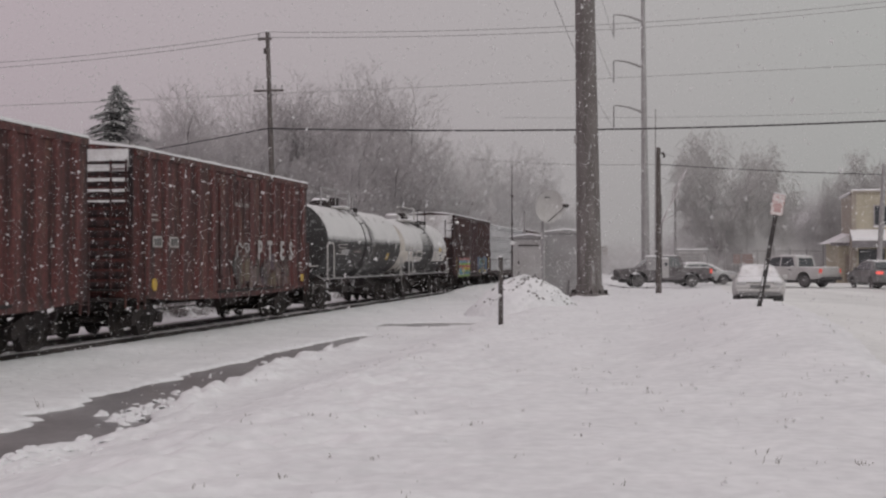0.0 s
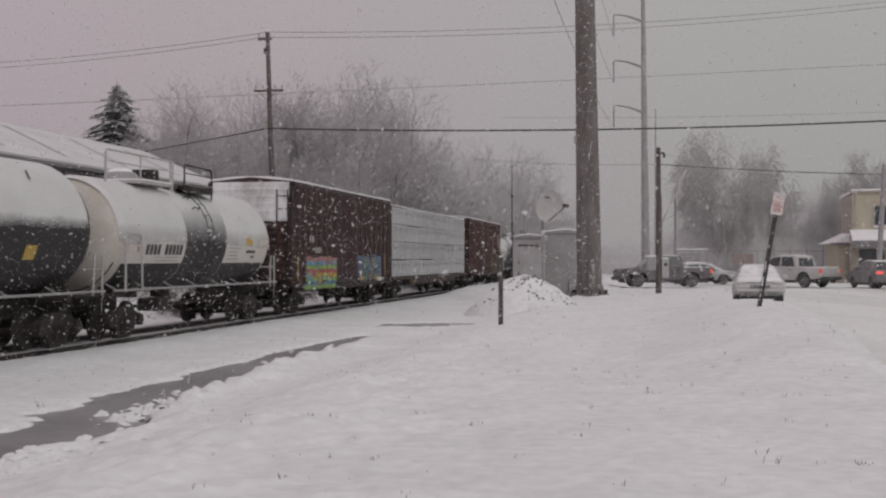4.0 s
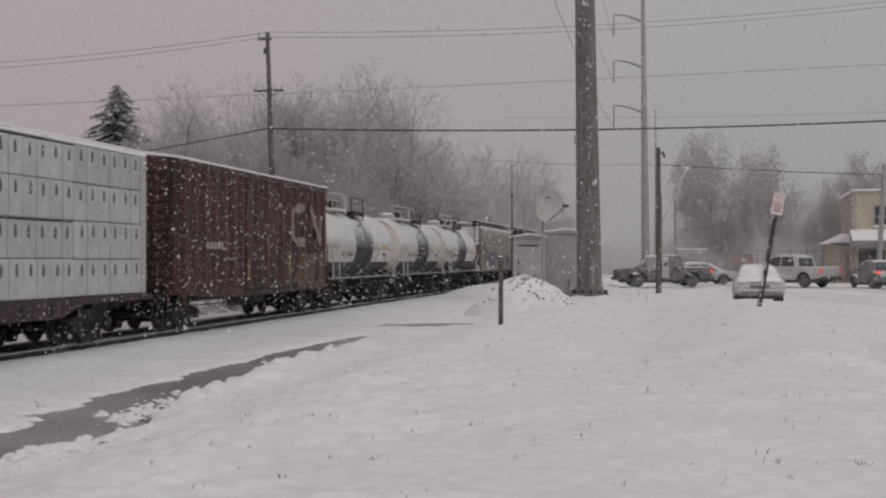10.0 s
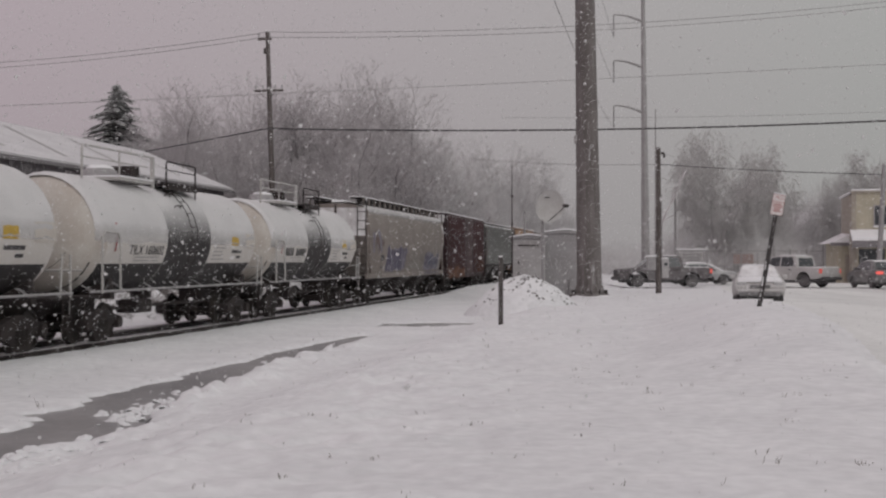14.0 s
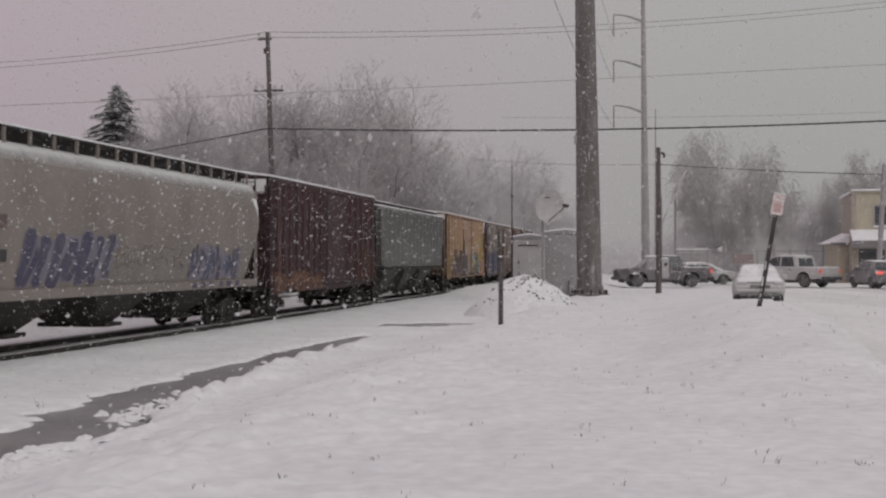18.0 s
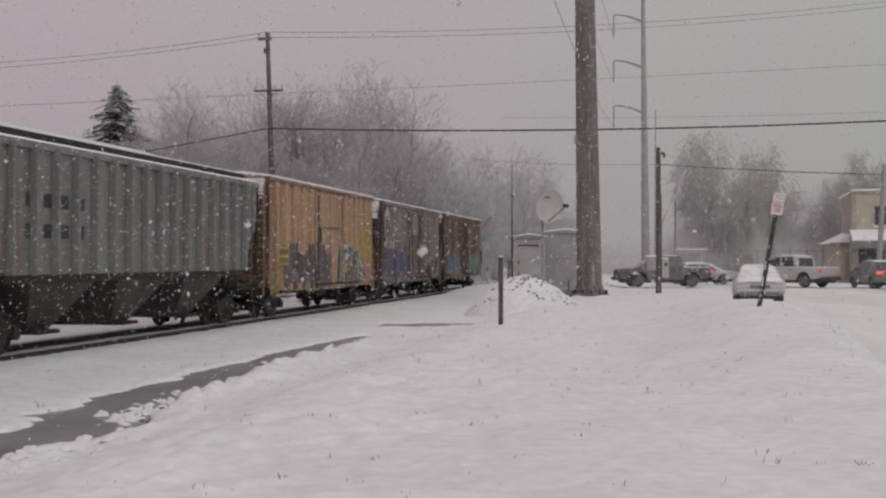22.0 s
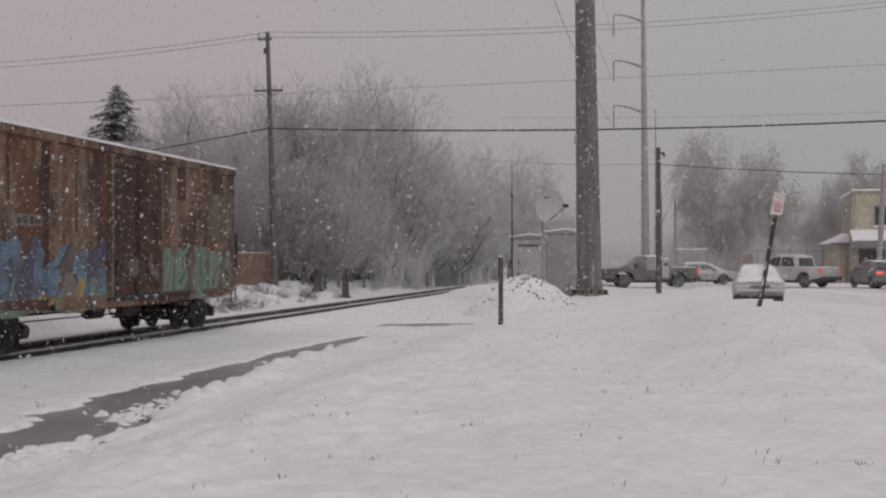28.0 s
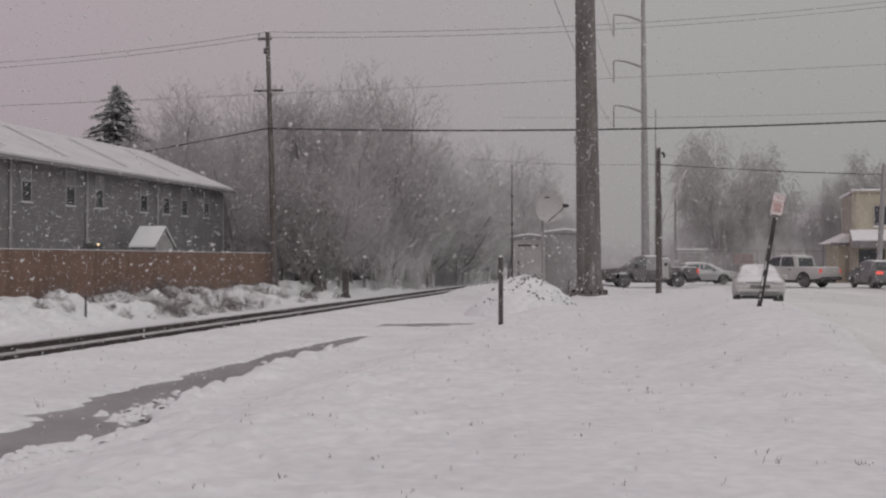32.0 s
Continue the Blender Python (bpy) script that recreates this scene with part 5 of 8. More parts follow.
    # end platforms, bolsters, draft sills, side handrail
    for sgn in (-1, 1):
        part("draft_sill", Geo().box(min(sgn * (half - 3.0), sgn * half), max(sgn * (half - 3.0), sgn * half), -0.35, 0.35, 0.72, 1.1, 0.02), UNDER, car)
        part("end_platform", Geo().box(min(sgn * (half - 1.1), sgn * (half + 0.05)), max(sgn * (half - 1.1), sgn * (half + 0.05)), -1.4, 1.4, 1.1, 1.16, 0.01), UNDER, car)
        part("bolster_web", Geo().prism([(-1.38, 1.05), (1.38, 1.05), (1.3, 1.55), (0.6, 1.2), (-0.6, 1.2), (-1.3, 1.55)], -0.12, 0.12), UNDER, car, m=pose(sgn * (half - 1.75), 0, 0, 0, 0, 90))
        if sgn < 0:
            part("grab_loop", Geo().pipe([(-half + 0.75, -1.56, 1.2), (-half + 0.75, -1.56, 2.55), (-half + 0.88, -1.56, 2.66), (-half + 1.6, -1.56, 2.64), (-half + 1.75, -1.56, 2.5), (-half + 1.78, -1.56, 1.25)], 0.03), STEEL_WHITE, car, "pale looped grab rail")
        else:
            part("grab_loop", Geo().pipe([(half - 0.05, -1.38, 0.7), (half - 0.05, -1.38, 2.1), (half - 0.5, -1.4, 2.12), (half - 0.6, -1.4, 1.15)], 0.028), STEEL_WHITE, car, "pale grab rail")
        part("end_rail", Geo().pipe([(sgn * (half - 0.05), -1.38, 1.75), (sgn * (half - 0.05), 1.38, 1.75)], 0.028), STEEL_WHITE, car, "pale grab rail")
        st = Geo()
        for z in (0.45, 0.75):
            st.tube((sgn * (half - 0.1), -1.42, z), (sgn * (half - 0.5), -1.42, z), 0.018)
        for x in (0.1, 0.5):
            st.tube((sgn * (half - x), -1.42, 0.42), (sgn * (half - x), -1.42, 1.1), 0.018)
        part("step", st, UNDER, car)
    for sgn in (-1, 1):
        hr = Geo().pipe([(-half + 0.2, sgn * 1.5, 1.25), (half - 0.2, sgn * 1.5, 1.25)], 0.03)
        for x in np.linspace(-half + 0.4, half - 0.4, 8):
            hr.tube((x, sgn * 1.5, 1.25), (x, sgn * 1.2, 1.4), 0.018, 0.018, 5)
        rail_ob = part("side_handrail", hr, CABINET_DARK if sgn < 0 else UNDER, car, "snow-topped side handrail")
    part("outlet_valve", Geo().tube((0, 0, zc - radius - 0.3), (0, 0, zc - radius + 0.1), 0.16, 0.2, 10).box(-0.25, 0.25, -0.2, 0.2, zc - radius - 0.2, zc - radius + 0.05), UNDER, car)
    part("belly_pipe", Geo().pipe([(-half + 2.8, -0.5, 0.75), (half - 2.8, -0.5, 0.75)], 0.05).box(-2.4, -1.4, -0.9, -0.3, 0.6, 0.95, 0.03), UNDER, car)
    st = Geo()
    for x in (-0.25, 0.3):
        st.tube((x, -1.5, 0.35), (x, -1.5, 1.25), 0.022)
    for z in (0.38, 0.7):
        st.tube((-0.25, -1.5, z), (0.3, -1.5, z), 0.018)
    part("step", st, UNDER, car)

    def on_side(name, mat, x0, x1, z0, z1, label=""):
        a0, a1 = math.asin((z0 - zc) / radius), math.asin((z1 - zc) / radius)
        r = radius + 0.011
        g = Geo().loft([[(x, -r * math.cos(a), zc + r * math.sin(a)) for a in np.linspace(a0, a1, 5)] for x in (x0, x1)], cap=False, close=False)
        return part(name, g, mat, car, label)

    if shell_paint != "black":
        on_side("placard", YELLOW, band + 1.85, band + 2.5, 2.42, 2.76, "yellow placard")
        for k in range(6):
            on_side("lettering_block", CABINET_DARK, band + 0.3, band + 1.35 - 0.12 * (k % 3), 2.0 + k * 0.11, 2.03 + k * 0.11)
        on_side("lettering_block", BLACK_MARK, band + 1.95, band + 2.85, 2.2, 2.29)
        on_side("lettering_block", BLACK_MARK, band + 2.5, band + 2.85, 2.04, 2.12)
        on_side("grey_patch", TANK_CREAM, band + 3.2, band + 4.2, 2.36, 2.8)
        on_side("reflector_strip", PAINT_RED, -band - 3.3, -band - 3.22, 2.2, 3.1, "faded orange strip")
        for k in range(2):
            on_side("lettering_block", CABINET_DARK, -band - 2.0, -band - 0.4, 1.96 + 0.09 * k, 1.985 + 0.09 * k)
        if text:
            me = writing(text, 0.42, 0.002)
            me.materials.append(BLACK_MARK)
            vs = [v.co.copy() for v in me.vertices]
            for v, c in zip(me.vertices, vs):
                a = math.asin((2.13 + 0.8 * c.z - zc) / radius)
                r = radius + 0.012 - c.y
                v.co = Vector((c.x, -r * math.cos(a), zc + r * math.sin(a)))
            part("lettering", me, None, car, "black reporting mark", m=pose(-band - 1.3, 0, 0))
        else:
            for k in range(10):
                if k != 4:
                    on_side("lettering_block", BLACK_MARK, -band - 2.75 + 0.26 * k, -band - 2.57 + 0.26 * k, 2.13, 2.4)
    else:
        # bare brackets poking through the snow, and two bare slots by the ladder
        for x in (-6.6, -5.0, -3.4, 1.6, 3.2, 4.8):
            a0, a1 = 0.72, 0.92
            r = radius + 0.07
            part("bracket", Geo().loft([[(x + dx + (0.22 if a > a0 else 0.0), -r * math.cos(a), zc + r * math.sin(a)) for a in (a0, a1)] for dx in (-0.035, 0.035)], cap=False, close=False), UNDER, car, "bare steel bracket in the snow")
        for x in (0.55, 1.05):
            r = radius + 0.05
            part("bare_slot", Geo().loft([[(x + dx - 0.25 * q, -r * math.cos(0.12 + 0.42 * q), zc + r * math.sin(0.12 + 0.42 * q)) for q in (0, 0.5, 1)] for dx in (-0.06, 0.06)], cap=False, close=False), TANK_BLACK, car, "bare black slot in the snow")
        on_side("placard", YELLOW, 4.1, 4.6, 2.0, 2.3, "yellow placard")
        on_side("lettering_block", CABINET_DARK, -4.7, -3.4, 2.2, 2.42)
        on_side("lettering_block", FADED_MARK, 1.2, 1.3, 2.1, 2.7)
        on_side("lettering_block", FADED_MARK, -2.6, -1.2, 2.3, 2.38)
        for k in range(4):
            on_side("lettering_block", WHITE_MARK, -5.2, -4.1 + 0.1 * k, 2.2 + 0.13 * k, 2.24 + 0.13 * k)
        for x in (-0.55, 0.5):
            part("strap_band", Geo().loft([[(x + dx, -(radius + 0.05) * math.cos(2 * math.pi * j / 40), zc + (radius + 0.05) * math.sin(2 * math.pi * j / 40)) for j in range(40)] for dx in (-0.04, 0.04)]), TANK_BLACK, car)
    running_gear(car, half, 1.75)
    MOVING.append((car, (s0 + s1) / 2))
    return car, half


HOPPER_SIDE = [(1.25, 1.40), (1.9, 1.52), (2.8, 1.57), (3.6, 1.55), (4.1, 1.44)]


def hopper_surface(x, z):
    return -float(np.interp(z, [a for a, _ in HOPPER_SIDE], [b for _, b in HOPPER_SIDE])) - 0.004


def smooth_hopper(s0, s1):
    """A big covered hopper with bulging smooth sides."""
    half = (s1 - s0) / 2
    car = thing("covered_hopper", "grey-beige covered hopper car with graffiti and snowy roof", "freight car", group="freight cars of the train")
    top = 4.5

    def section(x, z_low):
        pts = []
        side = [(-1.40, z_low), (-1.52, max(z_low, 1.9)), (-1.57, max(z_low, 2.8)), (-1.55, 3.6), (-1.44, 4.1), (-1.2, 4.36), (-0.7, 4.48), (0, top)]
        pts = [(x, y, z) for y, z in side] + [(x, -y, z) for y, z in reversed(side[:-1])]
        return pts

    rings = [section(-half, 3.0), section(-half + 0.55, 2.2), section(-half + 1.15, 1.25), section(0, 1.25), section(half - 1.15, 1.25), section(half - 0.55, 2.2), section(half, 3.0)]
    part("body", Geo().loft(rings), HOPPER_GREY, car, smooth=True)
    part("side_sill", Geo().box(-half - 0.1, half + 0.1, -1.5, -1.36, 1.15, 1.38, 0.02), HOPPER_GREY, car)
    part("side_sill", Geo().box(-half - 0.1, half + 0.1, 1.36, 1.5, 1.15, 1.38, 0.02), HOPPER_GREY, car)
    # snow on the rounded shoulder and roof
    part("roof_snow", Geo().loft([[(x, y, z) for y, z in ((-1.53, 3.75), (-1.515, 3.9), (-1.475, 4.05), (-1.4, 4.22), (-1.22, 4.4), (-0.7, 4.55), (0, 4.57), (0.7, 4.55), (1.22, 4.4), (1.4, 4.22))] for x in np.linspace(-half + 0.02, half - 0.02, 12)], cap=False, close=False), FROST_HOOD, car, "snow on the roof", smooth=True)
    # running boards on short legs
    for y in (-0.95, 0.95):
        part("running_board", Geo().box(-half - 0.3, half + 0.3, y - 0.3, y + 0.3, 4.72, 4.75), UNDER, car)
        part("board_snow", Geo().box(-half - 0.3, half + 0.3, y - 0.29, y + 0.29, 4.752, 4.80, 0.01), SNOW, car)
        leg = Geo().box(-0.04, 0.04, y - 0.03, y + 0.03, 4.4, 4.72).mesh("board_leg", HOPPER_GREY)
        for x in np.linspace(-half + 0.2, half - 0.2, 18):
            part("board_leg", leg, None, car, m=pose(x, -0.28 if y < 0 else 0.28, 0))
        # Dark strip under the board, built in place of the shade there.
        part("board_gap_shade", Geo().box(-half, half, y - 0.02, y + 0.02, 4.45, 4.7), UNDER, car)
    for x in np.linspace(-half + 2, half - 2, 4):
        part("hatch", Geo().box(x - 1.6, x + 1.6, -0.3, 0.3, 4.5, 4.66, 0.04), SNOW, car, "snow-covered hatch cover")
    for sgn in (-1, 1):
        part("end_post", Geo().box(min(sgn * (half - 0.04), sgn * (half + 0.03)), max(sgn * (half - 0.04), sgn * (half + 0.03)), -1.5, -1.42, 1.2, 4.2), HOPPER_GREY, car)
        part("end_post", Geo().box(min(sgn * (half - 0.04), sgn * (half + 0.03)), max(sgn * (half - 0.04), sgn * (half + 0.03)), 1.42, 1.5, 1.2, 4.2), HOPPER_GREY, car)
        rung_ladder(car, -1.42, -1.02, sgn * (half + 0.06), 0.8, 4.7, 10, HOPPER_GRIME, across=False)
        part("end_platform", Geo().box(min(sgn * (half - 1.2), sgn * (half + 0.15)), max(sgn * (half - 1.2), sgn * (half + 0.15)), -1.4, 1.4, 1.08, 1.14), UNDER, car)
        for y in (-1.0, 1.0):
            part("slope_brace", Geo().tube((sgn * (half - 0.05), y, 1.14), (sgn * (half - 0.4), y, 2.6), 0.05), HOPPER_GREY, car)
        part("end_web", Geo().box(min(sgn * (half - 0.9), sgn * (half - 0.1)), max(sgn * (half - 0.9), sgn * (half - 0.1)), -0.04, 0.04, 1.14, 2.6), UNDER, car)
        part("end_seam", Geo().box(min(sgn * half, sgn * (half + 0.02)), max(sgn * half, sgn * (half + 0.02)), -0.03, 0.03, 3.0, 4.45), UNDER, car)
    for y0, y1 in ((-1.36, -0.06), (0.06, 1.36)):
        part("end_snow", Geo().box(-half - 0.03, -half - 0.004, y0, y1, 3.05, 4.3, 0.01), SNOW_THIN, car, "snow plastered on the end")
    part("corner_snow", Geo().loft([[(x, hopper_surface(x, z) - 0.008, z) for z in (zl, (zl + 3.95) / 2, 3.95)] for x, zl in ((half - 0.5, 3.9), (half - 0.22, 3.6), (half - 0.03, 3.3))], cap=False, close=False), SNOW_THIN, car, "snow plastered on the trailing corner")
    part("brake_platform", Geo().box(-half - 0.25, -half, -0.2, 0.9, 2.9, 2.94), UNDER, car)
    for x in (-half * 0.52, 0.0, half * 0.52):
        part("hopper_bay", Geo().loft([[(x + a * dx, b * dy, z) for a, b in ((-1, -1), (1, -1), (1, 1), (-1, 1))] for dx, dy, z in ((2.0, 1.42, 1.3), (0.55, 0.6, 0.42))]), UNDER, car, "sloping discharge bay")
        part("outlet_gate", Geo().box(x - 0.5, x + 0.5, -0.9, 0.9, 0.33, 0.43, 0.01), UNDER, car)
    spray_field(car, -5.9, -1.1, 1.5, 2.5, hopper_surface, PAINT_LILAC, 27, 0.1, 0.003)
    graffiti(car, -5.9, -1.2, 1.5, 2.5, hopper_surface, [PAINT_NAVY], PAINT_LILAC, 5, 5, 0.3, bold=0.78, upright=True)
    spray_field(car, -1.6, 3.2, 1.45, 2.3, hopper_surface, HOPPER_GRIME_PALE, 28, 0.12, 0.004)
    graffiti(car, -1.3, 3.4, 1.85, 2.25, hopper_surface, [HOPPER_GREY, HOPPER_GRIME_PALE], PAINT_PLUM, 29, 7, 0.05, bold=0.9)
    spray_field(car, 3.6, 8.0, 1.44, 2.3, hopper_surface, PAINT_LILAC, 8, 0.2, 0.005)
    graffiti(car, 3.7, 8.0, 1.45, 2.4, hopper_surface, [PAINT_NAVY, PAINT_BLUE, PAINT_NAVY, PAINT_SKY], PAINT_NAVY, 9, 8, 0.15, bold=0.7)
    # a tall splash of lilac and plum near the leading end, and small plates below it
    graffiti(car, -9.0, -7.3, 2.3, 3.5, hopper_surface, [PAINT_LILAC, PAINT_PLUM, PAINT_LILAC], PAINT_LILAC, 19, 2, -0.35, bold=0.95)
    for x0, x1, z0, z1, m in ((-7.35, -6.65, 2.62, 2.9, PAINT_PLUM), (-7.3, -6.6, 1.95, 2.2, BLACK_MARK), (-7.3, -6.7, 1.62, 1.68, BLACK_MARK)):
        part("data_panel", Geo().loft([[(x, hopper_surface(x, z) - 0.006, z) for z in (z0, (z0 + z1) / 2, z1)] for x in (x0, x1)], cap=False, close=False), m, car)
    patches(car, "graffiti_dab", PAINT_NAVY, [(x, x + 0.35, 1.2, 1.36) for x in (3.9, 4.6, 5.3, 6.1, 6.8, 7.6)], -1.504)
    running_gear(car, half, 1.6)
    MOVING.append((car, (s0 + s1) / 2))
    return car


def ribbed_hopper(s0, s1):
    """A covered hopper with outside posts."""
    half = (s1 - s0) / 2
    car = thing("covered_hopper", "grey-green ribbed covered hopper car with snowy roof", "freight car", group="freight cars of the train")
    W = 1.5
    part("body", Geo().prism([(-half, 3.3), (-half + 1.5, 1.65), (half - 1.5, 1.65), (half, 3.3), (half, 4.42), (-half, 4.42)], -W, W), HOPPER_GREEN, car)
    part("side_plate", Geo().prism([(-half, 4.0), (-half + 0.25, 3.2), (-half + 1.5, 1.65), (half - 1.5, 1.65), (half - 0.25, 3.2), (half, 4.0), (half, 4.42), (-half, 4.42)], -W - 0.02, -W + 0.01), HOPPER_GREEN, car)
    part("roof", Geo().loft([[(x, -W - 0.05, 4.42), (x, -W - 0.05, 4.47), (x, 0, 4.62), (x, W + 0.05, 4.47), (x, W + 0.05, 4.42)] for x in (-half, half)]), HOPPER_GREEN, car)
    part("roof_snow", Geo().loft([[(x, -W - 0.03, 4.475), (x, -W + 0.1, 4.54), (x, 0, 4.69), (x, W - 0.1, 4.54), (x, W + 0.03, 4.475), (x, 0, 4.625)] for x in np.linspace(-half, half, 10)]), SNOW, car, "snow on the roof", smooth=True)
    post = Geo().box(-0.045, 0.045, -W - 0.2, -W - 0.02, 1.67, 4.38, 0.01).mesh("side_post", HOPPER_GREEN)
    n = 16
    for i in range(n):
        x = -half + 1.55 + (2 * half - 3.1) * i / (n - 1)
        part("side_post", post, None, car, m=pose(x, 0, 0))
    for x in (-half + 0.6, half - 0.6, -half + 1.1, half - 1.1):
        lowz = 1.65 + (abs(abs(x) - (half - 1.5))) * 1.1
        part("side_post", Geo().box(x - 0.04, x + 0.04, -W - 0.12, -W - 0.02, lowz + 0.2, 4.38, 0.01), HOPPER_GREEN, car)
    part("top_chord", Geo().box(-half, half, -W - 0.1, -W + 0.0, 4.3, 4.418, 0.01), HOPPER_GREEN, car)
    part("running_board", Geo().box(-half - 0.3, half - 0.25, -1.25, -0.7, 4.67, 4.71), UNDER, car)
    part("board_snow", Geo().box(-half - 0.3, half - 0.25, -1.24, -0.71, 4.712, 4.75, 0.01), SNOW, car)
    leg = Geo().box(-0.03, 0.03, -1.0, -0.9, 4.5, 4.67).mesh("board_leg", UNDER)
    for x in np.linspace(-half + 0.3, half - 0.5, 14):
        part("board_leg", leg, None, car, m=pose(x, 0, 0))
    part("board_rail", Geo().box(-half, half - 0.3, -1.24, -1.2, 4.6, 4.67), UNDER, car)
    for sgn in (-1, 1):
        part("end_post", Geo().box(min(sgn * (half - 0.06), sgn * (half + 0.03)), max(sgn * (half - 0.06), sgn * (half + 0.03)), -W, -W + 0.1, 1.1, 4.42), UNDER, car)
        part("end_post", Geo().box(min(sgn * (half - 0.06), sgn * (half + 0.03)), max(sgn * (half - 0.06), sgn * (half + 0.03)), W - 0.1, W, 1.1, 4.42), UNDER, car)
        rung_ladder(car, min(sgn * (half - 0.1), sgn * (half - 0.55)), max(sgn * (half - 0.1), sgn * (half - 0.55)), -W - 0.06, 0.8, 4.4, 9, UNDER)
        part("end_platform", Geo().box(min(sgn * (half - 1.5), sgn * (half + 0.15)), max(sgn * (half - 1.5), sgn * (half + 0.15)), -1.45, 1.45, 1.05, 1.12), UNDER, car)
        part("end_web", Geo().prism([(sgn * (half - 0.1), 1.12), (sgn * (half - 1.5), 1.12), (sgn * (half - 1.5), 1.7), (sgn * (half - 0.15), 3.1)], -0.9, -0.82), UNDER, car)
        part("end_web", Geo().prism([(sgn * (half - 0.1), 1.12), (sgn * (half - 1.5), 1.12), (sgn * (half - 1.5), 1.7), (sgn * (half - 0.15), 3.1)], 0.82, 0.9), UNDER, car)
    part("center_sill", Geo().box(-half + 0.1, half - 0.1, -0.3, 0.3, 0.75, 1.1), UNDER, car)
    part("side_sill", Geo().box(-half + 1.4, half - 1.4, -W - 0.04, -W + 0.02, 1.5, 1.68, 0.01), UNDER, car)
    for x in (-half * 0.5, 0.0, half * 0.5):
        part("hopper_bay", Geo().loft([[(x + a * dx, b * dy, z) for a, b in ((-1, -1), (1, -1), (1, 1), (-1, 1))] for dx, dy, z in ((1.75, 1.46, 1.66), (0.5, 0.7, 0.42))]), HOPPER_GRIME, car, "sloping grimy discharge bay")
        part("outlet_gate", Geo().box(x - 0.5, x + 0.5, -1.0, 1.0, 0.34, 0.43, 0.01), UNDER, car)
    patches(car, "lettering_block", BLACK_MARK, [(-half + 2.3 + 0.8 * k, -half + 2.68 + 0.8 * k, 3.1, 3.4) for k in range(4)] + [(-half + 2.3 + 0.8 * k, -half + 2.68 + 0.8 * k, 2.45, 2.75) for k in range(5)], -W - 0.026)
    patches(car, "data_panel", WHITE_MARK, [(half - 3.15, half - 2.8, 1.95, 2.0), (half - 3.15, half - 2.8, 2.1, 2.2)], -W - 0.026)
    running_gear(car, half, 1.75)
    MOVING.append((car, (s0 + s1) / 2))
    return car


def lumber_car(s0, s1):
    """A centre-beam flat car stacked with wrapped lumber."""
    half = (s1 - s0) / 2
    car = thing("center_beam_flat_car", "flat car stacked with white-wrapped lumber bundles", "freight car", group="freight cars of the train")
    part("deck", Geo().box(-half - 0.6, half + 0.6, -1.5, 1.5, 0.98, 1.13, 0.02), BROWN_DARK, car)
    part("center_sill", Geo().box(-half, half, -0.35, 0.35, 0.6, 1.0), BROWN_DARK, car)
    for sgn in (-1, 1):
        part("side_sill", Geo().prism([(-half - 0.5, 1.0), (-half + 3.6, 0.98), (-half + 4.6, 0.72), (half - 4.6, 0.72), (half - 3.6, 0.98), (half + 0.5, 1.0), (half + 0.5, 1.12), (-half - 0.5, 1.12)], sgn * 1.5 - 0.04, sgn * 1.5 + 0.04), BROWN_DARK, car)
        part("bulkhead", Geo().box(min(sgn * (half + 0.08), sgn * (half + 0.4)), max(sgn * (half + 0.08), sgn * (half + 0.4)), -1.42, 1.42, 1.13, 4.62, 0.03), BROWN_DARK if sgn < 0 else CABINET, car, "end bulkhead")
        g = Geo()
        for k in range(6):
            g.box(min(sgn * (half + 0.4), sgn * (half + 0.47)), max(sgn * (half + 0.4), sgn * (half + 0.47)), -1.4, 1.4, 1.5 + k * 0.55, 1.62 + k * 0.55)
        part("bulkhead_rib", g, BROWN_DARK, car)
        part("bulkhead_snow", Geo().box(min(sgn * (half + 0.08), sgn * (half + 0.42)), max(sgn * (half + 0.08), sgn * (half + 0.42)), -1.42, 1.42, 4.622, 4.70, 0.03), SNOW, car)
    part("center_beam", Geo().box(-half, half, -0.09, 0.09, 1.13, 4.5), BROWN_DARK, car)
    rnd = random.Random(31)
    lens = [3.66, 3.8, 3.7, 3.75, 3.6, 3.72]
    tot = sum(lens)
    lens = [v * (2 * half - 0.04) / tot for v in lens]
    tier = (4.60 - 1.14) / 4
    for side in (-1, 1):
        for row in range(4):
            x = -half + 0.02
            for k, ln in enumerate(lens):
                out = 1.43 + rnd.uniform(-0.02, 0.025)
                z0 = 1.14 + row * tier + 0.006
                wide_gap = rnd.random() < 0.42
                z1 = z0 + tier - (0.045 if wide_gap else 0.01) + rnd.uniform(-0.008, 0.002)
                y0, y1 = sorted((side * 0.12, side * out))
                b = part("lumber_pack", Geo().box(x + 0.018, x + ln - 0.018, y0, y1, z0, z1, 0.035), WRAP, car, "lumber wrapped in white sheet" if row == 0 and k == 0 else "")
                if side < 0:
                    n = 6
                    mark = Geo().prism([(-0.05, z1 - 0.36), (0.05, z1 - 0.36), (0.06, z1 - 0.2), (0.012, z1 - 0.08), (-0.03, z1 - 0.1), (-0.055, z1 - 0.22)], -out - 0.0035, -out + 0.002).mesh("printed_mark", WRAP_MARK)
                    for q in range(n):
                        part("printed_mark", mark, None, b, m=pose(x + ln * (q + 0.5) / n + rnd.uniform(-0.03, 0.03), 0, rnd.uniform(-0.015, 0.015)))
                    strap = Geo().box(-0.006, 0.006, -0.003, 0.002, z0 + 0.02, z1 - 0.02).mesh("strap", STRAP)
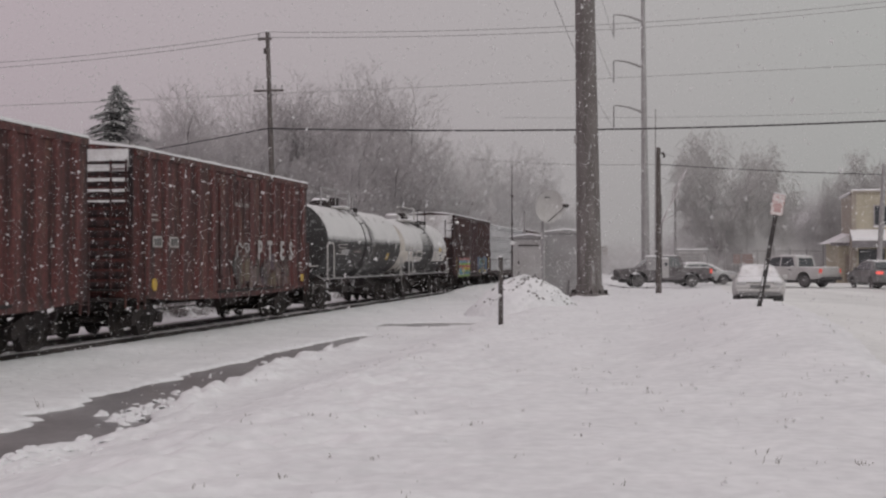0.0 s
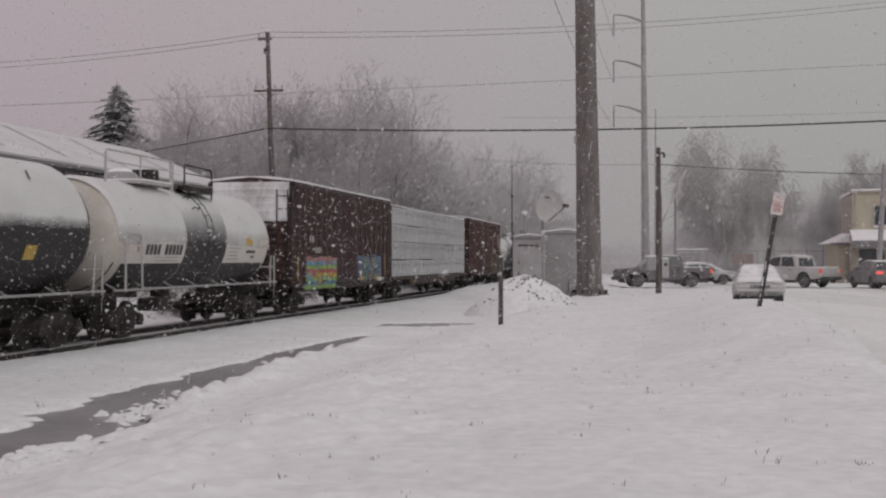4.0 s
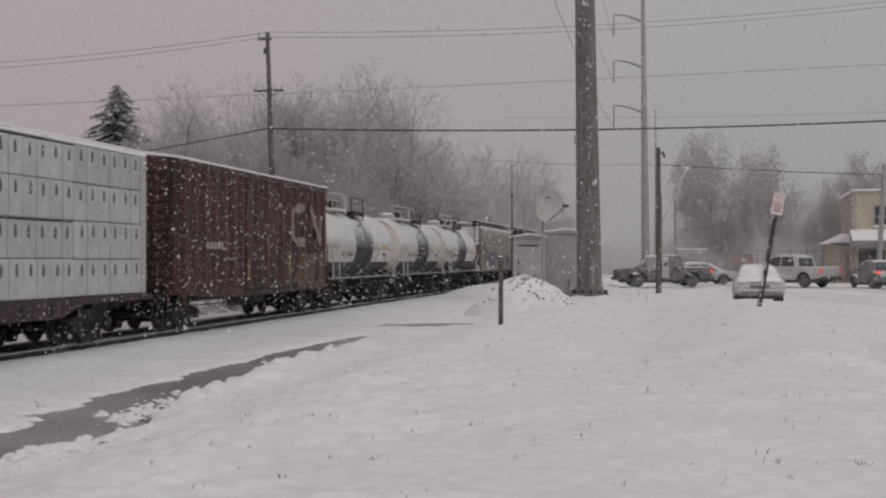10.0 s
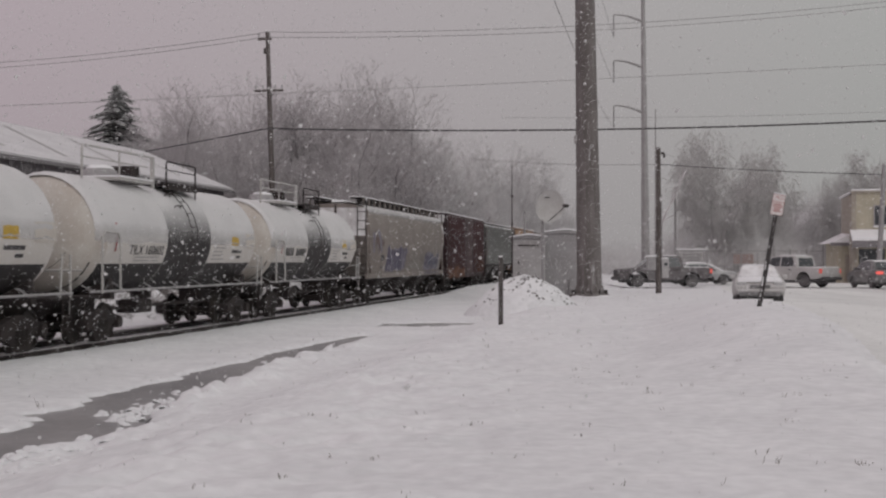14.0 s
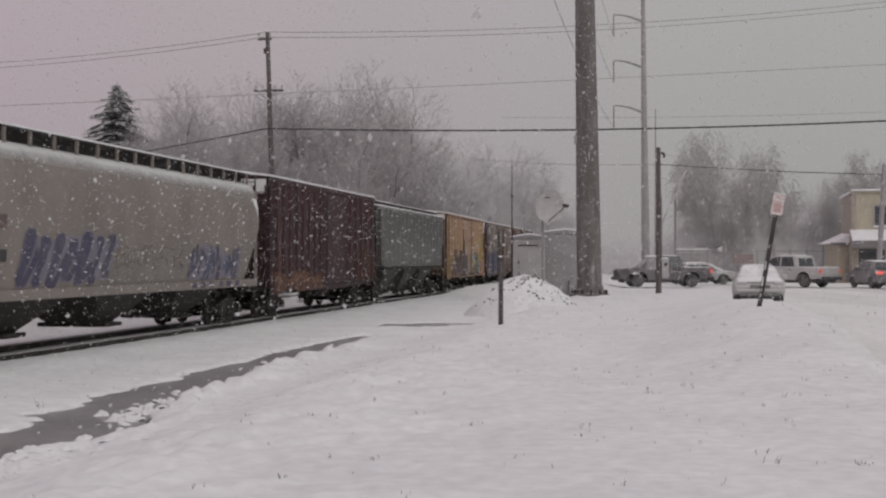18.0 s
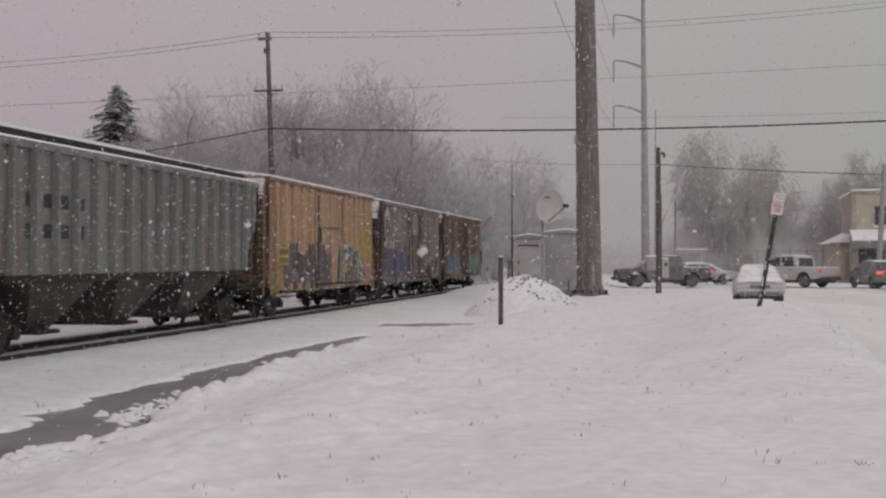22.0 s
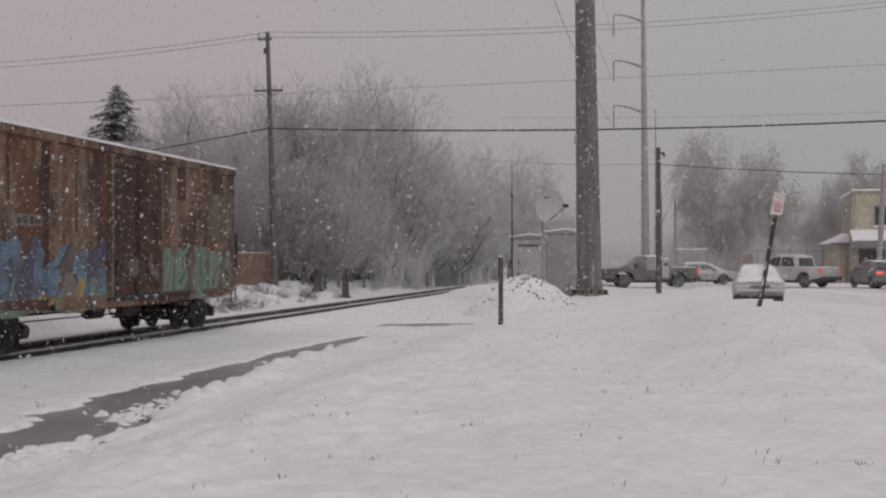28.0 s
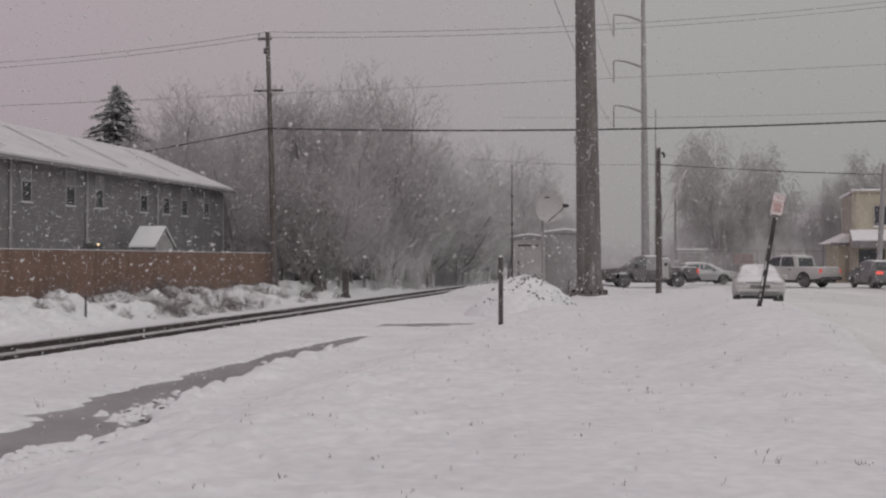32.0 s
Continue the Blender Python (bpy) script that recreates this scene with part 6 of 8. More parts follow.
                    tight = Geo().box(-0.011, 0.011, -0.004, 0.002, z0 - 0.004, z1 + 0.002).mesh("strap", STRAP_DARK)
                    for q in range(1, n):
                        part("strap", tight if q % 2 else strap, None, b, m=pose(x + ln * q / n, -out, 0))
                    part("fold", Geo().box(x + 0.02, x + ln * rnd.uniform(0.4, 0.95), -out - 0.003, -out + 0.002, z1 - 0.445, z1 - 0.440), STRAP, b)
                    if wide_gap:
                        part("dunnage", Geo().box(x + 0.1, x + ln * rnd.uniform(0.55, 0.98), -out + 0.02, -out + 0.3, z1 + 0.003, z1 + 0.033), LUMBER, b)
                x += ln
    part("load_snow", Geo().box(-half, half, -1.42, 1.42, 4.61, 4.67, 0.03), SNOW, car, "snow on the load")
    tie = Geo().box(-0.03, 0.03, -1.56, -1.5, 0.78, 1.02).mesh("winch", UNDER)
    for x in np.linspace(-half + 1, half - 1, 16):
        part("winch", tie, None, car, m=pose(x, 0, 0))
    part("brake_cylinder", Geo().tube((-1.5, -0.9, 0.62), (-0.7, -0.9, 0.62), 0.17, 0.17, 12), UNDER, car)
    part("brake_valve", Geo().box(0.5, 1.5, -1.1, -0.6, 0.5, 0.72, 0.03), UNDER, car)
    part("reflector_strip", Geo().box(-half + 4.9, -half + 5.3, -1.545, -1.541, 0.82, 0.92).box(half - 8.0, half - 7.6, -1.545, -1.541, 0.82, 0.92), YELLOW, car, "yellow reflector strip")
    running_gear(car, half, 2.3)
    MOVING.append((car, (s0 + s1) / 2))
    return car


# The cars in running order, by their ends at the start.
c, h, w = boxcar(15.0, 30.6, "red-brown boxcar with ribbed sides and snowy roof", BROWN_RED, 0.3, 3.0, (6, 6), end_paint=BROWN_DARK)
patches(c, "data_panel", WHITE_MARK, [(h - 1.75, h - 1.35, 2.25, 2.32), (h - 1.75, h - 1.35, 2.4, 2.47), (h - 1.75, h - 1.35, 2.1, 2.16), (h - 4.9, h - 4.3, 2.5, 2.9)], -w - 0.006)
patches(c, "lettering_block", PAINT_YELLOW, [(h - 1.7, h - 1.4, 1.7, 1.95)], -w - 0.006)

c, h, w = boxcar(33.28, 49.0, "red-brown boxcar with snow-crusted end and faded lettering", BROWN_RED, 0.1, 3.4, (5, 5), end_paint=BROWN_DARK)
for x in (-6.6, -5.46):
    patches(c, "data_panel", WHITE_MARK, [(x - 0.3, x + 0.3, 2.31, 2.6)], -w - 0.118, "white data plate")
    patches(c, "lettering_block", BLACK_MARK, [(x - 0.2 + 0.16 * k, x - 0.1 + 0.16 * k, 2.36, 2.55) for k in range(3)], -w - 0.124)
patches(c, "data_panel", WHITE_MARK, [(-6.9, -6.5, 3.0, 3.04), (-6.9, -6.5, 3.12, 3.16), (6.6, 7.0, 1.6, 1.64), (6.6, 7.0, 1.72, 1.76), (6.6, 7.0, 1.84, 1.9)], -w - 0.08)
part("reflector", Geo().tube((-6.78, -w - 0.125, 1.36), (-6.78, -w - 0.1, 1.36), 0.16, 0.16, 14), YELLOW, c, "round yellow reflector")
patches(c, "reflector", YELLOW, [(6.72, 7.08, 1.24, 1.48)], -w - 0.118, "square yellow reflector")
for ch, x in (("P", 2.0), ("T", 3.05), ("E", 4.45), ("S", 5.5)):
    me = writing(ch, 0.86, 0.003, 0.028)
    me.materials.append(PAINT_WHITE)
    part("sprayed_letter", me, None, c, "white sprayed capital letter", m=pose(x, -w - 0.12, 2.0))
arch = Geo().pipe([(-0.2, -w - 0.1, 2.05), (-0.25, -w - 0.1, 2.35), (0.0, -w - 0.1, 2.5), (0.3, -w - 0.1, 2.36), (0.55, -w - 0.1, 2.5), (0.85, -w - 0.1, 2.48), (0.95, -w - 0.1, 2.3), (0.7, -w - 0.1, 2.22), (0.6, -w - 0.1, 2.38)], 0.03, 4)
part("sprayed_line", arch, PAINT_WHITE, c, "wavering white sprayed line")
patches(c, "data_panel", FADED_MARK, [(-0.4, 0.95, 3.62, 3.74), (-0.3, 1.0, 1.8, 1.84)], -w - 0.092)
spray_field(c, -0.2, 5.6, 1.2, 1.9, car_surface[c.name], PAINT_PLUM, 2, 0.4, 0.004)
graffiti(c, -0.6, 5.6, 1.2, 1.95, car_surface[c.name], [PAINT_BLACK, GRIME_OLIVE, PAINT_PLUM, PAINT_BLACK], BROWN_DARK, 3, 6, 0.1, bold=1.1)

tank_car(51.2, 67.25, "black tank car with a thick snow cap", "black", 1.5, 2.68, 0.5, False, wide_platform=True, snow_low=0.06)
tank_car(67.4, 81.0, "white tank car with black middle band and snow on top", "white", 1.45, 2.58, 1.68, True, snow_low=0.3)

c, h, w = boxcar(82.68, 98.9, "dark brown boxcar with rainbow graffiti and snowy roof", BROWN_DARK, -0.2, 3.4, (8, 7), MAROON)
part("end_snow_panel", Geo().box(-h - 0.075, -h - 0.046, -w + 0.14, w - 0.14, 3.35, 4.68, 0.01), SNOW_THIN, c, "snow plastered over the upper end")
RAINBOW = (PAINT_LIME, PAINT_CYAN, PAINT_LIME, PAINT_YELLOW, PAINT_RED, PAINT_LIME, PAINT_CYAN, PAINT_PINK)
for k, m in enumerate(RAINBOW):
    spray_field(c, -6.8, -2.15, 0.9 + 0.148 * k, 1.06 + 0.148 * k, lambda x, z: car_surface[c.name](x, z) if z > 1.1 else -1.575, m, 40 + k, 0.05, 0.004 + 0.0006 * k, "graffiti_stripe")
graffiti(c, -6.6, -2.3, 1.0, 1.95, car_surface[c.name], [PAINT_CYAN, PAINT_RED, PAINT_LIME, PAINT_YELLOW], PAINT_CYAN, 43, 5, 0.05, bold=0.35)
spray_field(c, 1.6, 5.9, 1.05, 2.15, car_surface[c.name], PAINT_SKY, 46, 0.12, 0.005)
graffiti(c, 2.6, 5.0, 1.12, 2.1, car_surface[c.name], [PAINT_GREEN, PAINT_WHITE, GREYCAR, PAINT_GREEN], PAINT_BLACK, 47, 3, 0.1, bold=0.8, upright=True)
patches(c, "yellow_strip", PAINT_YELLOW, [(-7.92, -7.84, 1.24, 2.12), (1.7, 2.3, 1.12, 1.3), (4.4, 5.2, 1.12, 1.28), (6.55, 6.63, 1.3, 2.2)], -w - 0.125)
patches(c, "lettering_block", WHITE_MARK, [(-6.3 + 0.35 * k, -6.08 + 0.35 * k, 2.62, 2.88) for k in range(2)] + [(-5.55 + 0.3 * k, -5.35 + 0.3 * k, 2.24, 2.46) for k in range(3)] + [(-6.2, -5.9, 3.1, 3.14)], -w - 0.118, "white lettering as bars")

lumber_car(100.12, 122.5)

c, h, w = boxcar(124.6, 140.3, "dark red-brown boxcar with a large white emblem", BROWN, -0.3, 3.2, (7, 7), eave=4.7, end_snow=False)
# the emblem as plain rounded strokes
for k, (x0, z0, x1, z1, r) in enumerate(((2.95, 2.75, 2.95, 3.7, 0.16), (2.8, 3.65, 3.55, 3.84, 0.1), (2.85, 2.82, 3.55, 2.6, 0.1), (3.5, 3.84, 4.45, 3.84, 0.15), (3.5, 2.62, 4.5, 2.62, 0.17), (5.25, 3.9, 6.65, 2.6, 0.17), (6.62, 2.55, 6.62, 3.65, 0.12))):
    d = Vector((x1 - x0, z1 - z0)).normalized() * r
    y = -w - 0.118 - 0.0015 * k
    part("emblem_stroke", Geo().add([(x0 - d.y, y, z0 + d.x), (x0 + d.y, y, z0 - d.x), (x1 + d.y, y, z1 - d.x), (x1 - d.y, y, z1 + d.x)], [(0, 1, 2, 3)]), FADED_EMBLEM, c, "faded pale emblem stroke")
spray_field(c, 2.4, 7.2, 0.95, 2.25, car_surface[c.name], GRIME_OLIVE, 50, 0.15, 0.004)
graffiti(c, 2.5, 7.0, 1.05, 2.3, car_surface[c.name], [GRIME_OLIVE, BROWN_DARK, RUSTY, GRIME_OLIVE], PAINT_BLACK, 51, 4, 0.1, bold=0.7, upright=True)
patches(c, "yellow_strip", PAINT_YELLOW, [(2.5, 2.58, 1.5, 2.0), (-2.0, -1.92, 1.4, 2.0)], -w - 0.13)
patches(c, "lettering_block", WHITE_MARK, [(-5.7 + 0.3 * k, -5.5 + 0.3 * k, 2.3, 2.5) for k in range(5)] + [(-4.2, -3.2, 2.0, 2.04)], -w - 0.118)
patches(c, "rust_patch", RUSTY, [(h - 1.3, h - 0.9, 1.4, 2.3), (-h + 0.7, -h + 1.0, 1.5, 2.2), (-2.6, -2.2, 1.3, 1.9)], -w - 0.006, "rust stain")

tank_car(140.6, 154.1, "white tank car with black middle band and snow on top", "white", 1.45, 2.58, 1.68, True, "TILX 160625", snow_low=0.3)
tank_car(154.6, 168.1, "white tank car with soiled cream end and black band", "white", 1.45, 2.58, 1.68, True, "TILX 160602", snow_low=0.3)
tank_car(168.4, 181.9, "white tank car with black middle band and snow on top", "white", 1.45, 2.58, 1.68, True, snow_low=0.3)

smooth_hopper(183.17, 202.6)

c, h, w = boxcar(204.0, 219.5, "dark maroon boxcar with ribbed sides and snowy roof", MAROON, 0.78, 3.6, (8, 5), end_snow=False, rods=(0.06, 0.94), dark_rods=(0.06,), door_ribs=0)
part("end_snow_panel", Geo().box(-h - 0.075, -h - 0.046, -w + 0.14, w - 0.14, 4.2, 4.68, 0.01), SNOW_THIN, c, "snow on the end")
spray_field(c, -h + 0.1, -1.5, 0.9, 1.5, car_surface[c.name], RUST_BARE, 56, 0.22, name="rust_patch")
spray_field(c, 3.6, h - 0.4, 1.2, 2.3, car_surface[c.name], RUST_DARK, 57, 0.4, name="rust_patch")
patches(c, "lettering_block", WHITE_MARK, [(1.9, 2.9, 2.9, 2.95), (2.4, 3.0, 3.3, 3.34)], -w - 0.118)

ribbed_hopper(220.2, 238.0)

c, h, w = boxcar(239.25, 254.6, "faded orange boxcar with dark graffiti along its foot", ORANGE, 0.1, 4.0, (5, 6), end_paint=RUSTY, end_snow=False, rods=(0.03, 0.97), dark_rods=(0.03,), door_ribs=0)
part("door_seam", Geo().box(-1.75, 1.4, -w - 0.1, -w - 0.092, 3.2, 3.25), RUSTY, c, "rusty seam across the door")
part("door_seam", Geo().box(-1.55, -1.45, -w - 0.13, -w - 0.092, 2.6, 3.2, 0.01), UNDER, c, "dark door latch")
spray_field(c, 4.9, h - 0.1, 0.95, 3.6, car_surface[c.name], OLIVE, 62, 0.5, 0.003)
spray_field(c, -6.0, 0.2, 0.9, 2.4, car_surface[c.name], PAINT_PLUM, 60, 0.3, 0.005)
spray_field(c, -5.9, -0.6, 0.88, 1.35, car_surface[c.name], RUSTY, 64, 0.3, 0.006)
graffiti(c, -5.9, 0.1, 0.95, 2.7, car_surface[c.name], [PAINT_BLACK, PAINT_PLUM, BROWN_DARK, PAINT_PLUM], PAINT_BLACK, 61, 7, 0.05, bold=1.0)
graffiti(c, -5.4, -0.4, 1.0, 2.0, car_surface[c.name], [PAINT_LILAC, PAINT_NAVY, PAINT_BLUE, RUSTY], PAINT_BLACK, 69, 4, 0.2, bold=0.5)
spray_field(c, 1.3, 5.6, 0.95, 1.8, car_surface[c.name], PAINT_PLUM, 68, 0.4, 0.005)
graffiti(c, 1.5, 5.4, 1.0, 2.5, car_surface[c.name], [PAINT_GREEN, PAINT_WHITE, PAINT_GREEN, PAINT_PLUM], PAINT_BLACK, 63, 4, 0.15, bold=1.0)
spray_field(c, 5.5, h - 0.15, 0.9, 1.75, car_surface[c.name], PAINT_PINK, 65, 0.3, 0.006)
graffiti(c, 5.6, h - 0.3, 0.95, 1.5, car_surface[c.name], [PAINT_RED, PAINT_YELLOW, ORANGE], RUSTY, 66, 3, 0.0)
spray_field(c, -h + 0.1, -5.7, 0.9, 1.6, car_surface[c.name], OLIVE, 67, 0.35, 0.004)
patches(c, "yellow_panel", PAINT_YELLOW, [(-7.0, -5.75, 1.8, 2.42)], -w - 0.122, "yellow painted panel")
patches(c, "lettering_block", PAINT_BLACK, [(-6.9 + 0.27 * k, -6.72 + 0.27 * k, 2.15, 2.36) for k in range(4)] + [(-6.9 + 0.27 * k, -6.72 + 0.27 * k, 1.86, 2.06) for k in range(4)], -w - 0.128)
part("end_snow_panel", Geo().box(-h - 0.09, -h - 0.05, -w + 0.15, w - 0.15, 4.15, 4.7, 0.01), SNOW_THIN, c, "snow on the end")
part("eave_rust", Geo().box(-h, h, -w - 0.078, -w - 0.071, 4.59, 4.68), RUSTY, c, "rusty eave strip")

c, h, w = boxcar(256.6, 271.9, "weathered grey-brown boxcar with blue graffiti", GREYCAR, -0.12, 3.1, (1, 1), eave=4.68, end_snow="top", rods=(0.03, 0.3, 0.55, 0.8, 0.98), dark_rods=(0.03, 0.3, 0.8, 0.98), door_ribs=3, end_paint=BROWN_DARK)
part("end_snow_panel", Geo().box(-h - 0.075, -h - 0.046, -w + 0.14, w - 0.14, 3.9, 4.66, 0.01), SNOW_THIN, c, "snow on the upper end")
part("door_plate", Geo().box(-0.85, 0.6, -w - 0.135, -w - 0.09, 3.3, 4.2, 0.01), HOPPER_GRIME_PALE, c, "pale plate on the door")
patches(c, "rust_streak", BROWN_DARK, [(4.68, 4.8, 3.9, 4.56), (-4.1, -4.02, 3.4, 4.5), (2.6, 2.66, 3.0, 4.5), (6.2, 6.27, 3.2, 4.5), (-6.0, -5.95, 3.6, 4.5)], -w - 0.006)
spray_field(c, -h + 0.25, -1.6, 0.85, 2.25, car_surface[c.name], PAINT_NAVY, 72, 0.22)
graffiti(c, -h + 0.3, -1.7, 0.95, 2.5, car_surface[c.name], [PAINT_BLUE, PAINT_NAVY], PAINT_NAVY, 71, 5, 0.1, upright=True)
ring = Geo()
for i in range(20):
    a0, a1 = 6.2832 * i / 20, 6.2832 * (i + 1) / 20
    ring.add([(-h + 0.66 + q * 0.6 * math.cos(a), -w - 0.118, 3.66 + q * 0.78 * math.sin(a)) for q, a in ((0.1, a0), (1.0, a0), (1.0, a1), (0.1, a1))], [(0, 1, 2, 3)])
part("sprayed_oval", ring, PAINT_WHITE, c, "white sprayed oval")
loops = Geo()
for cz, rx, rz in ((3.5, 0.38, 0.5), (3.62, 0.18, 0.22), (3.2, 0.12, 0.08)):
    loops.pipe([(-h + 0.66 + rx * math.cos(6.2832 * i / 14), -w - 0.125, cz + rz * math.sin(6.2832 * i / 14)) for i in range(15)], 0.035, 4)
part("sprayed_loops", loops, PAINT_PLUM, c, "dark looping sprayed lines")
part("sprayed_drip", Geo().prism([(-h + 0.1, 2.75), (-h + 0.45, 2.5), (-h + 0.62, 2.85)], -w - 0.118, -w - 0.112), PAINT_WHITE, c)
graffiti(c, -5.9, -4.6, 2.45, 2.9, car_surface[c.name], [PAINT_WHITE, GREYCAR], GREYCAR, 75, 3, 0.1)
graffiti(c, 2.2, h - 0.8, 1.0, 2.0, car_surface[c.name], [RUSTY, GREYCAR, RUST_DARK], RUSTY, 77, 4, 0.1)

c, h, w = boxcar(273.7, 288.75, "rusty boxcar with blue and green graffiti, last of the train", RUSTY, 0.04, 2.9, (1, 1), eave=4.68, end_snow="top", door_paint=RUST_DARK, rods=(0.5,), door_ribs=6, end_paint=BROWN_DARK)
for x in (-1.5, 1.6):
    part("door_post", Geo().box(x - 0.07, x + 0.07, -w - 0.11, -w, 1.1, 4.5, 0.01), GRIME_OLIVE, c, "pale door post")
spray_field(c, -h + 0.05, -1.6, 0.85, 1.35, lambda x, z: -w, PAINT_GREEN, 84, 0.25)
spray_field(c, -6.7, -1.7, 1.2, 2.1, car_surface[c.name], PAINT_SKY, 86, 0.3, 0.005)
graffiti(c, -6.8, -1.7, 1.3, 2.45, car_surface[c.name], [PAINT_SKY, PAINT_NAVY, PAINT_SKY, PAINT_PLUM], PAINT_BLACK, 81, 4, 0.15, bold=1.0)
graffiti(c, -6.4, -1.9, 0.9, 1.6, car_surface[c.name], [PAINT_GREEN, GREYCAR, OLIVE], PAINT_PLUM, 83, 5, 0.1, bold=0.6, upright=True)
spray_field(c, 1.75, h - 0.15, 0.9, 2.25, car_surface[c.name], PAINT_GREEN, 82, 0.22)
graffiti(c, 1.9, h - 0.4, 1.0, 2.3, car_surface[c.name], [PAINT_GREEN, PAINT_GREEN, GRIME_OLIVE], RUSTY, 85, 4, 0.1, bold=0.8, upright=True)
graffiti(c, -1.3, 1.4, 1.2, 2.2, car_surface[c.name], [RUST_DARK, PAINT_PLUM], PAINT_BLACK, 87, 3, 0.1, bold=0.7)
patches(c, "data_panel", FADED_MARK, [(-6.1, -4.9, 2.7, 2.94)], -w - 0.008)
patches(c, "lettering_block", BLACK_MARK, [(-6.0 + 0.27 * k, -5.82 + 0.27 * k, 2.74, 2.9) for k in range(4)], -w - 0.016)
patches(c, "rust_streak", RUST_DARK, [(x, x + d, z0, z) for x, d, z0, z in ((-6.4, 0.1, 3.2, 4.5), (-4.9, 0.5, 3.6, 4.5), (-3.3, 0.08, 2.6, 4.5), (-2.4, 0.3, 3.8, 4.5), (2.9, 0.6, 3.6, 4.5), (4.6, 0.1, 2.6, 4.4), (5.6, 0.9, 3.9, 4.5))], -w - 0.005)
spray_field(c, h - 2.2, h - 0.12, 2.45, 4.2, car_surface[c.name], GRIME_OLIVE, 88, 0.5, 0.006, name="faded_patch")
part("corner_pole", Geo().box(h - 0.1, h - 0.03, -w - 0.14, -w - 0.09, 1.6, 2.8, 0.01), UNDER, c, "dark grab post")

# ---- the house behind the fence ----
HOUSE_K = 28.0   # its near wall: X = SLOPE * Y - HOUSE_K


def along(k, y, z=0.0):
    return Vector((SLOPE * y - k, y, z))


corner = along(HOUSE_K, 82.6)
house = thing("house", "long two-storey grey clapboard house with snowy gable roof", "house", pose(corner.x, corner.y, 0.3, 0, 0, HEADING))
HL = 48.0     # runs from x = -HL to 0; the near wall is at y = 0, the house lies to +y
EAVE = 5.75
part("wall", Geo().box(-HL, 0, 0, 10.8, -0.5, EAVE + 0.05), SIDING, house)
part("gable_wall", Geo().prism([(0.0, EAVE), (10.8, EAVE), (5.4, 8.0)], -0.12, 0.0), SIDING, house, m=pose(0, 0, 0, 0, 0, 90))
profile = [q for k in range(30) for q in ((-0.03, k * 0.19), (-0.02, k * 0.19 + 0.185))]
part("cladding", Geo().loft([[(-HL, y, z), (0.0, y, z)] for y, z in profile], cap=False, close=False), SIDING, house)
rf = Geo()
for sgn in (0, 1):
    a = [(-HL - 0.4, -0.55, EAVE - 0.1), (0.45, -0.55, EAVE - 0.1), (0.45, 5.4, 8.1), (-HL - 0.4, 5.4, 8.1)]
    if sgn:
        a = [(x, 10.8 - y, z) for x, y, z in a]
    rf.add(a + [(x, y, z + 0.14) for x, y, z in a], [(0, 1, 2, 3), (4, 5, 6, 7), (0, 1, 5, 4), (1, 2, 6, 5), (2, 3, 7, 6), (3, 0, 4, 7)])
roof = part("roof", rf, SIDING, house, "dark shingle roof under snow")
sn = Geo()
for sgn in (0, 1):
    a = [(-HL - 0.4, -0.5, EAVE + 0.07), (0.42, -0.5, EAVE + 0.07), (0.42, 5.42, 8.27), (-HL - 0.4, 5.42, 8.27)]
    if sgn:
        a = [(x, 10.8 - y, z) for x, y, z in a]
    sn.add(a + [(x, y, z + 0.1) for x, y, z in a], [(0, 1, 2, 3), (4, 5, 6, 7), (0, 1, 5, 4), (1, 2, 6, 5), (2, 3, 7, 6), (3, 0, 4, 7)])
part("roof_snow", sn, ROOF_SNOW, roof, "snow on the roof")
# bare strips where a seam lets the snow slide
for x in (-33.5, -27.5, -21.5, -14.5, -7.0):
    part("roof_strip", Geo().add([(x + dx + q * (2.4), -0.3 + q * 5.3, EAVE + 0.185 + (-0.3 + 0.5 + q * 5.3) * 0.4139) for dx, q in ((0, 0.14), (0.55, 0.14), (0.55, 0.93), (0, 0.93))], [(0, 1, 2, 3)]), CABINET, roof, "bare strip in the snow")
part("roof_vent", Geo().box(-24.6, -23.9, 4.1, 4.5, 7.6, 8.2, 0.03), SIDING, roof)
part("gutter", Geo().box(-HL - 0.4, 0.45, -0.68, -0.55, EAVE - 0.14, EAVE, 0.02), SIDING, house)
win_frame = Geo()
for a in ((-0.42, -0.37, -0.44, 1.0), (0.37, 0.42, -0.44, 1.0), (-0.37, 0.37, 0.95, 1.0), (-0.37, 0.37, -0.44, -0.4), (-0.37, 0.37, 0.33, 0.39)):
    win_frame.box(a[0], a[1], -0.08, -0.02, a[2], a[3])
win_frame = win_frame.mesh("window_frame", SIDING_TRIM)
win_pane = Geo().box(-0.37, 0.37, -0.055, -0.035, -0.4, 0.33).mesh("pane", GLASS)
win_blind = Geo().box(-0.37, 0.37, -0.055, -0.035, 0.39, 0.95).mesh("blind", BLIND)
win_sill = Geo().box(-0.46, 0.46, -0.12, -0.02, -0.49, -0.44).mesh("window_sill", SNOW_THIN)
for px in (45, 123, 174, 253, 293, 325, 364):
    yy = HOUSE_K / (SLOPE - (px - 784) / 2325)
    wx = (yy - 82.6) * NORM
    wn_ob = part("window", win_frame, None, house, "narrow sash window", m=pose(wx, 0, 4.46) @ Matrix.Diagonal((1.12, 1, 1.12, 1)))
    part("pane", win_pane, None, wn_ob)
    part("blind", win_blind, None, wn_ob)
    part("window_sill", win_sill, None, wn_ob)
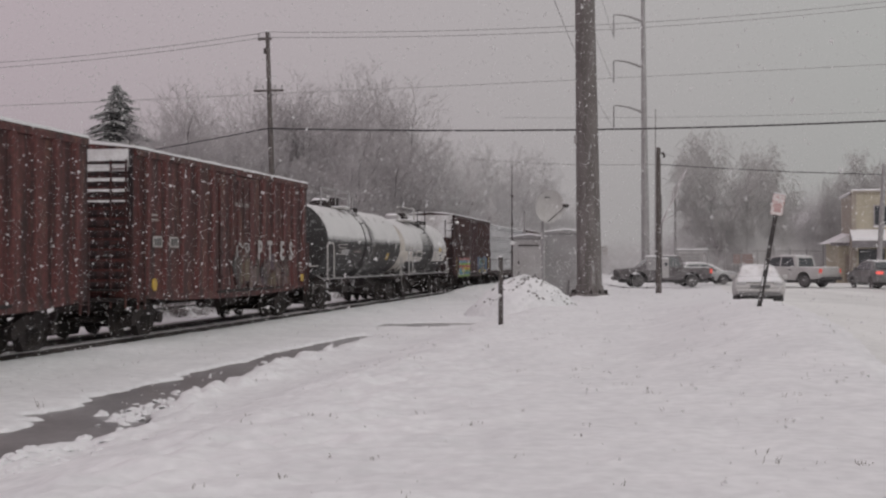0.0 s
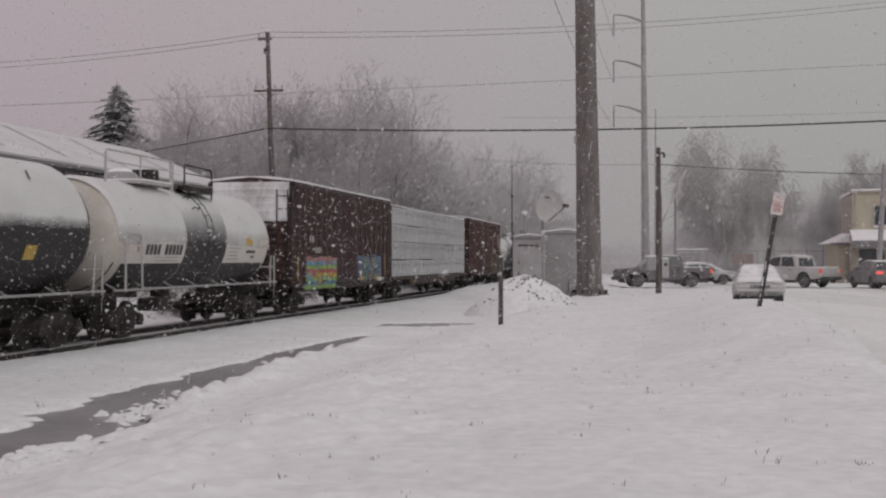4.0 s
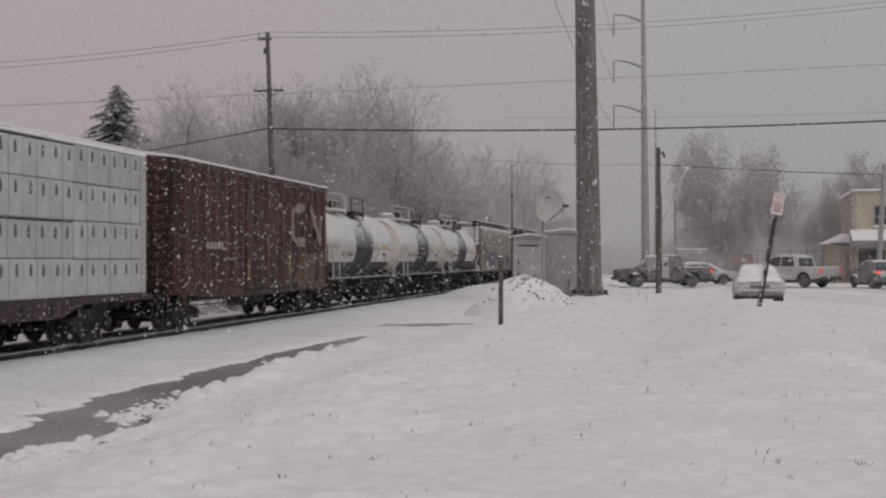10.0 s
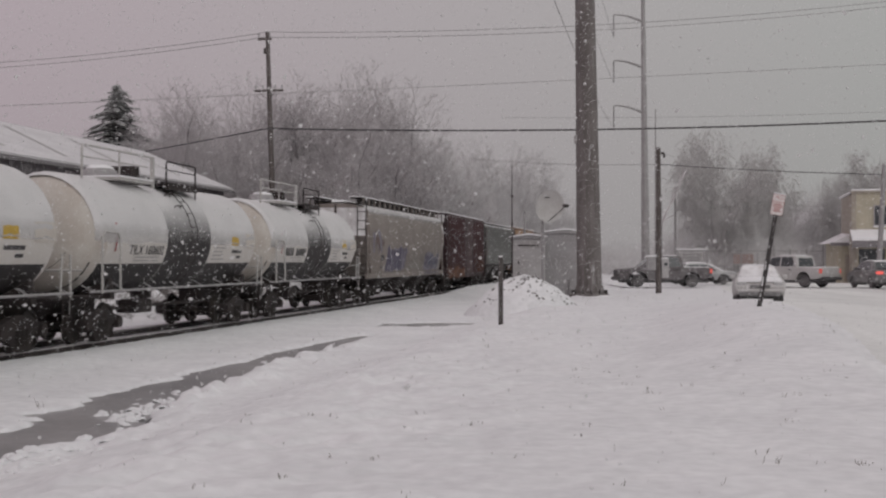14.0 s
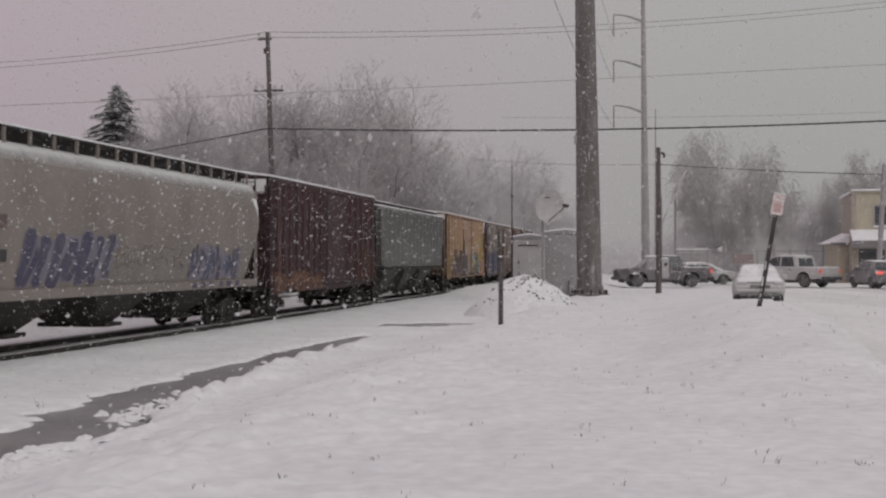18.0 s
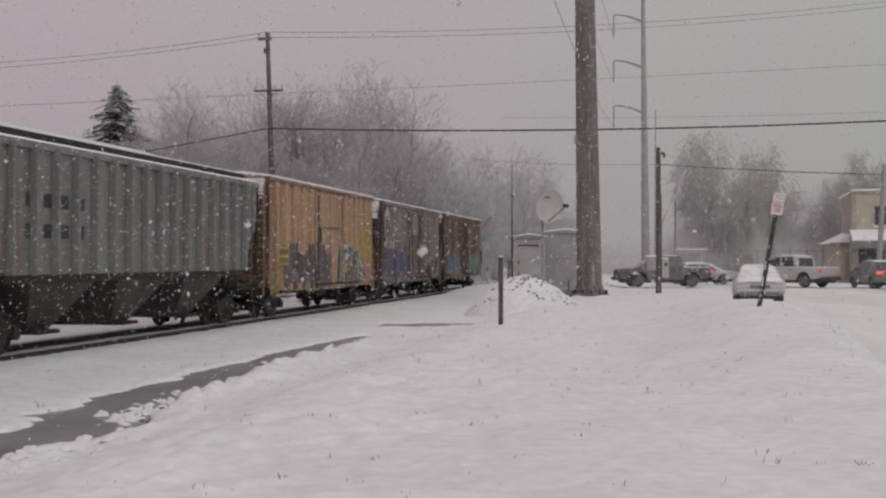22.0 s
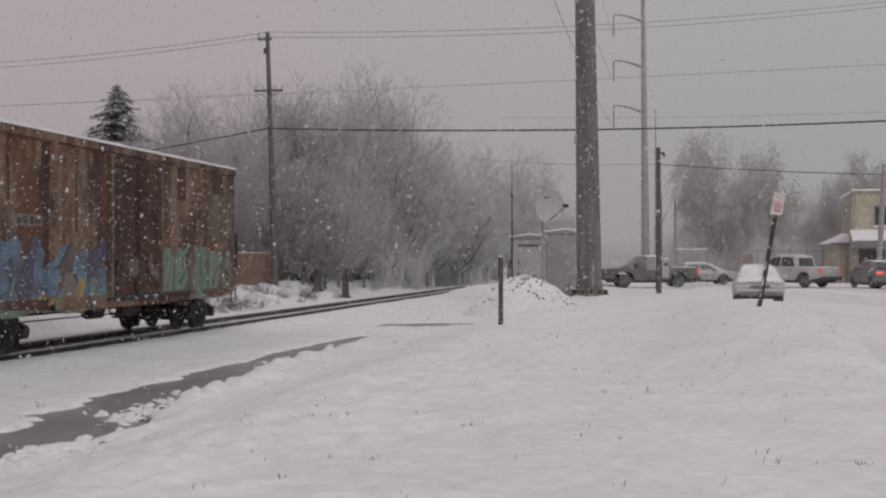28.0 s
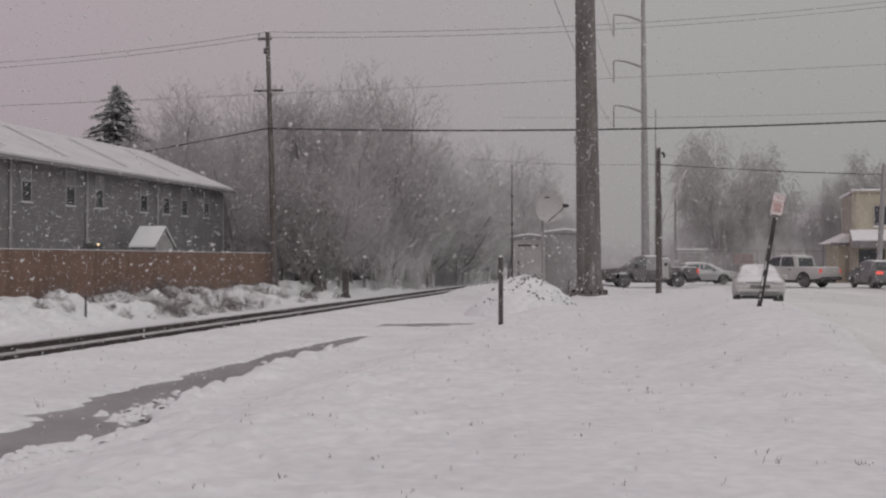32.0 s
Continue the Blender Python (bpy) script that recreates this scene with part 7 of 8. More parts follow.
for px in (15, 151, 276):
    yy = HOUSE_K / (SLOPE - (px - 784) / 2325)
    part("downpipe", Geo().tube(((yy - 82.6) * NORM, -0.1, 0), ((yy - 82.6) * NORM, -0.1, EAVE - 0.05), 0.06, 0.06, 6), SIDING_TRIM, house, "pale downpipe")
part("corner_trim", Geo().box(-0.16, 0.02, -0.05, -0.031, 0, EAVE), SIDING_TRIM, house)
lamp_x = (HOUSE_K / (SLOPE - (160 - 784) / 2325) - 82.6) * NORM
wl_ob = part("wall_lamp", Geo().box(lamp_x - 0.9, lamp_x + 0.5, -0.4, -0.03, 1.95, 2.2, 0.03), PLASTIC, house, "dark lamp hood")
part("bulb", Geo().box(lamp_x - 0.07, lamp_x + 0.07, -0.45, -0.4, 2.12, 2.22, 0.02), LAMP_WARM, wl_ob, "small lit warm lamp")

shed = thing("garden_shed", "small garden shed with a snow-covered slanting roof", "shed", pose(-15.05, 66.0, 0.3, 0, 0, -16))
part("body", Geo().loft([[(x, y, z) for y, z in ((0.1, -0.2), (1.9, -0.2), (1.9, 2.1), (1.0, 2.94), (0.1, 2.1))] for x in (-0.62, 0.66)]), SIDING_TRIM, shed)
six = [(0, 1, 2, 3), (7, 6, 5, 4), (0, 4, 5, 1), (1, 5, 6, 2), (2, 6, 7, 3), (3, 7, 4, 0)]
for y0 in (-0.12, 2.12):
    quad = [(-0.76, y0, 2.06), (0.72, y0, 2.06), (0.72, 1.0, 3.06), (-0.76, 1.0, 3.06)]
    part("roof", Geo().add(quad + [(x, y, z - 0.06) for x, y, z in quad], six), SIDING, shed)
    part("roof_snow", Geo().add([(x, y, z + 0.004) for x, y, z in quad] + [(x, y, z + 0.1) for x, y, z in quad], six), SNOW, shed, "snow on the roof")
for k, (dk, yy, h2) in enumerate(((24.2, 66.0, 1.95), (24.0, 71, 1.9))):
    q = along(dk, yy)
    solid("garden_heap", Geo().lump((0, 0, 0), 1.6, 1.0, h2, random.Random(k), 12, 5), SNOW, "snow-covered heap of garden things behind the fence", "heap", pose(q.x, q.y, 0.25, 0, 0, HEADING), smooth=True)

# ---- wooden fence on the bank ----
FENCE_K = 22.7
fence = thing("board_fence", "red-brown upright board fence on the snowy bank", "fence", pose(*along(FENCE_K, 28, 0.0), 0, 0, HEADING))
flen = (75.6 - 28) * NORM
fpost = Geo().box(-0.05, 0.05, 0.02, 0.12, 0.0, 2.06, 0.008).mesh("post", FENCE)
n_post = 21
for i in range(n_post):
    part("post", fpost, None, fence, m=pose(flen * i / (n_post - 1), 0, 0))
for z in (0.55, 1.25, 1.85):
    part("fence_rail", Geo().box(0, flen, 0.012, 0.05, z, z + 0.09), FENCE, fence)
part("fence_snow", Geo().box(0, flen, -0.03, 0.06, 2.112, 2.135, 0.008), SNOW, fence, "line of snow on the fence")


def hedge_bush(seed, spread_, height, stems):
    rnd = random.Random(seed)
    g = Geo()
    for k in range(stems):
        a = rnd.uniform(0, 6.28)
        r = rnd.uniform(0, spread_ * 0.22)
        p = Vector((r * math.cos(a), r * math.sin(a), -0.1))
        d = Vector((rnd.uniform(-0.5, 0.5), rnd.uniform(-0.5, 0.5), 1)).normalized()
        ln = height * rnd.uniform(0.4, 1.0)
        rad = rnd.uniform(0.008, 0.016)
        for s in range(4):
            q = p + d * ln / 4
            g.tube(p, q, rad, rad * 0.75, 3, cap=False)
            if s > 0:
                for b in range(2):
                    e = (d + Vector((rnd.uniform(-1, 1), rnd.uniform(-1, 1), rnd.uniform(-0.1, 0.8)))).normalized()
                    g.tube(q, q + e * ln * rnd.uniform(0.1, 0.3), rad * 0.6, rad * 0.3, 3, cap=False)
            p, rad = q, rad * 0.75
            d = (d + Vector((rnd.uniform(-0.35, 0.35), rnd.uniform(-0.35, 0.35), rnd.uniform(-0.15, 0.2)))).normalized()
    return g


bank_bush = [hedge_bush(k, 1.8, 1.3, 26).mesh("brush", BRUSH_SNOWY) for k in range(4)]
rnd = random.Random(77)
for i in range(190):
    y = rnd.uniform(34, 74) if i < 110 else rnd.uniform(46, 60)
    k = FENCE_K - rnd.uniform(0.3, 4.4) * (0.6 if y < 46 else 1.0)
    q = along(k, y)
    b = thing("shrub", "low bare brown shrub bent over the snowy bank", "shrub", pose(q.x, q.y, ground_at(q.x, q.y) - 0.05, rnd.choice((-1, 1)) * rnd.uniform(35, 85), rnd.uniform(-40, 40), rnd.uniform(0, 360)) @ Matrix.Scale(rnd.uniform(0.4, 0.85) * (1.0 if y > 48 else 0.7), 4), group="bank shrubs")
    part("brush", bank_bush[i % 4], None, b)
stake = along(18.9, 43.0)
solid("stake", Geo().box(-0.03, 0.03, -0.03, 0.03, 0, 0.75, 0.006), POST_DARK, "short dark stake in the snowy bank", "stake", pose(stake.x - 0.6, stake.y + 1.6, ground_at(stake.x - 0.6, stake.y + 1.6) - 0.05))


# ---- trees ----
def bare_tree(seed, height, wide, limb_count=12, clear=0.2, fine=0.0115, droop=0.0):
    """A bare broad tree: limbs fan out of a short trunk, each with side branches, shoots and fine twigs inside a domed crown."""
    rnd = random.Random(seed)
    limbs, twigs = Geo(), Geo()
    out, up, mid = height * 0.29 * wide, height * 0.44, height * 0.57

    def room(p, d):
        """How far the crown's dome lies from p along d."""
        k = 1 + 0.13 * math.sin(3 * math.atan2(d.y, d.x) + seed) + rnd.uniform(-0.1, 0.08)
        q = Vector((p.x / (out * k), p.y / (out * k), (p.z - mid) / up))
        e = Vector((d.x / (out * k), d.y / (out * k), d.z / up))
        A, B, C = e.dot(e), q.dot(e), q.dot(q) - 1
        return max(0.0, (-B + math.sqrt(max(0.0, B * B - A * C))) / A)

    def side_way(d, a, tilt):
        u = d.orthogonal().normalized()
        w = d.cross(u)
        return (d * math.cos(tilt) + (u * math.cos(a) + w * math.sin(a)) * math.sin(tilt)).normalized()

    def branch(p, d, ln, r, lev):
        n = (9, 6, 2)[lev]
        turn = rnd.uniform(0, 6.283)
        for s in range(n):
            t = (s + 1) / n
            q = p + d * (ln / n)
            r2 = max(fine, r * (1 - 0.8 / n * (1 + 0.3 * t)))
            (limbs if lev == 0 or lev == 1 and r > 0.035 else twigs).tube(p, q, r, r2, (6, 4, 3)[lev], cap=False)
            p, r = q, r2
            bend = 0.17 if lev == 0 else 0.2
            d = (d + Vector((rnd.uniform(-bend, bend), rnd.uniform(-bend, bend), 0.03))).normalized()
            if lev == 0 and s < 1:
                continue
            for k in range(3 if lev == 2 else 2):
                turn += 2.4
                e = side_way(d, turn + rnd.uniform(-0.5, 0.5), math.radians(rnd.uniform(24, 58)))
                e = (e + Vector((0, 0, 0.1))).normalized()
                if lev == 2:
                    tw = ln * rnd.uniform(0.35, 0.8) * (1.7 if droop else 1.0)
                    e = (e - Vector((0, 0, droop))).normalized()
                    u = e.orthogonal().normalized() * fine * 0.9
                    w = e.cross(u)
                    twigs.add([p + u, p - u, p + w, p - w, p + e * tw], [(0, 1, 4), (2, 3, 4)])
                else:
                    l2 = min(ln * (0.62 - 0.3 * t if lev == 0 else 0.55 - 0.15 * t) * rnd.uniform(0.7, 1.15), room(p, e) * rnd.uniform(0.75, 1.0))
                    if l2 > height * 0.02:
                        branch(p, e, l2, max(fine, r * 0.5), lev + 1)

    base, r0 = Vector((0, 0, -0.2)), height * 0.019
    for k in range(4):
        q = base + Vector((rnd.uniform(-0.012, 0.012), rnd.uniform(-0.012, 0.012), 1)) * (height * clear / 4)
        limbs.tube(base, q, r0, r0 * 0.93, 8, cap=False)
        base, r0 = q, r0 * 0.93
    for k in range(limb_count):
        tilt = math.radians(7 + 50 * ((k + 0.5) / limb_count) ** 0.8 * wide)
        a = 2.4 * k + rnd.uniform(-0.3, 0.3)
        d = Vector((math.sin(tilt) * math.cos(a), math.sin(tilt) * math.sin(a), math.cos(tilt)))
        p = base - Vector((0, 0, height * 0.09 * k / limb_count))
        branch(p, d, room(p, d) * rnd.uniform(0.7, 0.86), r0 * rnd.uniform(0.42, 0.6), 0)
    return limbs, twigs


tree_kinds = []
for k in range(5):
    a, b = bare_tree(100 + k, 15.0, (1.0, 1.15, 0.85, 1.05, 1.2)[k])
    tree_kinds.append((a.mesh("trunk", BARK), b.mesh("crown", TWIG)))
# The same trees again, with haze put into bark and twig colours.
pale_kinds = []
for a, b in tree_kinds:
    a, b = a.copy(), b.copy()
    a.materials[0], b.materials[0] = TWIG, HAZED_BRUSH
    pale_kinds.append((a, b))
weep_kinds = []
for k in range(2):
    a, b = bare_tree(170 + k, 15.0, 1.15, 11, fine=0.017, droop=1.3)
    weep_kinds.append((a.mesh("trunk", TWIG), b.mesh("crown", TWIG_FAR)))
dark_kinds = []
for k in range(2):
    a, b = bare_tree(140 + k, 9.0, 1.0, 7, fine=0.01)
    dark_kinds.append((a.mesh("trunk", BARK_NEAR), b.mesh("crown", TWIG_NEAR)))


def plant(x, y, height, kind, kinds=None, label="bare snow-dusted deciduous tree, paled for haze", base=15.0, wide=1.0):
    kinds = kinds or tree_kinds
    rnd = random.Random(int(x * 31 + y * 17))
    t = thing("tree", label, "tree", pose(x, y, ground_at(x, y) - 0.1, 0, 0, rnd.uniform(0, 360)) @ Matrix.Diagonal((height / base * wide, height / base * wide, height / base, 1)), group="bare trees")
    part("trunk", kinds[kind % len(kinds)][0], None, t)
    part("crown", kinds[kind % len(kinds)][1], None, t)
    return t


def plant_view(px, top, y, kind, **kw):
    """A tree whose crown top shows at a sight line, at depth y."""
    x = (px - 784) / 2325 * y
    h = (EYE + (459.5 - top) / 2325 * y - ground_at(x, y)) * 1.03
    return plant(x, y, h, kind, **kw)


for px, top, y, k in ((322, 118, 94, 0), (418, 136, 98, 3), (372, 185, 104, 2), (270, 205, 108, 1), (455, 205, 92, 0), (345, 240, 90, 1), (300, 215, 112, 3), (172, 205, 118, 2),
                      (560, 112, 100, 0), (640, 112, 104, 3), (700, 138, 108, 1), (520, 160, 104, 4), (595, 180, 96, 2), (718, 190, 114, 1), (660, 200, 98, 4),
                      (745, 225, 112, 2), (790, 240, 118, 0), (835, 245, 124, 3), (885, 250, 130, 1), (930, 258, 136, 4), (958, 305, 146, 2), (765, 280, 104, 1), (820, 300, 112, 4), (705, 250, 102, 2), (865, 310, 124, 0), (620, 240, 90, 1), (545, 250, 88, 2), (900, 330, 138, 3), (680, 290, 95, 0), (740, 320, 100, 4), (412, 225, 86, 2), (440, 330, 84, 0), (600, 310, 84, 4), (645, 335, 88, 2),
                      (1235, 345, 128, 2), (1400, 345, 142, 4), (1320, 350, 128, 1), (1440, 330, 140, 2)):
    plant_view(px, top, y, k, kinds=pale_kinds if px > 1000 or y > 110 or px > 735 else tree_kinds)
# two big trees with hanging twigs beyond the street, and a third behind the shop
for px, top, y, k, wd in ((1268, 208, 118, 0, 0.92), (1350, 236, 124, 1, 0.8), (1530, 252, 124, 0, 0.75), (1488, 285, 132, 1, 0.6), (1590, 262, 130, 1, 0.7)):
    plant_view(px, top, y, k, kinds=weep_kinds, label="tall bare tree with hanging snow-dusted twigs, paled for haze", wide=wd)
# saplings and thickets at the wood's edge
for px, top, y, k in ((500, 330, 79, 0), (525, 300, 80, 1), (555, 320, 81, 0), (700, 340, 98, 0), (536, 360, 77, 0), (575, 370, 79, 1), (760, 380, 104, 0), (810, 390, 110, 1)):
    plant_view(px, top, y, k, kinds=dark_kinds if px < 580 else tree_kinds, label="slim dark bare sapling at the wood's edge", base=9.0, wide=1.3)
thicket_kinds = [hedge_bush(200 + k, 6.0, 5.0, 130).mesh("brush", THICKET) for k in range(4)]
# Thickets whose twig colour carries painted haze.
hazed_kinds = [hedge_bush(220 + k, 6.0, 5.0, 130).mesh("brush", HAZED_BRUSH) for k in range(2)]
rnd = random.Random(17)
for i in range(120):
    px = rnd.uniform(395, 960)
    y = rnd.uniform(92, 130) + max(0, (px - 700)) * 0.07
    x = (px - 784) / 2325 * y
    if (x - (SLOPE * y - OFFSET)) / NORM > -3.0:
        x = SLOPE * y - OFFSET - rnd.uniform(3.2, 9)
    b = thing("thicket", "dense bare thicket in the wood beside the track", "shrub", pose(x, y, ground_at(x, y) - 0.1, 0, 0, rnd.uniform(0, 360)) @ Matrix.Scale(rnd.uniform(0.75, 1.5), 4), group="thickets")
    part("brush", hazed_kinds[i % 2] if px > 760 or px > 600 and i % 2 == 0 else thicket_kinds[i % 4], None, b)
# Thickets across the street, in twigs paled to carry haze.
for i in range(46):
    px = rnd.uniform(1190, 1600)
    y = rnd.uniform(112, 150)
    x = (px - 784) / 2325 * y
    b = thing("thicket", "frosted bare thicket beyond the street, paled for haze", "shrub", pose(x, y, ground_at(x, y) - 0.1, 0, 0, rnd.uniform(0, 360)) @ Matrix.Scale(rnd.uniform(0.7, 1.25), 4), group="thickets")
    part("brush", hazed_kinds[i % 2], None, b)
# Added scrub in the misty gap, standing in for haze over far ground.
for i in range(16):
    px, y = 1050 + 150 * i / 15, 150 + 25 * ((i * 7) % 5) / 4
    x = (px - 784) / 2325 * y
    b = thing("thicket", "low pale scrub added in place of haze beyond the street", "shrub", pose(x, y, ground_at(x, y) - 0.1, 0, 0, 37 * i) @ Matrix.Scale(0.75 + 0.06 * (i % 4), 4), group="thickets")
    part("brush", hazed_kinds[i % 2], None, b)
for px, yb, hh in ((563, 75, 1.2), (612, 75, 1.6)):
    x = (px - 784) / 2325 * yb
    st = thing("tree_stump", "dark broken tree stump beside the track", "stump", at_ground(x, yb, px))
    part("trunk", Geo().loft([[((r + 0.05 * math.sin(j * 2.3)) * math.cos(2 * math.pi * j / 10), (r + 0.05 * math.sin(j * 1.7)) * math.sin(2 * math.pi * j / 10), z + 0.12 * math.sin(j * 2.1) * (z > 0.5)) for j in range(10)] for r, z in ((0.40, 0), (0.2, 0.28), (0.17, hh * 0.7), (0.2, hh))]), POST_TIMBER, st)
    part("snow_cap", Geo().lump((0, 0, hh - 0.03), 0.15, 0.15, 0.05, random.Random(px)), SNOW, st)

# spruce behind the house
rnd = random.Random(55)
sp_x, sp_y = (207 - 784) / 2325 * 106, 106
sp_h = EYE + (459.5 - 145) / 2325 * 106
spruce = thing("spruce_tree", "dark green spruce dusted with snow", "tree", at_ground(sp_x, sp_y))
part("trunk", Geo().tube((0, 0, 0), (0, 0, sp_h), 0.22, 0.02, 8), BARK_NEAR, spruce)
ng, sg = Geo(), Geo()
z = 1.5
while z < sp_h - 0.25:
    f = 1 - z / sp_h
    n = int(5 + 7 * f)
    for k in range(n):
        a = 6.283 * k / n + rnd.uniform(-0.3, 0.3)
        ln = (0.25 + 11.5 * f) * rnd.uniform(0.5, 1.12)
        c, s = math.cos(a), math.sin(a)
        droop = rnd.uniform(0.1, 0.34) * ln
        for q in range(5):
            t0, t1 = q / 5, (q + 1) / 5
            w0 = 0.52 * ln * (0.25 + 0.75 * math.sin((t0 * 0.85 + 0.1) * math.pi)) * 0.6
            w1 = 0.52 * ln * (0.25 + 0.75 * math.sin((t1 * 0.85 + 0.1) * math.pi)) * 0.6 * (0.15 if q == 4 else 1)
            for side in (-1, 1):
                z0, z1 = z - droop * t0 * t0, z - droop * t1 * t1
                j = rnd.uniform(0.75, 1.2)
                ng.add([(c * ln * t0, s * ln * t0, z0), (c * ln * t1, s * ln * t1, z1), (c * ln * (t1 + 0.1) - side * s * w1 * j, s * ln * (t1 + 0.1) + side * c * w1 * j, z1 - 0.12 - 0.1 * rnd.random()), (c * ln * (t0 + 0.02) - side * s * w0 * 0.4, s * ln * (t0 + 0.02) + side * c * w0 * 0.4, z0 - 0.1)], [(0, 1, 2, 3)])
    z += 0.17 + 0.2 * f
part("crown", ng, NEEDLE, spruce)

# trees further back close the wood
rnd = random.Random(91)
for i in range(34):
    px = rnd.uniform(480, 1000) if i < 22 else rnd.uniform(1195, 1600)
    y = rnd.uniform(135, 175)
    top = (235 + max(0, px - 700) * 0.35 if i < 22 else 345) + rnd.uniform(-20, 40)
    if (px - 784) / 2325 * y - (SLOPE * y - OFFSET) > -4 and px < 1000:
        y = 185
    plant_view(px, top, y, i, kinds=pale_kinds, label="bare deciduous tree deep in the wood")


# ---- yellow building at the corner of the street ----
bx, by = (1509 - 784) / 2325 * 96, 96.0
shop = thing("shop_building", "two-storey yellow-tan building with snow on its parapet", "building", pose(bx, by, 0, 0, 0, -12))
part("front_wall", Geo().box(0, 12, 0, 9, -0.3, 6.6), BRICK_TAN, shop)
part("corner_pier", Geo().box(-0.1, 0.25, -0.1, 0.3, -0.3, 6.6, 0.02), BRICK_BROWN, shop, "brown corner pier")
# Side wall in the darker pier brown: its shade put into the colour.
part("side_wing", Geo().box(-0.12, -0.004, 0.32, 8, -0.3, 6.5), BRICK_BROWN, shop)
part("parapet", Geo().box(-0.15, 12.1, -0.15, 0.2, 6.6, 6.75, 0.02), BRICK_BROWN, shop)
part("parapet_snow", Geo().box(-0.15, 12.1, -0.18, 0.25, 6.752, 6.87, 0.04), SNOW, shop)
part("side_parapet_snow", Geo().box(-0.22, 0.1, 0.26, 9.1, 6.55, 6.72, 0.04), SNOW, shop)
for x in (1.95, 5.0, 8.0):
    wob = part("window", Geo().box(x - 0.5, x + 0.5, -0.06, -0.005, 4.2, 5.7), SIDING_TRIM, shop, "dark upper window")
    part("pane", Geo().box(x - 0.42, x + 0.42, -0.075, -0.062, 4.28, 5.62), GLASS, wob)
    part("window_sill", Geo().box(x - 0.55, x + 0.55, -0.16, -0.005, 4.1, 4.198), SNOW, wob)
part("canopy", Geo().loft([[(x, -1.6, 3.1), (x, 0, 3.75), (x, 0, 3.6), (x, -1.6, 2.95)] for x in (-0.2, 12)]), SIDING, shop, "sloping shop canopy")
part("canopy_snow", Geo().loft([[(x, -1.65, 3.105), (x, 0, 3.755), (x, 0, 3.95), (x, -1.65, 3.27)] for x in (-0.2, 12)]), SNOW, shop)
part("canopy_fascia", Geo().box(-0.2, 12, -1.66, -1.6, 2.6, 3.1), SIDING, shop)
for x in (1.3, 3.6, 6.0):
    part("shop_window", Geo().box(x - 0.9, x + 0.9, -0.05, -0.005, 0.8, 2.5), GLASS, shop, "dark shop window")
annex_x = (1494 - 784) / 2325 * 97
annex = thing("shop_annex", "low tan building with a snowy pitched roof", "building", pose(annex_x, 97.5, 0, 0, 0, -8))
part("wall", Geo().box(-0.3, 3.0, 0, 6, -0.3, 2.98), BRICK_TAN, annex)
part("roof", Geo().prism([(-0.9, 2.95), (3.0, 2.95), (3.0, 4.0), (1.3, 4.0)], -0.3, 6.2), SNOW, annex, "snow-covered roof")
part("fascia", Geo().box(-0.92, 3.0, -0.34, -0.3, 2.75, 3.0), SIDING, annex)
part("door", Geo().box(0.2, 1.0, -0.05, -0.004, 0.1, 2.1), BRICK_BROWN, annex)
lean = thing("utility_pole", "leaning grey street pole by the shop", "utility pole", pose((1553 - 784) / 2325 * 78, 78, 0.0, 0, 3.2, 0))
part("shaft", Geo().tube((0, 0, 0), (0, 0, 7.4), 0.17, 0.13, 10), CABINET_DARK, lean, smooth=True)
# Far wooden poles in the same haze-paled colour.
for px, top, yd in ((1322, 335, 118), (1195, 330, 120)):
    pl2 = thing("utility_pole", "slim wooden pole beyond the fence", "utility pole", at_ground((px - 784) / 2325 * yd, yd))
    part("shaft", Geo().tube((0, 0, 0), (0, 0, EYE + (459.5 - top) / 2325 * yd), 0.13, 0.09, 8), POLE_PALE, pl2)

far_xy = ((1440 - 784) / 2325 * 152, 152.0)
# Far house in borrowed pale greys, so the colour stands in for haze.
far_house = thing("house", "far house with haze-paled walls and a snowy gable roof", "house", at_ground(*far_xy, 25))
part("wall", Geo().box(-3.2, 3.2, 0, 7, 0, 4.4), DISH, far_house)
part("gable", Geo().prism([(-3.2, 4.4), (3.2, 4.4), (0, 7.2)], 0.0, 7.0), DISH, far_house)
for sgn in (-1, 1):
    quad = [(sgn * 3.6, -0.3, 4.1), (sgn * 3.6, 7.3, 4.1), (0, 7.3, 7.25), (0, -0.3, 7.25)]
    part("roof_snow", Geo().add(quad + [(x, y, z + 0.18) for x, y, z in quad], six), SNOW, far_house, "snow on the roof")
part("window", Geo().box(-0.5, 0.5, -0.05, -0.005, 4.3, 5.5), CABINET, far_house)
leaner = thing("tree", "leaning bare young tree beside the street", "tree", at_ground((1168 - 784) / 2325 * 92, 92))
part("trunk", Geo().pipe([(-0.1, 0, 0), (0.05, 0, 2.6), (0.15, 0, 4.4), (0.7, 0.1, 5.6), (1.1, 0.2, 6.3), (1.5, 0.3, 7.4), (1.9, 0.3, 8.1)], 0.075, 6), TWIG, leaner)
part("branch", Geo().pipe([(0.75, 0.1, 5.7), (1.0, 0.1, 6.8), (1.7, 0.1, 7.6)], 0.04, 5), TWIG, leaner)
part("branch", Geo().pipe([(0.15, 0, 4.4), (0.5, 0.1, 4.7), (1.0, 0.1, 4.9)], 0.035, 5), TWIG, leaner)

# chain-link fence and gantry beyond the street
link = thing("chain_link_fence", "grey chain-link fence with posts and top rail", "fence", at_ground((1195 - 784) / 2325 * 100, 100))
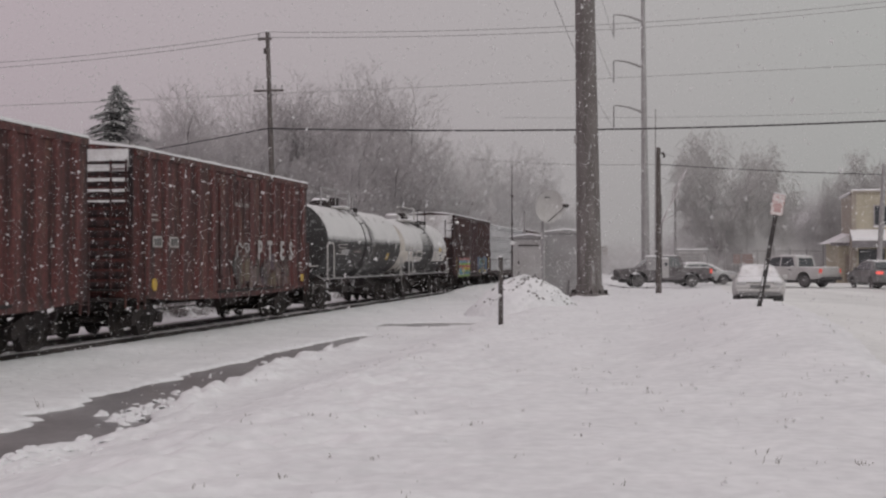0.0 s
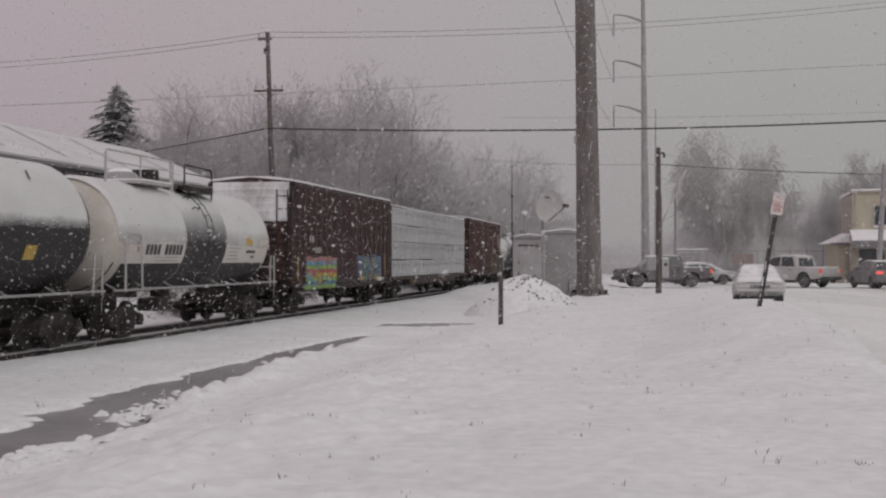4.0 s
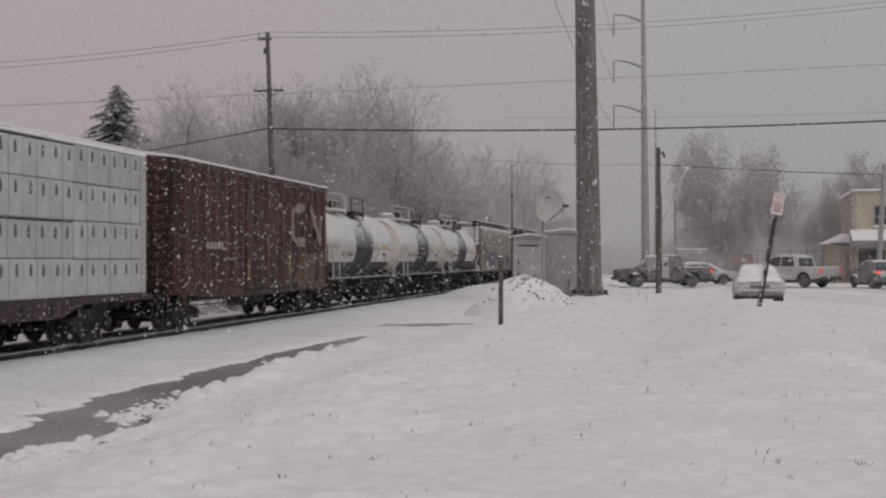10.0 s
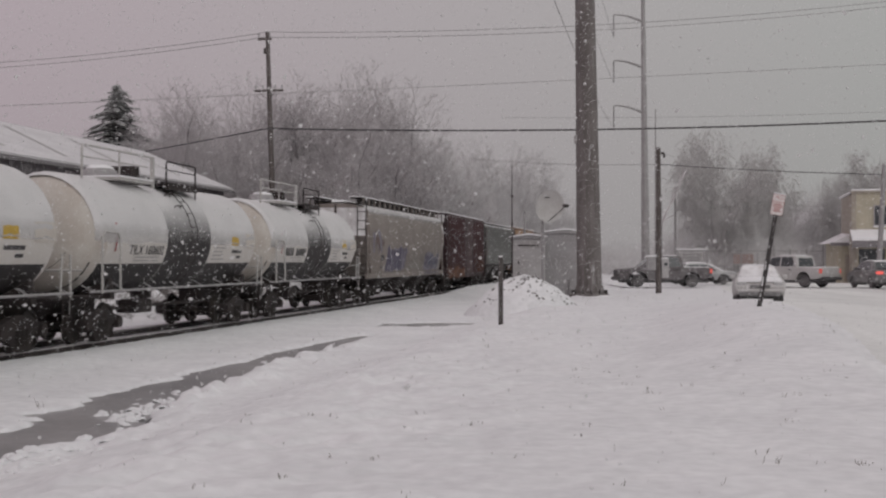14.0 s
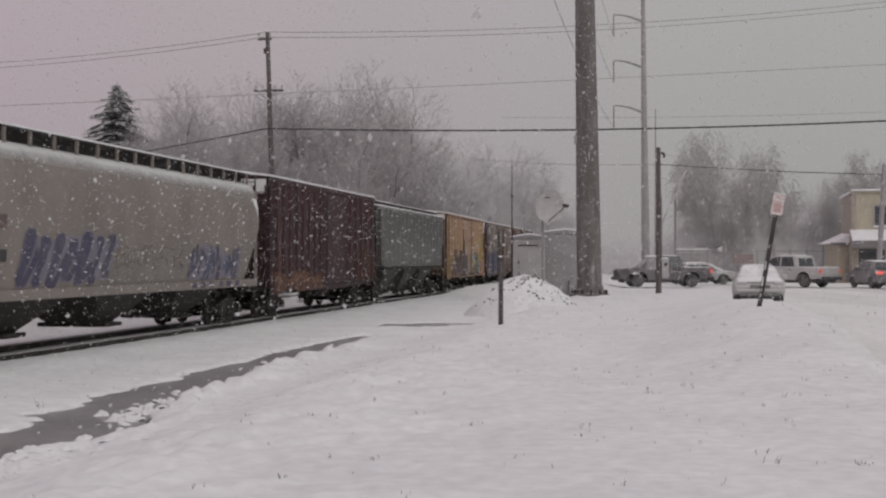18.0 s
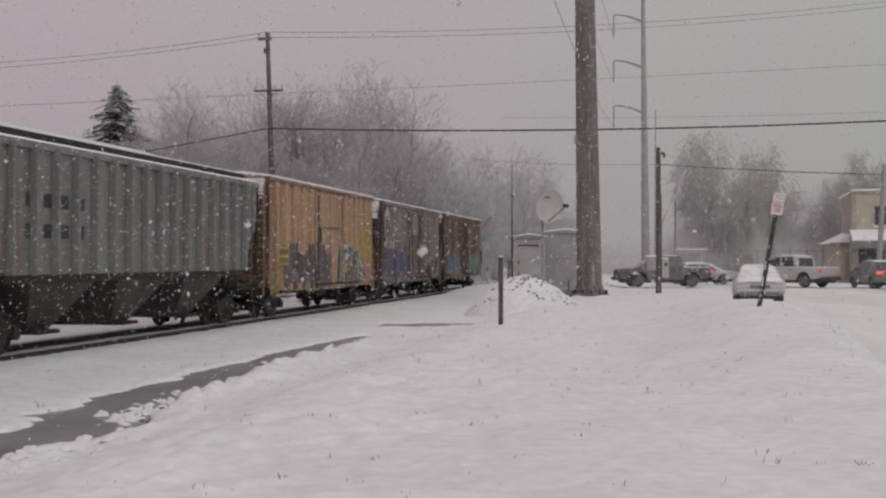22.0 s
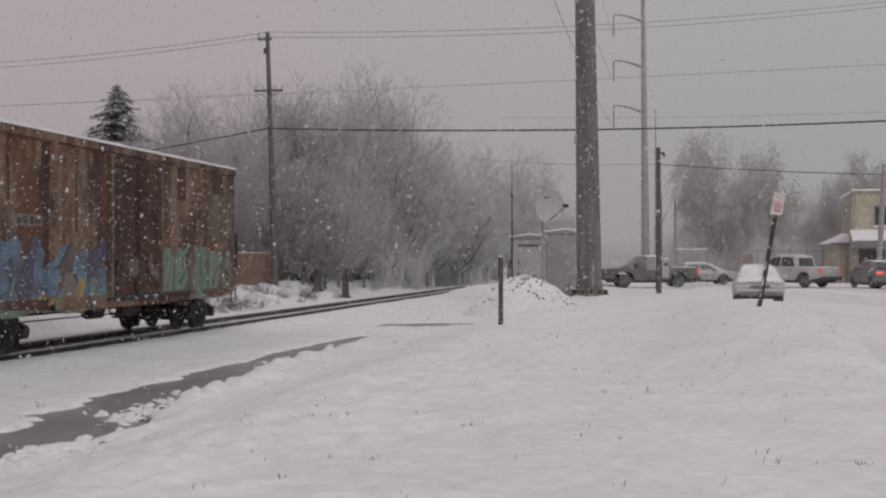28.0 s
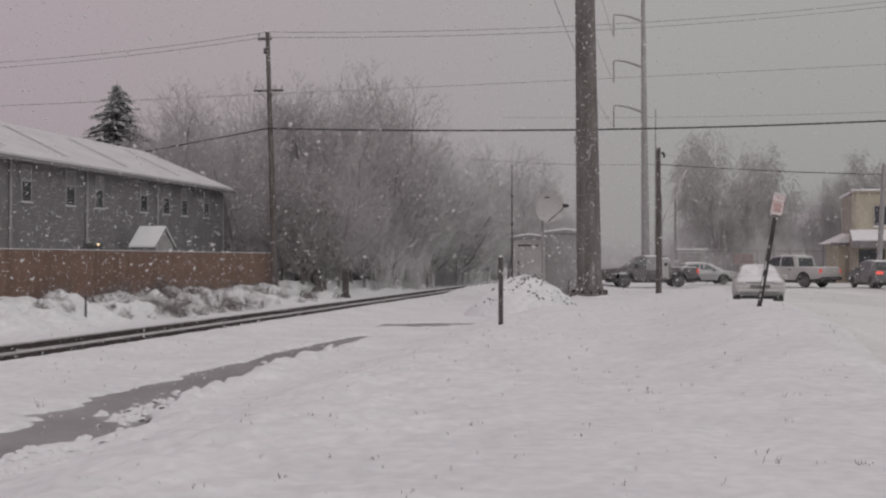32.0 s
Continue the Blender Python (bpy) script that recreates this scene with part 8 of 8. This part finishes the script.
for i in range(10):
    part("post", Geo().tube((i * 1.25, 0, 0), (i * 1.25, 0, 2.6 if i % 3 else 2.9), 0.05, 0.05, 6), CABINET_DARK, link)
for z in (0.2, 1.3, 2.45):
    part("fence_rail", Geo().tube((0, 0, z), (11.3, 0, z), 0.03, 0.03, 5), CABINET_DARK, link)
mesh_g = Geo()
for i in range(75):
    x = i * 0.15
    mesh_g.tube((x, 0, 0.15), (min(11.3, x + 2.3), 0, 2.45 if x + 2.3 <= 11.3 else 0.15 + (11.3 - x)), 0.006, 0.006, 3, cap=False)
    mesh_g.tube((x, 0.01, 2.45), (min(11.3, x + 2.3), 0.01, 0.15 if x + 2.3 <= 11.3 else 2.45 - (11.3 - x)), 0.006, 0.006, 3, cap=False)
part("mesh", mesh_g, CABINET_DARK, link)
board_xy = ((1222 - 784) / 2325 * 101, 101.0)
notice = thing("notice_board", "pale board with dark lettering bars behind the fence", "sign board", at_ground(*board_xy))
part("board", Geo().box(-0.95, 0.95, 0, 0.06, 1.55, 2.35, 0.01), CABINET, notice)
for z, w0 in ((2.1, 0.75), (1.85, 0.62), (1.65, 0.7)):
    part("lettering_block", Geo().box(-w0, w0, -0.012, -0.003, z, z + 0.12), CABINET_DARK, notice)
for x in (-0.8, 0.8):
    part("post", Geo().box(x - 0.04, x + 0.04, 0.065, 0.14, 0, 2.3), CABINET_DARK, notice)
red_xy = ((1315 - 784) / 2325 * 102, 102.0)
red_board = thing("notice_board", "faded reddish board behind the chain-link fence", "sign board", at_ground(*red_xy))
part("board", Geo().box(-0.8, 0.8, 0, 0.06, 1.45, 2.2, 0.01), FADED_RED, red_board)
for x in (-0.7, 0.7):
    part("post", Geo().box(x - 0.04, x + 0.04, 0.065, 0.14, 0, 2.1), CABINET_DARK, red_board)
barrier = thing("barrier", "snow-topped horizontal barrier rail", "barrier", at_ground((1197 - 784) / 2325 * 96, 96))
part("beam", Geo().box(0, 2.3, -0.06, 0.06, 2.35, 2.5, 0.01), CABINET_DARK, barrier)
part("beam_snow", Geo().box(0, 2.3, -0.07, 0.07, 2.502, 2.58, 0.02), SNOW, barrier)
for x in (0.1, 2.2):
    part("post", Geo().box(x - 0.05, x + 0.05, -0.05, 0.05, 0, 2.36), CABINET_DARK, barrier)


# ---- vehicles ----
def road_wheel(car, x, y, r, wide=0.24):
    ty = part("tyre", Geo().revolve([(r * 0.62, -wide / 2), (r * 0.95, -wide / 2), (r, -wide * 0.3), (r, wide * 0.3), (r * 0.95, wide / 2), (r * 0.62, wide / 2)], 0, 20), TYRE, car, smooth=True, m=pose(x, y, r))
    sgn = -1 if y < 0 else 1
    g = Geo().revolve([(0.03, sgn * wide * 0.42), (r * 0.2, sgn * wide * 0.44), (r * 0.22, sgn * wide * 0.3), (r * 0.58, sgn * wide * 0.28), (r * 0.66, sgn * wide * 0.46), (r * 0.60, sgn * wide * 0.2), (0.03, sgn * wide * 0.15)], 0, 20)
    for k in range(6):
        a = k * math.pi / 3
        g.tube((0.08 * math.cos(a), sgn * wide * 0.38, 0.08 * math.sin(a)), (r * 0.62 * math.cos(a), sgn * wide * 0.42, r * 0.62 * math.sin(a)), 0.03, 0.035, 5)
    part("rim", g, RIM, ty)
    return ty


def shell(outline, width, top_in, z_mid):
    """A body from a side outline of (x, z), narrowing above z_mid."""
    g = Geo()
    zt = max(z for _, z in outline)

    def y_at(z):
        if z <= z_mid:
            return width / 2 - 0.06 * max(0, (0.55 - z)) / 0.55
        return width / 2 - top_in * ((z - z_mid) / (zt - z_mid)) ** 1.1

    rows = []
    for f in (-1.0, -0.93, 0.93, 1.0):
        e = 0.03 if abs(f) == 1 else 0.0
        cx = sum(x for x, _ in outline) / len(outline)
        cz = sum(z for _, z in outline) / len(outline)
        rows.append([(x + (cx - x) * e * 0.4, f * y_at(z), z + (cz - z) * e) for x, z in outline])
    return g.loft(rows)


def pickup(label, paint, m, lit, snow_bed=True, plain=False):
    """A crew-cab pickup; the nose is at -x."""
    c = thing("pickup_truck", label, "pickup truck", m)
    part("body", shell([(-2.85, 0.55), (-2.9, 0.95), (-2.75, 1.12), (-1.45, 1.22), (2.85, 1.22), (2.92, 1.1), (2.92, 0.6), (2.3, 0.5), (2.15, 0.8), (1.85, 0.98), (1.5, 0.98), (1.2, 0.8), (1.05, 0.45), (-1.05, 0.42), (-1.2, 0.8), (-1.5, 0.98), (-1.9, 0.98), (-2.2, 0.8), (-2.35, 0.5)], 1.98, 0.04, 1.0), paint, c)
    part("cab", shell([(-1.6, 1.2), (-1.2, 1.53), (-0.82, 1.82), (-0.62, 1.9), (-0.3, 1.94), (0.72, 1.94), (0.92, 1.91), (1.03, 1.84), (1.12, 1.5), (1.16, 1.2)], 1.9, 0.17, 1.2), paint, c)
    for sgn in (-1, 1):
        yy = lambda z: sgn * (0.95 - 0.17 * ((z - 1.2) / 0.74) ** 1.1 + 0.008)
        for nm, pts in (("front_window", [(-1.3, 1.27), (-0.72, 1.8), (-0.12, 1.85), (-0.12, 1.27)]), ("rear_window", [(-0.02, 1.27), (-0.02, 1.85), (0.78, 1.83), (0.98, 1.27)])):
            part(nm, Geo().add([(x, yy(z), z) for x, z in pts] + [(x, yy(z) - sgn * 0.02, z) for x, z in pts], [(0, 1, 2, 3), (7, 6, 5, 4), (0, 4, 5, 1), (1, 5, 6, 2), (2, 6, 7, 3), (3, 7, 4, 0)]), GLASS, c, "dark side window")
        part("wing_mirror", Geo().box(-1.05, -0.85, min(sgn * 0.98, sgn * 1.2), max(sgn * 0.98, sgn * 1.2), 1.22, 1.45, 0.03), PLASTIC, c)
        part("door_handle", Geo().box(0.6, 0.8, min(sgn * 0.985, sgn * 1.015), max(sgn * 0.985, sgn * 1.015), 1.05, 1.1), PLASTIC, c)
        tl = part("tail_lamp", Geo().box(2.78, 2.945, min(sgn * 0.86, sgn * 1.0), max(sgn * 0.86, sgn * 1.0), 0.86, 1.14, 0.02), TAIL_ON if lit else LENS_RED, c, "lit red tail lamp" if lit else "red tail lamp")
        part("headlamp", Geo().box(-2.91, -2.75, min(sgn * 0.6, sgn * 0.95), max(sgn * 0.6, sgn * 0.95), 0.85, 1.03, 0.02), HEADLAMP, c)
        part("wheel_arch", Geo().prism([(1.0, 0.5), (1.18, 0.86), (1.5, 1.04), (1.88, 1.04), (2.2, 0.86), (2.35, 0.5), (2.2, 0.5), (2.05, 0.82), (1.82, 0.95), (1.52, 0.95), (1.28, 0.8), (1.12, 0.5)], sgn * 0.995 - 0.012, sgn * 0.995 + 0.012), paint if plain else PLASTIC, c)
        road_wheel(c, -1.7, sgn * 0.85, 0.40)
        road_wheel(c, 1.67, sgn * 0.85, 0.40)
    part("windscreen", Geo().add([(-1.53, -0.82, 1.27), (-1.53, 0.82, 1.27), (-0.9, 0.7, 1.78), (-0.9, -0.7, 1.78)], [(0, 1, 2, 3)]), GLASS, c)
    part("rear_glass", Geo().add([(1.17, -0.74, 1.27), (1.17, 0.74, 1.27), (1.08, 0.66, 1.78), (1.08, -0.66, 1.78)], [(0, 1, 2, 3)]), GLASS, c)
    part("tailgate", Geo().box(2.925, 2.95, -0.78, 0.78, 0.72, 1.2, 0.01), paint, c)
    part("rear_bumper", Geo().box(2.85, 3.08, -0.95, 0.95, 0.45, 0.66, 0.04), PLASTIC if plain else RIM, c)
    part("front_bumper", Geo().box(-3.02, -2.8, -0.95, 0.95, 0.42, 0.66, 0.04), PLASTIC, c)
    part("grille", Geo().box(-2.93, -2.85, -0.58, 0.58, 0.72, 1.05, 0.02), PLASTIC, c)
    part("underbody", Geo().box(-2.6, 2.7, -0.8, 0.8, 0.28, 0.6), PLASTIC, c)
    part("roof_snow", Geo().loft([[(x, y, 1.935 + h2) for y, h2 in ((-0.62, -0.01), (-0.5, 0.04), (0.5, 0.04), (0.62, -0.01))] for x in (-0.4, 0.1, 0.8)], close=True), SNOW, c)
    if snow_bed:
        part("bed_snow", Geo().box(1.3, 2.85, -0.85, 0.85, 1.18, 1.25, 0.02), SNOW, c)
    return c


def saloon(label, paint, m, snowed=0.0, lit=False, suv=False, high=1.46, inset=0.24):
    """A closed car; the nose is at -x."""
    c = thing("car", label, "car", m)
    up = high / 1.46
    belt = 0.95 * up
    part("body", shell([(-2.26, 0.32), (-2.36, 0.46), (-2.38, 0.6), (-2.32, 0.72 * up), (-2.12, 0.83 * up), (-1.7, 0.9 * up), (-1.3, belt), (1.9, belt + 0.05), (2.2, belt + 0.02), (2.33, belt - 0.1), (2.38, 0.62), (2.3, 0.36), (1.85, 0.36), (1.72, 0.62), (1.42, 0.74), (1.12, 0.62), (1.0, 0.3), (-1.05, 0.3), (-1.18, 0.62), (-1.45, 0.74), (-1.78, 0.62), (-1.9, 0.36)], 1.82, 0.06, 0.75), paint, c)
    tail = 1.95 if suv else 1.65
    part("cabin", shell([(-1.3, belt - 0.02), (-0.88, belt + 0.62 * (high - 0.07 - belt)), (-0.5, high - 0.08), (-0.3, high - 0.02), (0.0, high), (0.75, high), (1.0 if suv else 0.9, high - 0.03), (1.25 if suv else 1.05, high - 0.09), ((1.25 if suv else 1.05) * 0.4 + tail * 0.6, belt + 0.42 * (high - belt)), (tail, belt + 0.02)], 1.72, inset, belt), paint, c)
    for sgn in (-1, 1):
        yy = lambda z: sgn * (0.86 - inset * ((z - belt) / (high - belt)) ** 1.1 + 0.006)
        for nm, pts in (("front_window", [(-1.0, belt + 0.04), (-0.42, high - 0.13), (0.12, high - 0.1), (0.12, belt + 0.04)]), ("rear_window", [(0.2, belt + 0.04), (0.2, high - 0.1), (0.85, high - 0.12), (1.3, belt + 0.05)])):
            part(nm, Geo().add([(x, yy(z), z) for x, z in pts] + [(x, yy(z) - sgn * 0.02, z) for x, z in pts], [(0, 1, 2, 3), (7, 6, 5, 4), (0, 4, 5, 1), (1, 5, 6, 2), (2, 6, 7, 3), (3, 7, 4, 0)]), GLASS, c, "dark side window")
        part("wing_mirror", Geo().box(-0.95, -0.78, min(sgn * 0.86, sgn * 1.06), max(sgn * 0.86, sgn * 1.06), belt, belt + 0.16, 0.03), paint, c)
        part("tail_lamp", Geo().box(2.2, 2.375, min(sgn * 0.5, sgn * 0.88), max(sgn * 0.5, sgn * 0.88), belt - 0.22, belt - 0.06, 0.02), BRAKE_ON if lit and sgn > -2 else LENS_RED, c, "lit red brake lamp" if lit else "red tail lamp")
        part("headlamp", Geo().box(-2.35, -2.15, min(sgn * 0.5, sgn * 0.86), max(sgn * 0.5, sgn * 0.86), 0.62, 0.78, 0.02), HEADLAMP, c)
        road_wheel(c, -1.45, sgn * 0.78, 0.33, 0.2)
        road_wheel(c, 1.42, sgn * 0.78, 0.33, 0.2)
    part("windscreen", Geo().add([(-1.24, -0.74, belt + 0.04), (-1.24, 0.74, belt + 0.04), (-0.545, 0.62, high - 0.12), (-0.545, -0.62, high - 0.12)], [(0, 1, 2, 3)]), GLASS, c)
    part("rear_glass", Geo().add([(tail - 0.02, -0.68, belt + 0.12), (tail - 0.02, 0.68, belt + 0.12), ((1.31 if suv else 1.07), 0.56, high - 0.1), ((1.31 if suv else 1.07), -0.56, high - 0.1)], [(0, 1, 2, 3)]), GLASS, c)
    part("grille", Geo().box(-2.41, -2.3, -0.36, 0.36, 0.55, 0.68, 0.02), CAR_GREY if snowed > 0.06 else PLASTIC, c)
    part("lower_grille", Geo().box(-2.4, -2.2, -0.75, 0.75, 0.26, 0.42, 0.02), CAR_GREY if snowed > 0.06 else PLASTIC, c)
    part("front_bumper", Geo().box(-2.44, -2.2, -0.85, 0.85, 0.40, 0.52, 0.04), paint, c)
    part("rear_bumper", Geo().box(2.2, 2.44, -0.86, 0.86, 0.36, 0.58, 0.04), paint, c)
    part("plate", Geo().box(2.44, 2.455, -0.26, 0.26, 0.60, 0.72), SIGN_WHITE, c)
    part("underbody", Geo().box(-2.1, 2.1, -0.7, 0.7, 0.18, 0.4), PLASTIC, c)
    if snowed:
        t = snowed
        part("roof_snow", Geo().loft([[(x, inset - 0.86, high - d), (x, inset - 0.74, high + t - d), (x, 0.74 - inset, high + t - d), (x, 0.86 - inset, high - d)] for x, d in ((-0.35, 0.03), (0.0, 0.0), (0.7, 0.0), (1.1, 0.07))]), SNOW, c, "thick snow on the roof", smooth=True)
        if t > 0.04:
            part("bonnet_snow", Geo().loft([[(x, -0.8, z), (x, -0.62, z + t), (x, 0.62, z + t), (x, 0.8, z)] for x, z in ((-2.28, 0.78), (-1.8, 0.87), (-1.3, 0.95))]), SNOW, c, "snow on the bonnet", smooth=True)
            part("windscreen_snow", Geo().add([(-1.3, -0.76, belt + 0.03), (-1.3, 0.76, belt + 0.03), (-0.5, 0.63, high - 0.06), (-0.5, -0.63, high - 0.06), (-1.36, -0.72, belt + 0.09), (-1.36, 0.72, belt + 0.09), (-0.53, 0.58, high + 0.0), (-0.53, -0.58, high + 0.0)], [(0, 1, 2, 3), (7, 6, 5, 4), (0, 4, 5, 1), (1, 5, 6, 2), (2, 6, 7, 3), (3, 7, 4, 0)]), SNOW_THIN, c, "snow-covered windscreen")
    return c


def street(x, y):
    return ground_at(x, y) + 0.045


dark_xy = ((1171 - 784) / 2325 * 82, 82.0)
dark_truck = pickup("dark crew-cab pickup truck dusted with snow, paled for haze", CAR_BLACK, pose(dark_xy[0], dark_xy[1], street(*dark_xy), 0, 0, 3), True, plain=True)
silver_xy = ((1237 - 784) / 2325 * 90, 90.0)
saloon("silver saloon car parked beyond the pickup", CAR_SILVER, pose(*silver_xy, street(*silver_xy), 0, 0, 184), 0.05)
white_xy = ((1340 - 784) / 2325 * 51.0, 51.0)
saloon("pale saloon car under a thick coat of snow", CAR_WHITE, pose(*white_xy, street(*white_xy) - 0.09, 0, 2.0, 79), 0.07, inset=0.27, high=1.44)
crew_xy = ((1399 - 784) / 2325 * 81, 81.0)
pickup("white crew-cab pickup truck with lit tail lamps", CAR_WHITE, pose(*crew_xy, street(*crew_xy), 0, 0, -52), True, plain=True)
grey_xy = ((1550 - 784) / 2325 * 78, 78.0)
saloon("dark grey crossover waiting with brake lamps lit", CAR_GREY, pose(*grey_xy, street(*grey_xy), 0, 0, -87), 0.03, True, True, 1.62)
edge_xy = ((1632 - 784) / 2325 * 72, 72.0)
saloon("dark car waiting behind the crossover", CAR_BLACK, pose(*edge_xy, street(*edge_xy), 0, 0, -96), 0.03, False, True, 1.66)

# ---- falling snow: drifting swarms of flakes that sink through the scene ----
def swarm(name, count, near, far_, size, fall, seed, spread=5.0, fine=False):
    """Irregular flakes, many small and few large, in the air that sinks into view; the finest are single crystals."""
    rs = np.random.RandomState(seed)
    d = near * (far_ / near) ** rs.rand(count)
    x = (rs.rand(count) - 0.5) * 0.80 * d
    low = np.maximum(EYE - 0.19 * d, -0.4)
    high = EYE + 0.21 * d + fall * 32.0
    z = low + (high - low) * rs.rand(count)
    s = size * (0.36 + rs.rand(count) ** spread * 1.75)
    base = np.array([(1, 1, 1), (-1, -1, 1), (-1, 1, -1), (1, -1, -1)], float) * 0.45
    tri = np.array([(0, 1, 2), (0, 3, 1), (0, 2, 3), (1, 3, 2)])
    if far_ < 20:
        base = np.array([(1, 0, 0), (-1, 0, 0), (0, 1, 0), (0, -1, 0), (0, 0, 1), (0, 0, -1)], float) * 0.62
        tri = np.array([(0, 2, 4), (2, 1, 4), (1, 3, 4), (3, 0, 4), (2, 0, 5), (1, 2, 5), (3, 1, 5), (0, 3, 5)])
    if fine:
        base, tri = base[:3], tri[:1]
    m = len(base)
    verts = base[None] + (rs.rand(count, m, 3) - 0.5) * 0.75
    verts = verts * s[:, None, None] * (0.65 + 0.7 * rs.rand(count, 1, 3)) + np.stack([x, d, z], 1)[:, None]
    faces = tri[None] + (np.arange(count) * m)[:, None, None]
    me = bpy.data.meshes.new(name)
    me.from_pydata(verts.reshape(-1, 3).tolist(), [], faces.reshape(-1, 3).tolist())
    me.materials.append(FLAKE)
    return tagged(new(name, me), "white snowflakes falling through the air", "snowfall", kind="stuff"), fall


FALLING = [
    (*swarm("falling_snow", 420, 2.2, 6.0, 0.010, 1.25, 1), -0.5),
    (*swarm("falling_snow", 34000, 6.0, 16.0, 0.0098, 1.3, 2), -0.35),
    (*swarm("falling_snow", 100000, 16.0, 40.0, 0.0118, 1.1, 3, 7.0), -0.2),
    (*swarm("falling_snow", 50000, 40.0, 90.0, 0.0165, 1.1, 4, 8.0), 0.1),
    (*swarm("fine_snow", 700000, 18.0, 120.0, 0.0175, 1.0, 5, 8.0, True), 0.0),
]

# ---- small pieces last: the boards of the fence ----
rnd = random.Random(64)
fboards = [Geo().box(-0.075, 0.075, -0.012, 0.01, 0.06, 2.1 + dz, 0.004).mesh("board", FENCE) for dz in (0.0, 0.008, -0.01)]
for i in range(300):
    part("board", fboards[i % 3], None, fence, m=pose(0.08 + (flen - 0.16) * i / 299, rnd.uniform(-0.004, 0.004), rnd.uniform(-0.012, 0.006)))


def motions():
    """The train rolls past at an even pace, its wheels turn, the dark pickup creeps forward, the snow sinks."""
    for car, mid in MOVING:
        rows = []
        for t in (0.0, 8.0, 16.0, 24.0, 32.0):
            p = beside(mid - SPEED * t, 0, RAIL_Z)
            rows.append((t, pose(p.x, p.y, p.z, 0, 0, HEADING)))
        walk(car, rows)
    turn = math.degrees(SPEED / WHEEL_R)
    n = int(32 * turn / 84) + 1
    for w, dx in WHEELS:
        walk(w, [(32.0 * i / n, pose(dx, 0, WHEEL_R - 0.02, 0, -(turn * 32.0 * i / n), 0)) for i in range(n + 1)])
    z = street(*dark_xy)
    walk(dark_truck, [(t, pose(dark_xy[0] - dx, dark_xy[1], z, 0, 0, 3)) for t, dx in ((0.0, 0.0), (25.4, 0.0), (25.9, 0.12), (26.8, 0.72), (27.3, 0.82), (32.0, 0.82))])
    for ob, fall, drift in FALLING:
        walk(ob, [(t, pose(drift * (t - 16) * 0.3, 0, -fall * t)) for t in (0.0, 16.0, 32.0)])


motions()
